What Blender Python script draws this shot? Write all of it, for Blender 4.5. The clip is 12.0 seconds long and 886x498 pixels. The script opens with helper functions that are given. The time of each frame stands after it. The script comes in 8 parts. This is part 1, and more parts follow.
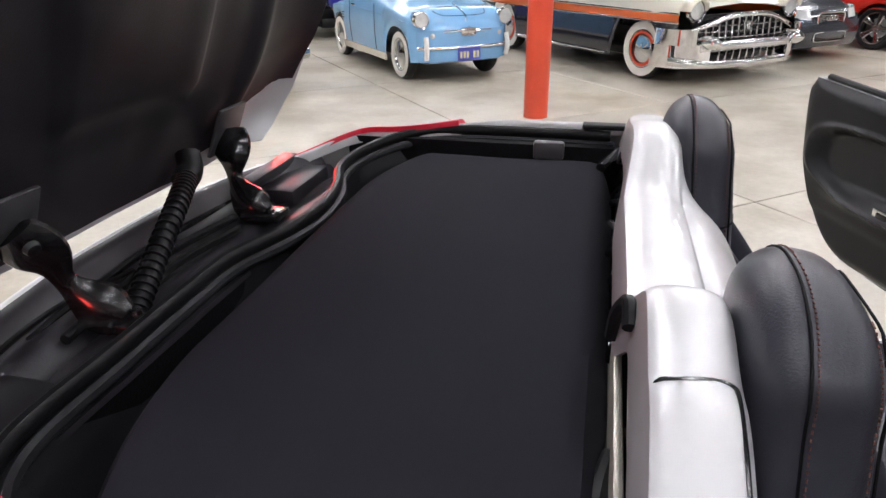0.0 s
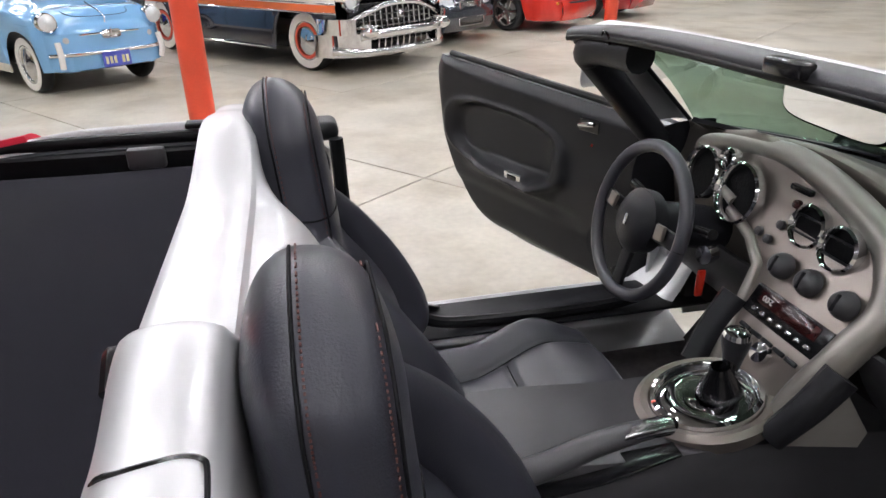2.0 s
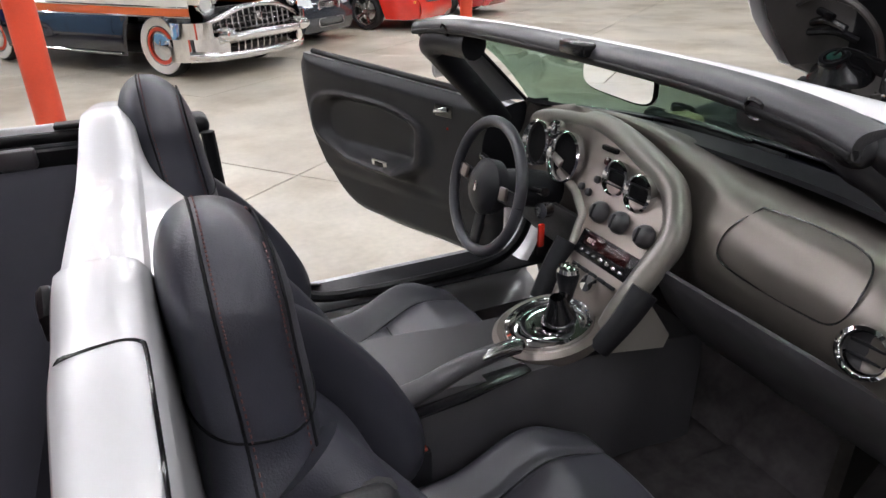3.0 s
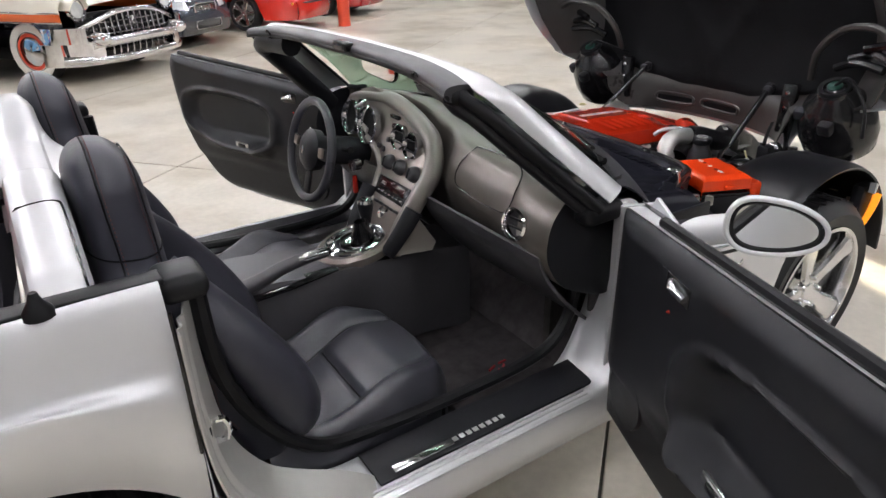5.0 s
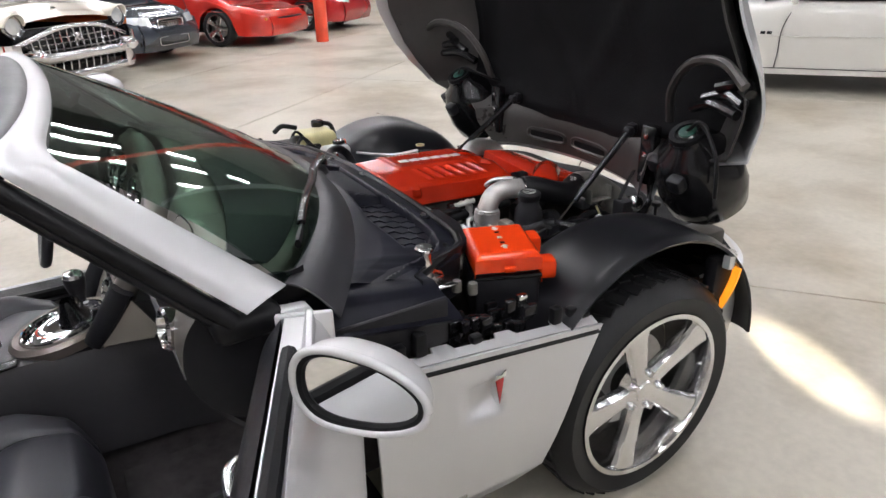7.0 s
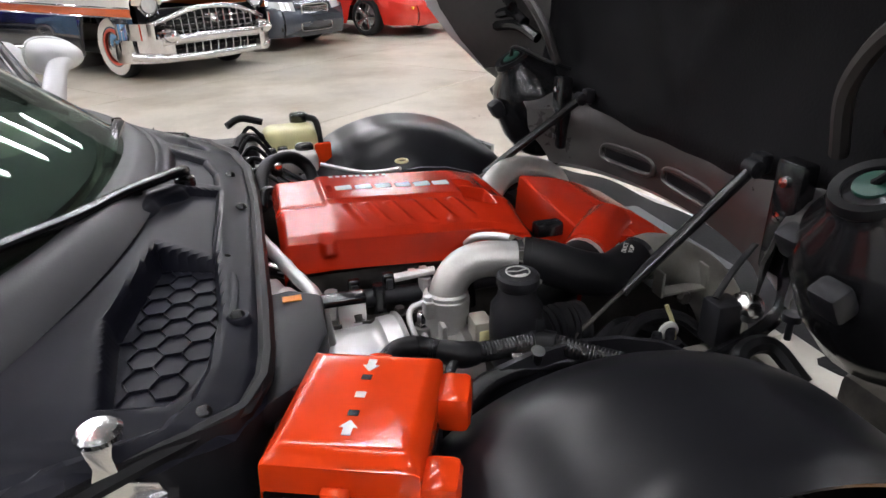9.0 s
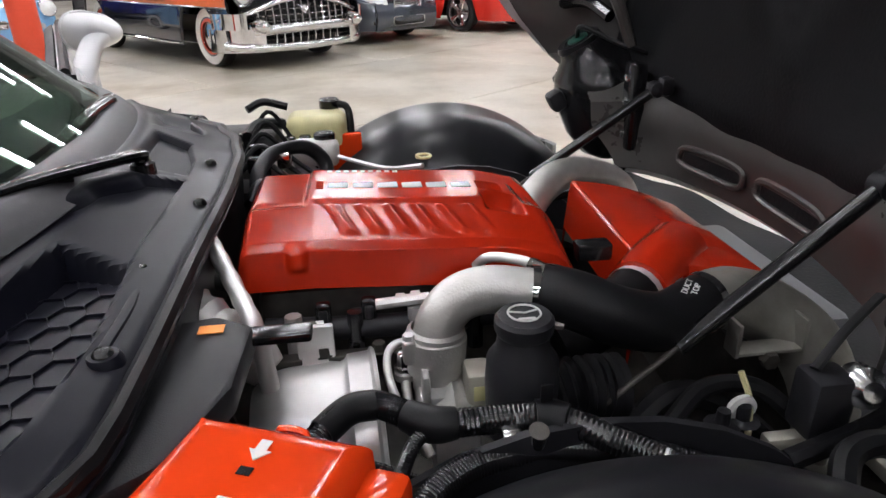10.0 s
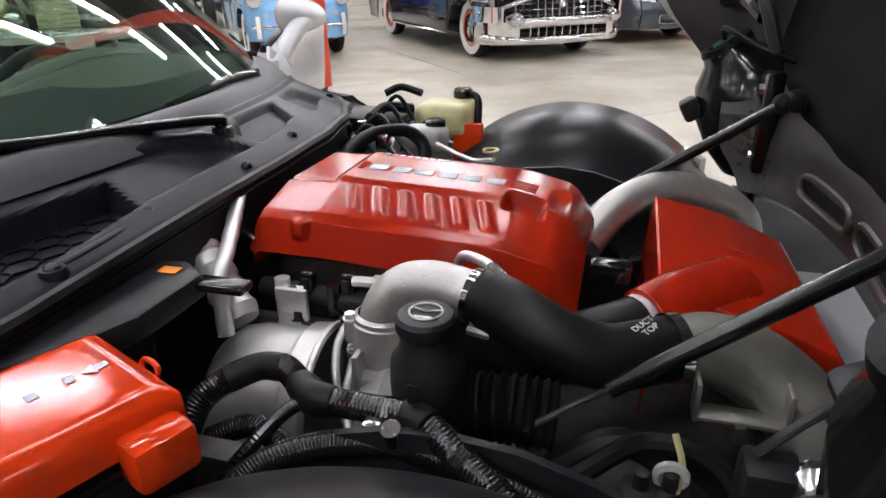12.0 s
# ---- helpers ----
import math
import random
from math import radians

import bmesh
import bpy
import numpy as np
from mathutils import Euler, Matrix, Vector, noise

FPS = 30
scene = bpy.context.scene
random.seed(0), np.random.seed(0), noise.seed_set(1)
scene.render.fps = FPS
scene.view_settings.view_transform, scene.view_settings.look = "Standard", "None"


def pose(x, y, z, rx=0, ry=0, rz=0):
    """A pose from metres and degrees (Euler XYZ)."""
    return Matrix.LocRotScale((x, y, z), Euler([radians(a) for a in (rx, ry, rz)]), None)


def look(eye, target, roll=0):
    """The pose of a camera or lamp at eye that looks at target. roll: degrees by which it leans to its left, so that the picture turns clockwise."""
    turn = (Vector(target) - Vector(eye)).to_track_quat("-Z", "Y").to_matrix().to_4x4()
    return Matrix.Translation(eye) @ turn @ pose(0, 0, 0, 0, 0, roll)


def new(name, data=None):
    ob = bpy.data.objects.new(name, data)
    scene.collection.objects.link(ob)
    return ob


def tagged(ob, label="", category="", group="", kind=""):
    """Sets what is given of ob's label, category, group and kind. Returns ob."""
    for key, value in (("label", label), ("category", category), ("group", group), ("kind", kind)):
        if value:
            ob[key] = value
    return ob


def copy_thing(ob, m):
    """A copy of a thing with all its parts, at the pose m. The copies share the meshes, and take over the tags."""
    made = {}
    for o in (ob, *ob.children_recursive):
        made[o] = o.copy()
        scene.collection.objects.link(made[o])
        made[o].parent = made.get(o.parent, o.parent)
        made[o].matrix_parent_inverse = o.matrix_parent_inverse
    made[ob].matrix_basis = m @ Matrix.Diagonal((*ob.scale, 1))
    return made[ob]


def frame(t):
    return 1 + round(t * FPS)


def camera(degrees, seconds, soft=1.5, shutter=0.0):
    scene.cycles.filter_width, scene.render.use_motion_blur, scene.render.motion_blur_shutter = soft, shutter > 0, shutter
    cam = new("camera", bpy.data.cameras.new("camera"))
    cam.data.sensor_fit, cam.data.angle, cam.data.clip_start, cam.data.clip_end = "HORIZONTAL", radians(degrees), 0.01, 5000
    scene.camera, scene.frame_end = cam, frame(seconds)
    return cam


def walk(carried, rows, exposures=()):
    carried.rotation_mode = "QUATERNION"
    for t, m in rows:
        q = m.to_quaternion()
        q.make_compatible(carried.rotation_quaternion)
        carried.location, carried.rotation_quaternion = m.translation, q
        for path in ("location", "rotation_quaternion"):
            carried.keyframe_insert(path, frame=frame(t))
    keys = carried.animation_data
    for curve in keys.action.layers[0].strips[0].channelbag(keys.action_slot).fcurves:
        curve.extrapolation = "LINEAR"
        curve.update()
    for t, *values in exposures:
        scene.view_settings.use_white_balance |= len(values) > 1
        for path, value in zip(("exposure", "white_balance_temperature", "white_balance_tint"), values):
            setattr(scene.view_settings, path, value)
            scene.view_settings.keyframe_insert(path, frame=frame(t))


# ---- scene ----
cam = camera(69.0, 12.0)
PATH = [
    (0, (-1.114, -1.079, 1.451), (-1.551, 0.684, 0.613), -0.7),
    (0.5, (-1.028, -0.993, 1.453), (-1.463, 0.768, 0.612), -0.6),
    (1, (-0.974, -0.925, 1.438), (-1.275, 0.861, 0.591), -0.6),
    (1.5, (-0.922, -0.895, 1.41), (-0.869, 0.914, 0.558), -0.6),
    (2, (-0.883, -0.903, 1.395), (-0.491, 0.862, 0.54), -0.7),
    (2.5, (-0.894, -0.972, 1.392), (-0.285, 0.729, 0.534), -0.8),
    (3, (-0.92, -1.111, 1.408), (-0.184, 0.538, 0.548), -0.9),
    (3.2, (-0.926, -1.169, 1.418), (-0.148, 0.457, 0.553), -0.9),
    (4.8, (-1.035, -1.753, 1.477), (-0.052, -0.24, 0.613), -1.0),
    (5, (-0.986, -1.829, 1.498), (-0.002, -0.321, 0.629), -0.9),
    (5.5, (-0.823, -1.939, 1.517), (0.165, -0.432, 0.649), -0.9),
    (6, (-0.568, -1.916, 1.521), (0.421, -0.403, 0.665), -0.9),
    (6.5, (-0.315, -1.888, 1.511), (0.663, -0.361, 0.668), -1.0),
    (7, (-0.052, -1.842, 1.478), (0.888, -0.287, 0.642), -1.1),
    (7.2, (0.046, -1.802, 1.453), (0.962, -0.229, 0.623), -1.1),
    (8.8, (0.726, -1.289, 1.285), (1.289, 0.44, 0.452), -1.1),
    (9, (0.785, -1.223, 1.264), (1.286, 0.526, 0.435), -1.1),
    (9.5, (0.894, -1.079, 1.213), (1.262, 0.706, 0.389), -0.9),
    (10, (0.978, -0.999, 1.178), (1.212, 0.808, 0.352), -1.1),
    (10.5, (1.066, -0.949, 1.159), (1.146, 0.872, 0.336), -1.2),
    (11, (1.158, -0.934, 1.15), (1.071, 0.884, 0.323), -1.2),
    (11.5, (1.253, -0.956, 1.155), (0.972, 0.844, 0.33), -1.3),
    (12, (1.351, -0.971, 1.164), (0.833, 0.777, 0.342), -1.2),
]
walk(cam, [(t, look(eye, target, roll)) for t, eye, target, roll in PATH])

# ---- light: a closed hall lit by rows of ceiling tubes ----
world = bpy.data.worlds.new("hall_air")
scene.world = world
world.use_nodes = True
world.node_tree.nodes["Background"].inputs[0].default_value = (1.0, 0.98, 0.96, 1)
world.node_tree.nodes["Background"].inputs[1].default_value = 0.03
scene.view_settings.exposure = 0.0
TUBE_STRENGTH = 59.0


# ---- building tools ----
class Geo:
    """Collects vertices and faces of one mesh."""

    def __init__(self):
        self.v, self.f = [], []

    def add(self, verts, faces, m=None):
        n = len(self.v)
        self.v += [tuple(m @ Vector(p)) if m else tuple(p) for p in verts]
        self.f += [tuple(i + n for i in f) for f in faces]
        return self

    def box(self, size, at=(0, 0, 0), bevel=0.0, m=None, segs=2):
        bm = bmesh.new()
        bmesh.ops.create_cube(bm, size=1)
        bmesh.ops.scale(bm, vec=size, verts=bm.verts)
        if bevel:
            bmesh.ops.bevel(bm, geom=bm.edges[:], offset=bevel, segments=segs, affect="EDGES", profile=0.5)
        bmesh.ops.translate(bm, vec=at, verts=bm.verts)
        return self.take(bm, m)

    def take(self, bm, m=None):
        bm.verts.index_update()
        self.add([v.co.copy() for v in bm.verts], [[v.index for v in f.verts] for f in bm.faces], m)
        bm.free()
        return self

    def tube(self, pts, r, n=10, smooth=4, caps=True, m=None, flat=1.0):
        """A round tube along a smoothed line; r may be a function of 0..1."""
        pts = spline(pts, smooth)
        rad = r if callable(r) else (lambda s: r)
        rings, up = [], Vector((0.13, 0.31, 0.94))
        for i, p in enumerate(pts):
            d = (pts[min(i + 1, len(pts) - 1)] - pts[max(i - 1, 0)]).normalized()
            side = d.cross(up)
            side = side.normalized() if side.length > 1e-4 else Vector((1, 0, 0))
            up2 = side.cross(d).normalized()
            up = up2
            q = rad(i / (len(pts) - 1))
            rings.append([p + side * (q * math.cos(a)) + up2 * (q * flat * math.sin(a)) for a in [2 * math.pi * k / n for k in range(n)]])
        return self.loft(rings, closed=True, caps=caps, m=m)

    def loft(self, rings, closed=False, caps=False, m=None):
        n = len(rings[0])
        verts = [p for ring in rings for p in ring]
        faces = []
        for i in range(len(rings) - 1):
            for j in range(n if closed else n - 1):
                a, b = i * n + j, i * n + (j + 1) % n
                faces.append((a, b, b + n, a + n))
        if caps:
            faces.append(tuple(reversed(range(n))))
            faces.append(tuple(range((len(rings) - 1) * n, len(rings) * n)))
        return self.add(verts, faces, m)

    def lathe(self, prof, n=24, m=None, caps=False):
        """Turns (radius, height) points round z."""
        rings = [[Vector((r * math.cos(a), r * math.sin(a), z)) for a in [2 * math.pi * k / n for k in range(n)]] for r, z in prof]
        return self.loft(rings, closed=True, caps=caps, m=m)

    def sheet(self, f, nu, nv, thick=0.0, m=None):
        """A surface f(u, v) over the unit square, with a thickness to its back."""
        p = [[Vector(f(i / nu, j / nv)) for j in range(nv + 1)] for i in range(nu + 1)]
        if not thick:
            return self.loft(p, m=m)
        back = []
        for i in range(nu + 1):
            row = []
            for j in range(nv + 1):
                du = p[min(i + 1, nu)][j] - p[max(i - 1, 0)][j]
                dv = p[i][min(j + 1, nv)] - p[i][max(j - 1, 0)]
                k = du.cross(dv)
                row.append(p[i][j] - (k.normalized() if k.length > 1e-9 else Vector((0, 0, 1))) * thick)
            back.append(row)
        w = nv + 1
        verts = [q for r in p for q in r] + [q for r in back for q in r]
        o = (nu + 1) * w
        faces = []
        for i in range(nu):
            for j in range(nv):
                a = i * w + j
                faces.append((a, a + w, a + w + 1, a + 1))
                faces.append((o + a, o + a + 1, o + a + w + 1, o + a + w))
        for i in range(nu):
            for j in (0, nv):
                a = i * w + j
                faces.append((a, a + w, o + a + w, o + a))
        for j in range(nv):
            for i in (0, nu):
                a = i * w + j
                faces.append((a, a + 1, o + a + 1, o + a))
        return self.add(verts, faces, m)

    def plate(self, outline, thick, m=None, bevel=0.0):
        """A flat plate: an outline of (x, y) points, extruded up by thick."""
        bm = bmesh.new()
        f = bm.faces.new([bm.verts.new((x, y, 0)) for x, y in outline])
        out = bmesh.ops.extrude_face_region(bm, geom=[f])
        bmesh.ops.translate(bm, vec=(0, 0, thick), verts=[g for g in out["geom"] if isinstance(g, bmesh.types.BMVert)])
        bmesh.ops.recalc_face_normals(bm, faces=bm.faces[:])
        if bevel:
            bmesh.ops.bevel(bm, geom=[e for e in bm.edges], offset=bevel, segments=2, affect="EDGES", profile=0.5)
        return self.take(bm, m)


def spline(pts, k=4):
    """Catmull-Rom through the points, k steps a span."""
    pts = [Vector(p) for p in pts]
    if k <= 1 or len(pts) < 3:
        return pts
    ext = [2 * pts[0] - pts[1], *pts, 2 * pts[-1] - pts[-2]]
    out = []
    for i in range(len(pts) - 1):
        a, b, c, d = ext[i:i + 4]
        for s in range(k):
            t = s / k
            out.append(0.5 * (2 * b + (c - a) * t + (2 * a - 5 * b + 4 * c - d) * t * t + (3 * b - a - 3 * c + d) * t ** 3))
    out.append(pts[-1])
    return out


def lerp(a, b, t):
    return a + (b - a) * t


def curve(x, *keys):
    """A smooth value at x from (x, value) keys."""
    keys = sorted(keys)
    if x <= keys[0][0]:
        return keys[0][1]
    for (x0, y0), (x1, y1) in zip(keys, keys[1:]):
        if x <= x1:
            t = (x - x0) / (x1 - x0)
            return lerp(y0, y1, t * t * (3 - 2 * t))
    return keys[-1][1]


def soft_step(t):
    t = min(1.0, max(0.0, t))
    return t * t * (3 - 2 * t)


def straight(x, *keys):
    """A value at x from (x, value) keys, in straight pieces."""
    return float(np.interp(x, [k[0] for k in keys], [k[1] for k in keys]))


def part(name, geo, mat, parent=None, label="", sharp=38, m=None):
    me = bpy.data.meshes.new(name)
    me.from_pydata(geo.v, [], geo.f)
    bm = bmesh.new()
    bm.from_mesh(me)
    bmesh.ops.remove_doubles(bm, verts=bm.verts[:], dist=1e-5)
    bmesh.ops.recalc_face_normals(bm, faces=bm.faces[:])
    bm.to_mesh(me)
    bm.free()
    me.polygons.foreach_set("use_smooth", [True] * len(me.polygons))
    me.set_sharp_from_angle(angle=radians(sharp))
    me.materials.append(mat)
    ob = new(name, me)
    if parent is not None:
        ob.parent = parent
    if m is not None:
        ob.matrix_basis = m
    if label:
        tagged(ob, label)
    return ob


def thing(name, label, category, m=None, group="", kind=""):
    ob = new(name)
    ob.empty_display_size = 0.1
    if m is not None:
        ob.matrix_basis = m
    return tagged(ob, label, category, group, kind)


def turned(x, y, z, axis):
    """A pose at a point whose z looks along the axis."""
    return Matrix.Translation((x, y, z)) @ Vector(axis).to_track_quat("Z", "Y").to_matrix().to_4x4()


def writing(text, size, depth, m, mat, name, parent, label=""):
    cu = bpy.data.curves.new(name, "FONT")
    cu.body, cu.size, cu.extrude, cu.align_x, cu.align_y = text, size, depth, "CENTER", "CENTER"
    tmp = new(name + "_tmp", cu)
    me = bpy.data.meshes.new_from_object(tmp)
    bpy.data.objects.remove(tmp)
    bpy.data.curves.remove(cu)
    me.materials.clear()
    me.materials.append(mat)
    ob = new(name, me)
    ob.parent, ob.matrix_basis = parent, m
    return tagged(ob, label) if label else ob


# ---- materials ----
def material(name, base, rough=0.5, metal=0.0, vary=0.12, scale=6.0, bump=0.0, bump_scale=200.0, rough_vary=0.1, coat=0.0, fine=60.0, spec=0.5, second=None, sheen=0.0):
    """Base colour varied by a coarse and a fine noise, roughness varied, with a fine relief."""
    mat = bpy.data.materials.new(name)
    mat.use_nodes = True
    nt = mat.node_tree
    b = nt.nodes["Principled BSDF"]
    tc = nt.nodes.new("ShaderNodeTexCoord")
    big, small = nt.nodes.new("ShaderNodeTexNoise"), nt.nodes.new("ShaderNodeTexNoise")
    for node, sc, det in ((big, scale, 5), (small, fine, 3)):
        node.inputs["Scale"].default_value, node.inputs["Detail"].default_value = sc, det
        nt.links.new(tc.outputs["Object"], node.inputs["Vector"])
    add = nt.nodes.new("ShaderNodeMath")
    add.operation = "MULTIPLY_ADD"
    add.inputs[1].default_value = 0.35
    nt.links.new(small.outputs["Fac"], add.inputs[0])
    nt.links.new(big.outputs["Fac"], add.inputs[2])
    mix = nt.nodes.new("ShaderNodeValToRGB")
    lo = [c * (1 - vary) for c in base]
    hi = second if second else [min(1, c * (1 + vary)) for c in base]
    mix.color_ramp.elements[0].position, mix.color_ramp.elements[1].position = 0.42, 0.92
    mix.color_ramp.elements[0].color, mix.color_ramp.elements[1].color = (*lo, 1), (*hi, 1)
    nt.links.new(add.outputs[0], mix.inputs[0])
    nt.links.new(mix.outputs[0], b.inputs["Base Color"])
    rr = nt.nodes.new("ShaderNodeMapRange")
    rr.inputs[1].default_value, rr.inputs[2].default_value = 0.4, 0.95
    rr.inputs[3].default_value, rr.inputs[4].default_value = max(0.02, rough * (1 - rough_vary)), min(1, rough * (1 + rough_vary))
    nt.links.new(add.outputs[0], rr.inputs[0])
    nt.links.new(rr.outputs[0], b.inputs["Roughness"])
    b.inputs["Metallic"].default_value = metal
    b.inputs["Coat Weight"].default_value = coat
    b.inputs["Coat Roughness"].default_value = 0.04
    b.inputs["Specular IOR Level"].default_value = spec
    b.inputs["Sheen Weight"].default_value = sheen
    if bump:
        n = nt.nodes.new("ShaderNodeTexNoise")
        n.inputs["Scale"].default_value, n.inputs["Detail"].default_value = bump_scale, 2
        nt.links.new(tc.outputs["Object"], n.inputs["Vector"])
        bu = nt.nodes.new("ShaderNodeBump")
        bu.inputs["Strength"].default_value, bu.inputs["Distance"].default_value = bump, 0.002
        nt.links.new(n.outputs["Fac"], bu.inputs["Height"])
        nt.links.new(bu.outputs[0], b.inputs["Normal"])
    return mat


def glowing(name, colour, strength):
    mat = bpy.data.materials.new(name)
    mat.use_nodes = True
    b = mat.node_tree.nodes["Principled BSDF"]
    b.inputs["Base Color"].default_value = (*colour, 1)
    b.inputs["Emission Color"].default_value = (*colour, 1)
    b.inputs["Emission Strength"].default_value = strength
    return mat


def clear(name, colour, rough=0.0, ior=1.45):
    """Glass: sees through with a tint, and mirrors at its surface."""
    mat = bpy.data.materials.new(name)
    mat.use_nodes = True
    nt = mat.node_tree
    nt.nodes.remove(nt.nodes["Principled BSDF"])
    tr, gl, mx, fr, pw = (nt.nodes.new("ShaderNode" + k) for k in ("BsdfTransparent", "BsdfGlossy", "MixShader", "LayerWeight", "Math"))
    tr.inputs[0].default_value = (*colour, 1)
    gl.inputs["Roughness"].default_value = rough
    fr.inputs[0].default_value = 0.5
    sq = nt.nodes.new("ShaderNodeMath")
    sq.operation, sq.inputs[1].default_value = "POWER", 4.0
    pw.operation, pw.inputs[1].default_value, pw.inputs[2].default_value = "MULTIPLY_ADD", 0.72, 0.045
    nt.links.new(fr.outputs["Facing"], sq.inputs[0])
    nt.links.new(sq.outputs[0], pw.inputs[0])
    nt.links.new(pw.outputs[0], mx.inputs[0])
    nt.links.new(tr.outputs[0], mx.inputs[1])
    nt.links.new(gl.outputs[0], mx.inputs[2])
    nt.links.new(mx.outputs[0], nt.nodes["Material Output"].inputs[0])
    return mat


SILVER = material("silver_paint", (0.70, 0.70, 0.71), 0.42, 0.55, 0.03, 3, coat=0.45, fine=900, rough_vary=0.05)
LEATHER = material("black_leather", (0.031, 0.031, 0.041), 0.35, 0, 0.10, 9, bump=0.22, bump_scale=420, rough_vary=0.15, spec=0.4)
LEATHER_SOFT = material("worn_black_leather", (0.040, 0.040, 0.049), 0.31, 0, 0.07, 7, bump=0.12, bump_scale=420, rough_vary=0.06)
STITCH = material("red_brown_thread", (0.11, 0.040, 0.034), 0.7)
PLASTIC = material("black_grained_plastic", (0.014, 0.014, 0.0165), 0.38, 0, 0.2, 6, bump=0.20, bump_scale=700, spec=0.20)
PLASTIC_GREY = material("dark_grey_plastic", (0.052, 0.050, 0.054), 0.36, 0, 0.15, 5, bump=0.25, bump_scale=600, spec=0.42)
PLASTIC_GLOSS = material("glossy_black_plastic", (0.008, 0.008, 0.009), 0.16, 0, 0.2, 6)
RUBBER = material("black_rubber", (0.007, 0.007, 0.008), 0.38, 0, 0.2, 12, bump=0.10, bump_scale=300, spec=0.17)
HOUSING = material("black_wheel_housing_plastic", (0.009, 0.009, 0.011), 0.29, 0, 0.2, 4, spec=0.24, rough_vary=0.02)
TYRE = material("tyre_rubber", (0.010, 0.010, 0.011), 0.48, 0, 0.3, 14, bump=0.15, bump_scale=240, spec=0.3)
FABRIC = material("black_canvas", (0.0135, 0.0132, 0.0180), 0.9, 0, 0.18, 4, bump=0.4, bump_scale=900, spec=0.1)
CARPET = material("black_carpet", (0.056, 0.050, 0.052), 0.95, 0, 0.35, 20, bump=0.6, bump_scale=500, spec=0.15)
MATT_BLACK = material("matt_black_insulation", (0.006, 0.006, 0.007), 0.6, 0, 0.3, 5, bump=0.4, bump_scale=160, spec=0.10)
LID_LINING = material("black_moulded_lid_lining", (0.018, 0.016, 0.020), 0.42, 0, 0.25, 4, bump=0.2, bump_scale=260, spec=0.35)
GUNMETAL = material("satin_gunmetal_trim", (0.25, 0.215, 0.195), 0.34, 0.7, 0.06, 8, fine=500)
DASH_GREY = material("satin_bronze_grey_dash", (0.180, 0.160, 0.142), 0.32, 0.65, 0.1, 3, fine=400)
CHROME = material("chrome", (0.80, 0.80, 0.81), 0.06, 1.0, 0.04, 10, rough_vary=0.4)
ALLOY = material("polished_alloy", (0.80, 0.80, 0.80), 0.15, 1.0, 0.06, 8, rough_vary=0.3)
DULL_CAST = material("dull_cast_metal", (0.30, 0.29, 0.265), 0.5, 0.8, 0.22, 12, bump=0.3, bump_scale=180)
CAST = material("cast_aluminium", (0.54, 0.53, 0.51), 0.40, 0.7, 0.14, 18, bump=0.25, bump_scale=260)
STEEL = material("heat_shield_steel", (0.72, 0.71, 0.70), 0.38, 0.72, 0.10, 10, bump=0.02, bump_scale=30, rough_vary=0.25)
DIRTY = material("greasy_dark_metal", (0.055, 0.050, 0.046), 0.5, 0.6, 0.45, 16, bump=0.3, bump_scale=90)
RED_WRINKLE = material("red_crackle_paint", (0.34, 0.016, 0.004), 0.13, 0, 0.08, 5, bump=0.07, bump_scale=330, spec=0.26)
RED_PLASTIC = material("red_painted_plastic", (0.66, 0.045, 0.006), 0.09, 0, 0.08, 6, bump=0.05, bump_scale=200, spec=0.45)
POLE_RED = material("red_orange_pole_paint", (0.60, 0.065, 0.028), 0.38, 0, 0.12, 3, bump=0.2, bump_scale=40)
WHITE = material("white_paint", (0.78, 0.77, 0.73), 0.18, 0, 0.03, 3, coat=0.6)
CREAM = material("cream_white_paint", (0.74, 0.70, 0.60), 0.16, 0, 0.04, 3, coat=0.6)
ORANGE = material("orange_paint", (0.62, 0.12, 0.028), 0.18, 0, 0.05, 3, coat=0.6)
NAVY = material("black_blue_paint", (0.012, 0.013, 0.022), 0.10, 0, 0.1, 3, coat=0.8)
SKY_BLUE = material("pale_blue_paint", (0.20, 0.42, 0.68), 0.16, 0, 0.05, 3, coat=0.6)
SLATE = material("slate_blue_paint", (0.050, 0.058, 0.075), 0.18, 0.4, 0.06, 3, coat=0.9)
CAR_RED = material("red_car_paint", (0.50, 0.025, 0.015), 0.15, 0, 0.06, 3, coat=0.9)
DARK_RED = material("deep_red_car_paint", (0.34, 0.012, 0.014), 0.15, 0, 0.06, 3, coat=0.9)
GOLD = material("pale_gold_paint", (0.38, 0.32, 0.16), 0.2, 0.3, 0.08, 3, coat=0.7)
WHITEWALL = material("whitewall_rubber", (0.72, 0.70, 0.65), 0.5, 0, 0.05, 6)
YELLOWED = material("yellowed_translucent_plastic", (0.62, 0.58, 0.30), 0.35, 0, 0.12, 20)
PALE = material("pale_grey_plastic", (0.55, 0.55, 0.53), 0.4, 0, 0.1, 12)
AMBER = glowing("amber_lens", (1.0, 0.36, 0.02), 0.75)
TAIL_RED = glowing("red_tail_lens", (0.50, 0.008, 0.03), 0.12)
HEAD_LIT = glowing("lit_head_lamp", (1.0, 0.96, 0.85), 0.4)
LENS = material("lamp_lens", (0.62, 0.64, 0.64), 0.08, 0.3, 0.1, 20, coat=1.0)
GLASS = clear("green_tinted_glass", (0.58, 0.70, 0.63))
MIRROR = material("mirror_glass", (0.86, 0.88, 0.88), 0.02, 1.0, 0.01, 5)
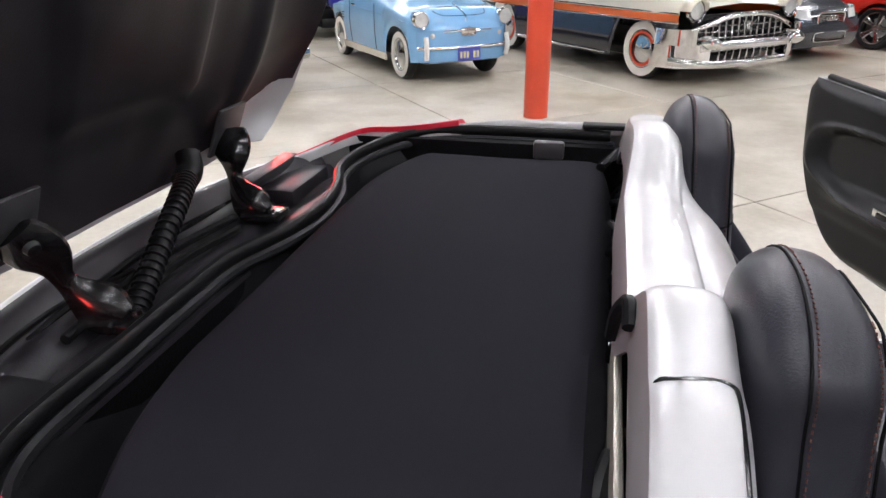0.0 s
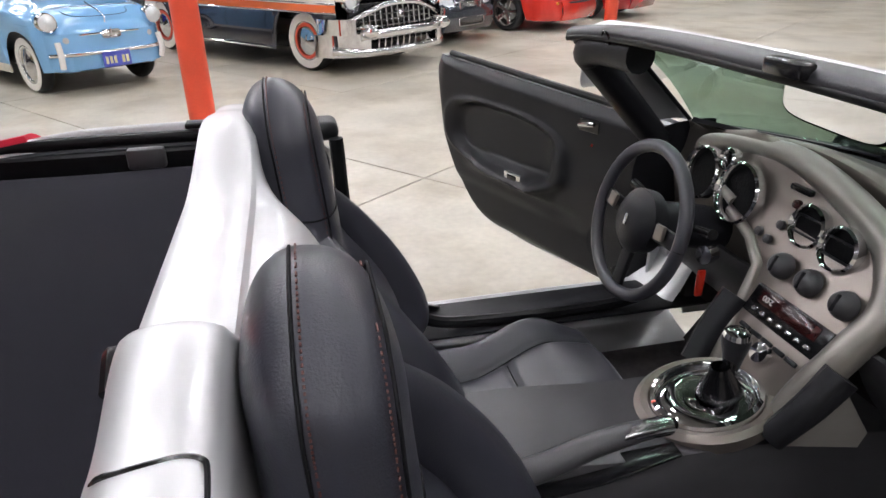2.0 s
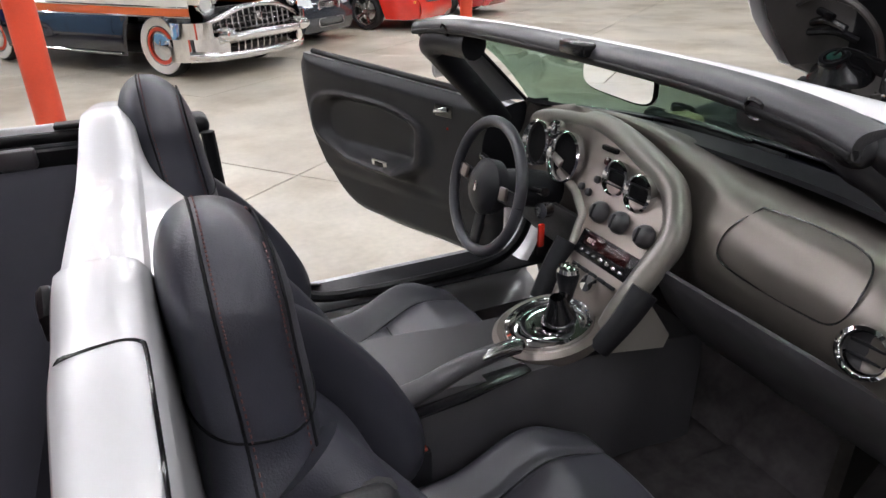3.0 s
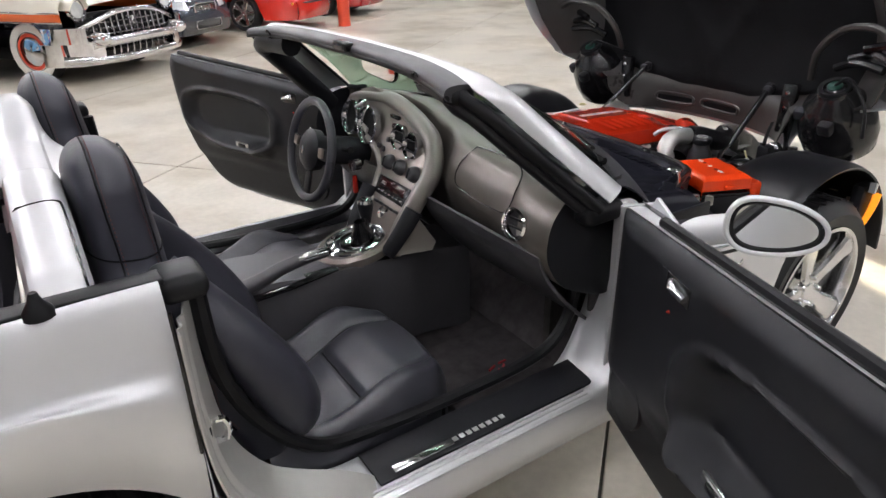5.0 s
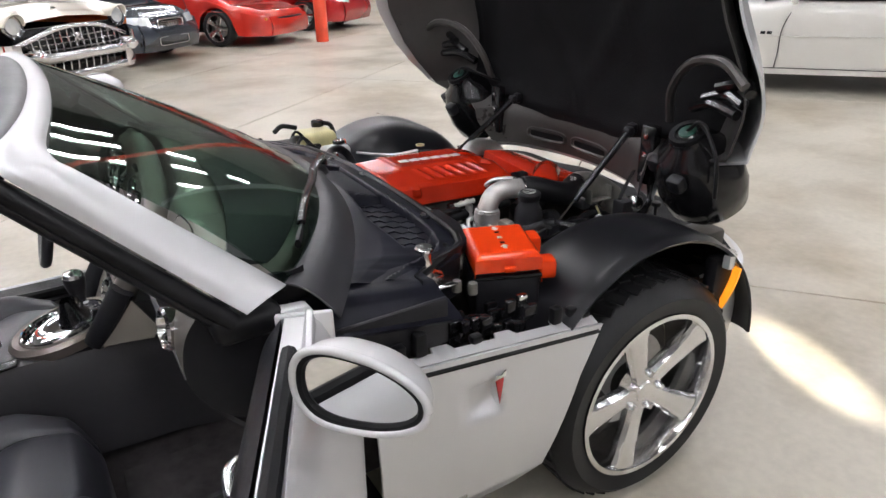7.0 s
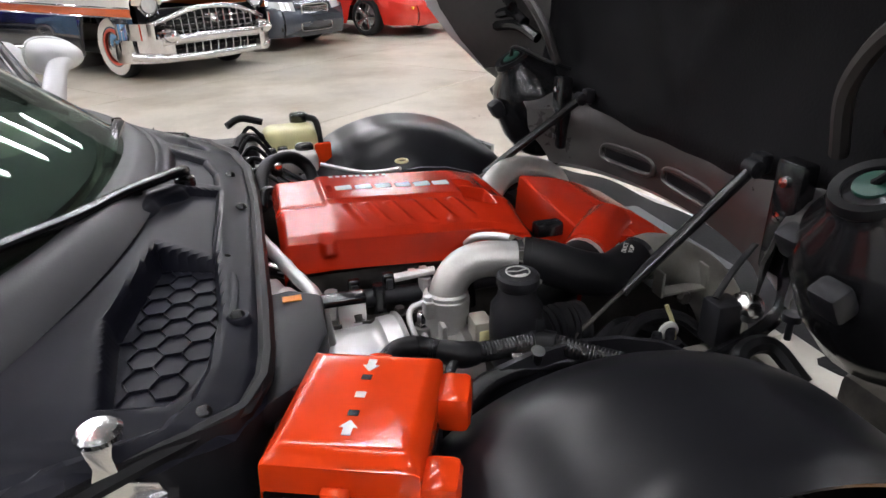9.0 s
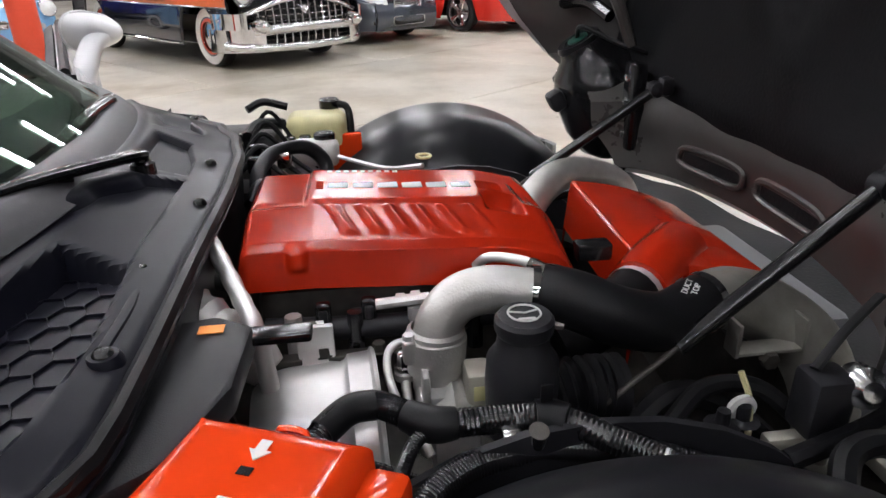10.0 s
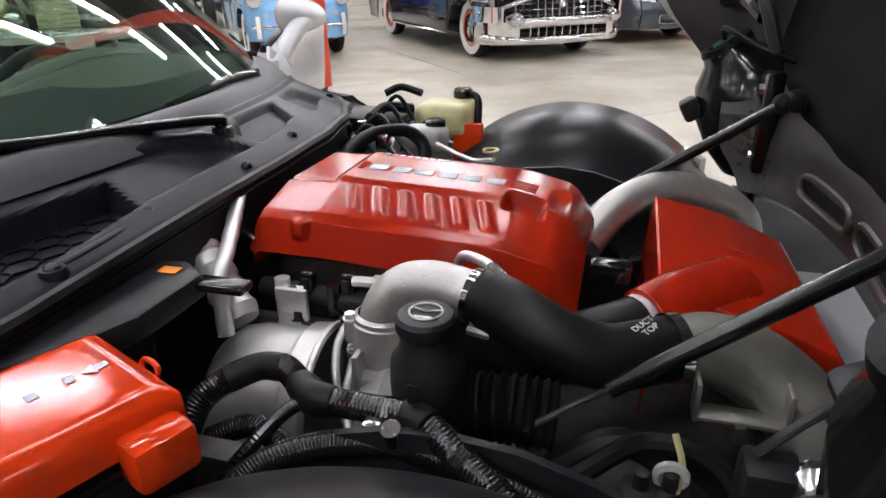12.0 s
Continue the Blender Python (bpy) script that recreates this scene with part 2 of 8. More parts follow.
SCREEN = material("dark_display", (0.03, 0.006, 0.006), 0.12, 0, 0.1, 5)
PLATE_BLUE = material("blue_number_plate", (0.07, 0.09, 0.42), 0.4, 0, 0.05, 5)
PRINT = material("pale_print", (0.62, 0.62, 0.60), 0.4, 0.3, 0.05, 20)
RED_PRINT = material("red_thread", (0.40, 0.02, 0.03), 0.7)
STICKER = material("orange_sticker", (0.85, 0.28, 0.03), 0.5)
BEIGE_METAL = material("dusty_silver_body_metal", (0.50, 0.48, 0.42), 0.35, 0.5, 0.1, 9)


def concrete():
    """Sealed, stained concrete: beige grey with blotches, speckle, scuffs and patchy gloss."""
    mat = material("sealed_concrete", (0.545, 0.505, 0.425), 0.34, 0, 0.22, 0.9, bump=0.06, bump_scale=35, rough_vary=0.2, fine=26)
    nt = mat.node_tree
    b = nt.nodes["Principled BSDF"]
    old = b.inputs["Base Color"].links[0].from_socket
    tc = nt.nodes.new("ShaderNodeTexCoord")
    st = nt.nodes.new("ShaderNodeTexNoise")
    st.inputs["Scale"].default_value, st.inputs["Detail"].default_value, st.inputs["Roughness"].default_value = 0.75, 5, 0.6
    nt.links.new(tc.outputs["Object"], st.inputs["Vector"])
    ramp = nt.nodes.new("ShaderNodeValToRGB")
    ramp.color_ramp.elements[0].position, ramp.color_ramp.elements[1].position = 0.33, 0.55
    ramp.color_ramp.elements[0].color, ramp.color_ramp.elements[1].color = (0.60, 0.55, 0.47, 1), (1, 1, 1, 1)
    nt.links.new(st.outputs["Fac"], ramp.inputs[0])
    mul = nt.nodes.new("ShaderNodeMix")
    mul.data_type, mul.blend_type = "RGBA", "MULTIPLY"
    mul.inputs[0].default_value = 1
    nt.links.new(old, mul.inputs[6])
    nt.links.new(ramp.outputs[0], mul.inputs[7])
    ob = nt.nodes.new("ShaderNodeObjectInfo")
    sh = nt.nodes.new("ShaderNodeMapRange")
    sh.inputs[3].default_value, sh.inputs[4].default_value = 0.94, 1.05
    nt.links.new(ob.outputs["Random"], sh.inputs[0])
    mul2 = nt.nodes.new("ShaderNodeVectorMath")
    mul2.operation = "SCALE"
    nt.links.new(mul.outputs[2], mul2.inputs[0])
    nt.links.new(sh.outputs[0], mul2.inputs["Scale"])
    nt.links.new(mul2.outputs[0], b.inputs["Base Color"])
    # one continuous surface over all slabs
    where = nt.nodes.new("ShaderNodeNewGeometry")
    for link in [k for k in nt.links if k.from_socket.name == "Object" and k.from_node.type == "TEX_COORD"]:
        nt.links.new(where.outputs["Position"], link.to_socket)
    return mat


CONCRETE = concrete()
JOINT = material("dark_joint_filler", (0.055, 0.05, 0.042), 0.8)
WALL_PAINT = material("grey_wall_paint", (0.30, 0.29, 0.275), 0.7, 0, 0.06, 0.5, bump=0.1, bump_scale=30)
CEILING_PAINT = material("dark_metal_ceiling", (0.065, 0.064, 0.062), 0.6, 0, 0.06, 0.5)
TUBE = glowing("fluorescent_tube", (0.955, 0.95, 1.0), TUBE_STRENGTH)


# ---- the hall ----
def hall():
    ground = tagged(part("floor", Geo().box((44, 44, 0.2), (0, 6, -0.112)), JOINT), "sealed beige concrete hall floor with dark saw-cut joints", "floor", kind="structure")
    u, v = Vector((0.775, 0.632, 0)), Vector((-0.632, 0.775, 0))
    at = Vector((-0.42, 5.98, 0))
    turn = Matrix.Translation(at) @ Matrix((u, v, (0, 0, 1))).transposed().to_4x4()
    gap = 0.010
    rows = [(2.48 * r, 2.48 * (r + 1), [2.33 * c for c in range(-9, 10)]) for r in range(0, 8)]
    rows += [(a, b, [-1.60 + 4.66 * c for c in range(-5, 6)]) for a, b in ((-2.44, 0.0), (-5.70, -2.44), (-8.96, -5.70), (-12.2, -8.96), (-15.5, -12.2), (-18.7, -15.5))]
    meshes = {}
    for v0, v1, cuts in rows:
        for u0, u1 in zip(cuts, cuts[1:]):
            w, h = u1 - u0, v1 - v0
            mid = turn @ Vector(((u0 + u1) / 2, (v0 + v1) / 2, 0))
            if abs(mid.x) > 20 or abs(mid.y - 6) > 20:
                continue
            key = (round(w, 2), round(h, 2))
            if key not in meshes:
                meshes[key] = part("slab", Geo().box((w - gap, h - gap, 0.06), (0, 0, -0.03), 0.004, segs=1), CONCRETE, ground)
                ob = meshes[key]
            else:
                ob = new("slab", meshes[key].data)
                ob.parent = ground
            ob.matrix_basis = turn @ Matrix.Translation(((u0 + u1) / 2, (v0 + v1) / 2, 0))
    for name, size, loc in (("wall_north", (44, 0.3, 6.5), (0, 28.1, 3.25)), ("wall_south", (44, 0.3, 6.5), (0, -16.1, 3.25)),
                            ("wall_east", (0.3, 44, 6.5), (22.1, 6, 3.25)), ("wall_west", (0.3, 44, 6.5), (-22.1, 6, 3.25))):
        tagged(part(name, Geo().box(size, loc), WALL_PAINT), "plain grey hall wall", "wall", kind="structure")
    tagged(part("ceiling", Geo().box((44, 44, 0.2), (0, 6, 6.7)), CEILING_PAINT), "dark metal hall ceiling with rows of strip lights", "ceiling", kind="structure")
    lamp = thing("strip_light", "white ceiling strip light with two lit fluorescent tubes", "ceiling light", pose(0, 0, 6.45), "ceiling strip lights")
    part("housing", Geo().box((2.5, 0.34, 0.10), (0, 0, 0.09), 0.01), WHITE, lamp)
    for y in (-0.09, 0.09):
        part("tube", Geo().tube([(-1.22, y, 0), (1.22, y, 0)], 0.028, 10, 1), TUBE, lamp)
    spots = [(1.0 + 4.2 * i, 5.0 + 3.6 * j) for j in range(-4, 5) for i in range(-3, 4) if (i, j) not in ((1, -2), (1, -3))]
    lamp.matrix_basis = pose(spots[0][0], spots[0][1], 6.45, 0, 0, 31)
    for x, y in spots[1:]:
        copy_thing(lamp, pose(x, y, 6.45, 0, 0, 31))


def steel_pole(x, y, r):
    g = Geo().lathe([(r, 0), (r, 6.6)], 20)
    tagged(part("steel_pole", g, POLE_RED, m=pose(x, y, 0)), "round steel column painted orange red, standing on the concrete", "pole", "red steel columns")


hall()
steel_pole(-1.72, 5.12, 0.115)
steel_pole(4.62, 10.1, 0.115)


# ---- the silver roadster: x to its nose, y to its left ----
roadster = thing("roadster", "silver two-seat roadster with its bonnet, boot lid and both doors open", "car")


def arch(x, base):
    """The lower edge of the body's side, raised over the wheels."""
    for c in (-1.2075, 1.2075):
        d = abs(x - c)
        if d < 0.385:
            return max(base, 0.335 + math.sqrt(0.385 ** 2 - d * d))
    return base


def quarter(side):
    def f(u, w):
        x = lerp(-2.06, -0.87, u)
        zt = curve(x, (-2.06, 0.90), (-1.75, 0.965), (-1.35, 0.995), (-0.87, 1.0))
        out = curve(x, (-2.06, 0.60), (-1.8, 0.80), (-1.3, 0.885), (-0.87, 0.875))
        zl = arch(x, 0.22)
        prof = [(out - 0.084, zt - 0.03), (out - 0.076, zt + 0.002), (out - 0.058, zt - 0.024), (out - 0.028, zt - 0.13), (out - 0.002, lerp(zl, zt, 0.55)), (out - 0.002, lerp(zl, zt, 0.28)), (out - 0.03, zl)]
        k = w * 6
        i = min(5, int(k))
        p = spline([Vector((0, a, b)) for a, b in prof], 8)[min(48, round(w * 48))]
        return (x, side * p.y, p.z)
    part("rear_quarter", Geo().sheet(f, 44, 48), SILVER, roadster, "curved silver rear wing over the rear wheel")


for side in (-1, 1):
    quarter(side)


def rear_end():
    def f(u, w):
        a = lerp(-1, 1, u)
        x = -2.11 + 0.15 * abs(a) ** 2.4
        bulge = 0.025 * math.sin(math.pi * min(1, w * 1.4))
        return (x - bulge + 0.10 * w * w, 0.66 * a, lerp(0.912, 0.28, w))
    part("rear_bumper", Geo().sheet(f, 30, 18, 0.012), SILVER, roadster, "rounded silver tail panel")

    def lip(u, w):
        a = lerp(-1, 1, u)
        return (-2.11 + 0.15 * abs(a) ** 2.4 + lerp(0, 0.022, w), 0.66 * a * (1 - 0.02 * w), 0.912 + 0.012 * math.sin(math.pi * w) - 0.03 * w)
    part("tail_lip", Geo().sheet(lip, 30, 6, -0.01), SILVER, roadster, "silver lip along the tail")
    for s in (-1, 1):
        def lens(u, w, s=s):
            x = lerp(-2.03, -1.52, u)
            zt = curve(x, (-2.06, 0.895), (-1.75, 0.972), (-1.35, 1.004))
            out = curve(x, (-2.06, 0.635), (-1.8, 0.81), (-1.3, 0.89))
            k = math.sin(math.pi * min(1, u * 1.0)) * 0.5 + 0.5 * (1 - u)
            return (x, s * (out - lerp(0.090, -0.012, w)), zt + 0.006 - 0.10 * w * w * (0.3 + k))
        part("tail_lamp", Geo().sheet(lens, 24, 8, 0.015), TAIL_RED, roadster, "lit red tail lamp lens")

    def gutter(u, w):
        a = lerp(-1, 1, u)
        return (lerp(-2.09 + 0.15 * abs(a) ** 2.4, -1.78, w), 0.66 * a, 0.905 - 0.05 * min(1, 2.2 * w) - 0.02 * math.sin(math.pi * w) + 0.007 * math.sin(w * 26) * (1 - w) + 0.002 * noise.noise(Vector((a * 6, w * 5, 0))))
    part("lid_gutter", Geo().sheet(gutter, 60, 90, 0.01), LID_LINING, roadster, "glossy black gutter behind the hood well")
    for x, y0, y1 in ((-2.03, -0.42, 0.40), (-1.98, -0.34, 0.22), (-1.93, -0.30, 0.16)):
        part("gutter_rib", Geo().tube([(x + 0.03, y0, 0.868), (x, (y0 + y1) / 2, 0.878), (x + 0.02, y1, 0.868)], 0.010, 8, 6), PLASTIC_GLOSS, roadster)
    part("gutter_bracket", Geo().box((0.10, 0.24, 0.05), (-1.93, 0.50, 0.860), 0.012), LID_LINING, roadster)
    part("gutter_bracket", Geo().box((0.05, 0.30, 0.03), (-1.99, 0.46, 0.905), 0.01, pose(0, 0, 0, 0, 0, 0)), PLASTIC, roadster)
    part("gutter_bracket", Geo().box((0.12, 0.14, 0.03), (-1.90, -0.52, 0.865), 0.01), PLASTIC, roadster)
    part("wire", Geo().tube([(-1.86, -0.60, 0.87), (-1.95, -0.50, 0.90), (-2.02, -0.30, 0.885), (-2.0, -0.1, 0.875)], 0.006, 6, 6), RUBBER, roadster)


rear_end()


def hood_well():
    part("well_floor", Geo().box((0.86, 1.44, 0.04), (-1.42, 0, 0.52)), MATT_BLACK, roadster, "black lined well behind the seats")
    for y in (-0.73, 0.73):
        part("well_wall", Geo().box((0.86, 0.03, 0.42), (-1.42, y, 0.74)), MATT_BLACK, roadster)
    part("well_wall", Geo().box((0.03, 1.44, 0.34), (-1.80, 0, 0.69)), MATT_BLACK, roadster)
    seal = [(-1.08, -0.765, 0.965), (-1.4, -0.765, 0.955), (-1.66, -0.735, 0.93), (-1.78, -0.62, 0.91), (-1.805, -0.40, 0.90), (-1.81, -0.20, 0.90), (-1.80, -0.06, 0.905), (-1.75, 0.07, 0.91), (-1.73, 0.22, 0.91), (-1.745, 0.36, 0.915), (-1.785, 0.48, 0.92), (-1.775, 0.60, 0.93), (-1.69, 0.72, 0.95), (-1.55, 0.772, 0.965), (-1.3, 0.79, 0.965), (-1.08, 0.785, 0.965)]
    part("well_seal", Geo().tube(seal, 0.0135, 10, 6, flat=1.3), RUBBER, roadster, "black rubber weather seal round the well")
    part("seal_flange", Geo().tube([(x + 0.012, y * 0.985, z - 0.022) for x, y, z in seal], 0.012, 8, 6), PLASTIC, roadster)

    def ledge(u, w):
        k = u * (len(seal) - 1)
        i = min(len(seal) - 2, int(k))
        a, b = Vector(seal[i]), Vector(seal[i + 1])
        p = a.lerp(b, k - i)
        inn = Vector((lerp(p.x, -1.4, 0.10 * w), p.y * (1 - 0.05 * w), p.z - 0.02 - 0.16 * w))
        return inn
    part("well_edge", Geo().sheet(ledge, 60, 5), PLASTIC, roadster, "black moulded edge of the well")

    def cloth(u, w):
        y = lerp(-0.72, 0.705, w)
        x0 = -1.685 + 0.12 * max(0, (abs(y) - 0.35) / 0.4) ** 2
        x1 = -1.085 - 0.03 * max(0, (abs(y) - 0.5) / 0.25) ** 2
        x = lerp(x0, x1, u)
        sag = 0.010 * math.sin(3 * y + 1) * math.sin(math.pi * u) + 0.006 * noise.noise(Vector((x * 4, y * 3, 0)))
        edge = min(u, 1 - u, w * 1.6, (1 - w) * 1.6)
        return (x, y, 0.905 + sag - 0.05 * max(0, 1 - edge / 0.05) ** 2 - 0.02 * max(0, abs(y) - 0.55))
    part("folded_hood", Geo().sheet(cloth, 48, 72, -0.02), FABRIC, roadster, "folded black canvas convertible hood lying in its well")
    part("hood_seam", Geo().tube([(-1.62, 0.56, 0.905), (-1.4, 0.64, 0.912), (-1.12, 0.585, 0.908)], 0.003, 6, 8), FABRIC, roadster)
    part("hood_latch", Geo().box((0.085, 0.03, 0.05), (-1.245, 0.690, 0.945), 0.008), PLASTIC_GREY, roadster, "black plastic hood latch")
    part("latch_slot", Geo().box((0.03, 0.034, 0.02), (-1.235, 0.698, 0.94), 0.004), PLASTIC, roadster)
    # the folding frame and clutter in the slot in front of the canvas
    random.seed(4)
    for k in range(11):
        y = lerp(-0.05, 0.66, k / 10)
        x = -1.055 + 0.012 * random.uniform(-1, 1)
        part("frame_link", Geo().tube([(x, y, 0.80 + 0.08 * random.random()), (x + 0.01, y + 0.05, 0.90 + 0.03 * random.random()), (x - 0.008, y + 0.11, 0.86 + 0.05 * random.random())], 0.009, 6, 3), PLASTIC_GLOSS if k % 3 else ALLOY, roadster)
    part("frame_arm", Geo().tube([(-1.10, 0.60, 0.93), (-1.06, 0.70, 0.945), (-1.02, 0.72, 0.96)], 0.014, 8, 4), PLASTIC_GLOSS, roadster)
    part("frame_arm", Geo().tube([(-1.11, -0.66, 0.86), (-1.07, -0.56, 0.89), (-1.03, -0.52, 0.90)], 0.014, 8, 4), PLASTIC_GLOSS, roadster)
    part("bolt", Geo().lathe([(0.0001, 0.012), (0.009, 0.010), (0.014, 0)], 10, turned(-1.05, -0.40, 0.885, (-1, 0, 0.3))), DIRTY, roadster)


hood_well()


def boot_lid():
    """The rear lid, hinged at the tail and standing open; its black underside looks forward and down."""
    base = Matrix.Translation((-2.06, 0, 1.0)) @ pose(0, 0, 0, 0, -66, 0)
    # local x up along the lid, y left, z its outer side

    def skin(u, w, inset=0.0):
        a = lerp(-1, 1, w)
        x = lerp(-0.07 * (1 - abs(a) ** 2.5), 1.0, u)
        half = curve(x, (-0.07, 0.485), (0.0, 0.50), (0.06, 0.575), (0.15, 0.62), (0.25, 0.635), (0.5, 0.66), (1.0, 0.60))
        crown = 0.06 * (1 - a * a) + 0.10 * math.exp(-((abs(a) - 0.5) / 0.28) ** 2) * curve(x, (0.3, 0), (0.95, 1))
        drop = -0.035 * max(0, (abs(a) - 0.80) / 0.2) ** 2 - 0.03 * max(0, (0.10 - x) / 0.17) ** 2
        return Vector((x, half * a, crown + drop - inset))
    lid = part("boot_lid", Geo().sheet(lambda u, w: base @ skin(u, w), 30, 44, 0.01), SILVER, roadster, "silver boot lid, standing open")

    def under(u, w):
        x = lerp(0.0, 0.98, u)
        a = lerp(-1, 1, w)
        # the painted corners stay bare at the hinge end
        bare = 0.145 * soft_step((abs(a) - 0.42) / 0.56)
        p = skin(lerp(0.012 + bare, 0.985, u), lerp(0.012, 0.988, w), 0.012 + 0.02 * min(1, 6 * u))
        rib = 0.03 * math.exp(-((x - 0.62 - 0.08 * math.sin(2.2 * a)) / 0.05) ** 2) + 0.02 * math.exp(-((abs(a) - 0.66) / 0.05) ** 2)
        pan = 0.02 * curve(abs(a), (0.3, 1), (0.36, 0)) * curve(x, (0.2, 0), (0.26, 1), (0.5, 1), (0.56, 0))
        return base @ (p - Vector((0, 0, rib + pan + 0.006 * noise.noise(Vector((x * 6, a * 6, 1))))))
    part("lid_lining", Geo().sheet(under, 50, 70), LID_LINING, lid, "black moulded lining under the boot lid")
    for y in (-0.28, 0.28):
        k = 1 if y > 0 else -1
        top = base @ Vector((0.07, y + 0.05 * k, -0.03))
        hinge = part("lid_hinge", Geo().tube([(-1.90, y - 0.02 * k, 0.865), (-1.945, y - 0.015 * k, 0.90), (-1.978, y, 0.945), (-1.985, y + 0.015 * k, 0.995), tuple(top)], lambda t: 0.017 + 0.007 * math.sin(9 * t), 10, 6, flat=2.0), PLASTIC_GLOSS, lid, "black steel lid hinge")
        part("hinge_bolt", Geo().lathe([(0.0001, 0.012), (0.012, 0.010), (0.014, 0)], 10, turned(top.x + 0.03, top.y, top.z - 0.02, (1, -0.3, -0.5))), PLASTIC, hinge)
        part("hinge_plate", Geo().box((0.13, 0.12, 0.010), (0.07, y + 0.05 * k, -0.020), 0.004, base), PLASTIC_GREY, hinge)
        part("hinge_foot", Geo().box((0.10, 0.07, 0.02), (-1.90, y - 0.02 * k, 0.866), 0.005), PLASTIC_GLOSS, hinge)
        part("foot_bolt", Geo().lathe([(0.0001, 0.010), (0.008, 0.009), (0.010, 0)], 6, pose(-1.875, y - 0.03 * k, 0.876)), ALLOY, hinge)
    a, b = Vector((-1.895, -0.26, 0.845)), Vector((-2.017, 0.155, 0.995))
    line = [a, a.lerp(b, 0.3) + Vector((0.01, 0, 0.02)), a.lerp(b, 0.7) + Vector((0.015, 0, 0.025)), b]
    part("hose", Geo().tube(line, 0.020, 10, 6), RUBBER, lid, "ribbed black cable conduit")
    fine = spline(line, 9)
    for i in range(1, len(fine) - 1):
        d = fine[i + 1] - fine[i - 1]
        part("hose_rib", Geo().lathe([(0.019, -0.0035), (0.0245, -0.002), (0.0245, 0.002), (0.019, 0.0035)], 14, turned(*fine[i], d)), RUBBER, lid)
    part("hose_end", Geo().tube([b + Vector((0.004, -0.03, -0.01)), b + Vector((-0.002, 0.01, 0.006)), b + Vector((-0.02, 0.035, 0.035))], 0.029, 14, 5), RUBBER, lid)


boot_lid()


def waterfall():
    """The painted bar behind the seats: a hump behind each seat and a fall between them."""
    def raised(y):
        return curve(-y, (0.335, 0.0), (0.415, 1.0)) if y < 0 else curve(y, (0.02, 0.0), (0.21, 1.0))

    def f(u, w):
        y = lerp(-0.795, 0.78, u)
        hump = raised(y)
        crest = curve(y, (-0.80, 0.965), (-0.70, 1.022), (-0.54, 1.080), (-0.42, 1.108), (0.0, 1.108), (0.25, 1.128), (0.45, 1.10), (0.78, 0.985))
        zt = lerp(1.058, crest, hump)
        x0, xf = -1.052 - 0.014 * (1 - hump), -0.970
        if w <= 0.12:
            k = w / 0.12
            return (x0 + 0.010 * k * k, y, zt - 0.008 - 0.08 * (1 - k))
        if w <= 0.5:
            k = (w - 0.12) / 0.38
            return (lerp(x0 + 0.010, xf, k), y, zt - 0.008 * abs(2 * k - 1) ** 3)
        if w <= 0.58:
            k = (w - 0.5) / 0.08
            return (xf + 0.008 * k, y, zt - 0.008 - 0.012 * k)
        k = (w - 0.58) / 0.42
        t = k * math.pi / 2
        return (xf + 0.008 + lerp(0.012 * k, 0.125 * math.sin(t) ** 0.9, 1 - hump), y, zt - 0.020 - lerp(0.36 * k, 0.28 * (1 - math.cos(t)), 1 - hump))
    part("waterfall_panel", Geo().sheet(f, 200, 56, 0.006), SILVER, roadster, "silver panel with two humps behind the seats", sharp=24)

    def on(y, w):
        p = Vector(f((y + 0.795) / 1.575, w))
        return p + Vector((0.004 if w > 0.45 else 0.0, 0.0, 0.0056))
    part("panel_gap", Geo().tube([on(-0.545, 0.06), on(-0.545, 0.13), on(-0.545, 0.22), on(-0.542, 0.32), on(-0.538, 0.42), on(-0.540, 0.47), on(-0.552, 0.492), on(-0.60, 0.497), on(-0.66, 0.498), on(-0.72, 0.498), on(-0.79, 0.498)], 0.0024, 6, 4), PLASTIC_GLOSS, roadster, "dark gap round the filler panel")
    part("bulkhead", Geo().box((0.05, 1.40, 0.60), (-0.90, 0, 0.45)), CARPET, roadster, "carpeted rear bulkhead")
    part("well_front", Geo().box((0.012, 0.62, 0.36), (-1.062, -0.43, 0.77), 0.004), BEIGE_METAL, roadster, "bare dusty silver inner panel")
    part("well_slot", Geo().box((0.016, 0.10, 0.035), (-1.066, -0.20, 0.91), 0.004), PLASTIC_GLOSS, roadster)
    part("well_bolt", Geo().lathe([(0.0001, 0.012), (0.009, 0.010), (0.014, 0)], 10, turned(-1.070, -0.40, 0.86, (-1, 0, 0.2))), DIRTY, roadster)
    part("well_cable", Geo().tube([(-1.10, -0.66, 0.86), (-1.085, -0.58, 0.89), (-1.075, -0.50, 0.895), (-1.065, -0.46, 0.91)], lambda t: 0.016 - 0.004 * t, 8, 5), RUBBER, roadster, "black cable boot")
    part("well_cable", Geo().tube([(-1.075, -0.47, 0.89), (-1.08, -0.52, 0.82), (-1.08, -0.56, 0.70)], 0.003, 6, 5), RUBBER, roadster)
    part("hump_lip", Geo().tube([(-1.075, -0.345, 1.00), (-1.072, -0.36, 1.045), (-1.062, -0.385, 1.075), (-1.060, -0.42, 1.06)], 0.009, 8, 5), RUBBER, roadster, "black rubber lip at the step of the hump")


waterfall()


# Dusty body silver, with the door opening's shade mixed into the colour.
SHADED_JAMB = material("shaded_dusty_silver_paint", (0.50, 0.49, 0.46), 0.36, 0.35, 0.08, 5, coat=0.4)


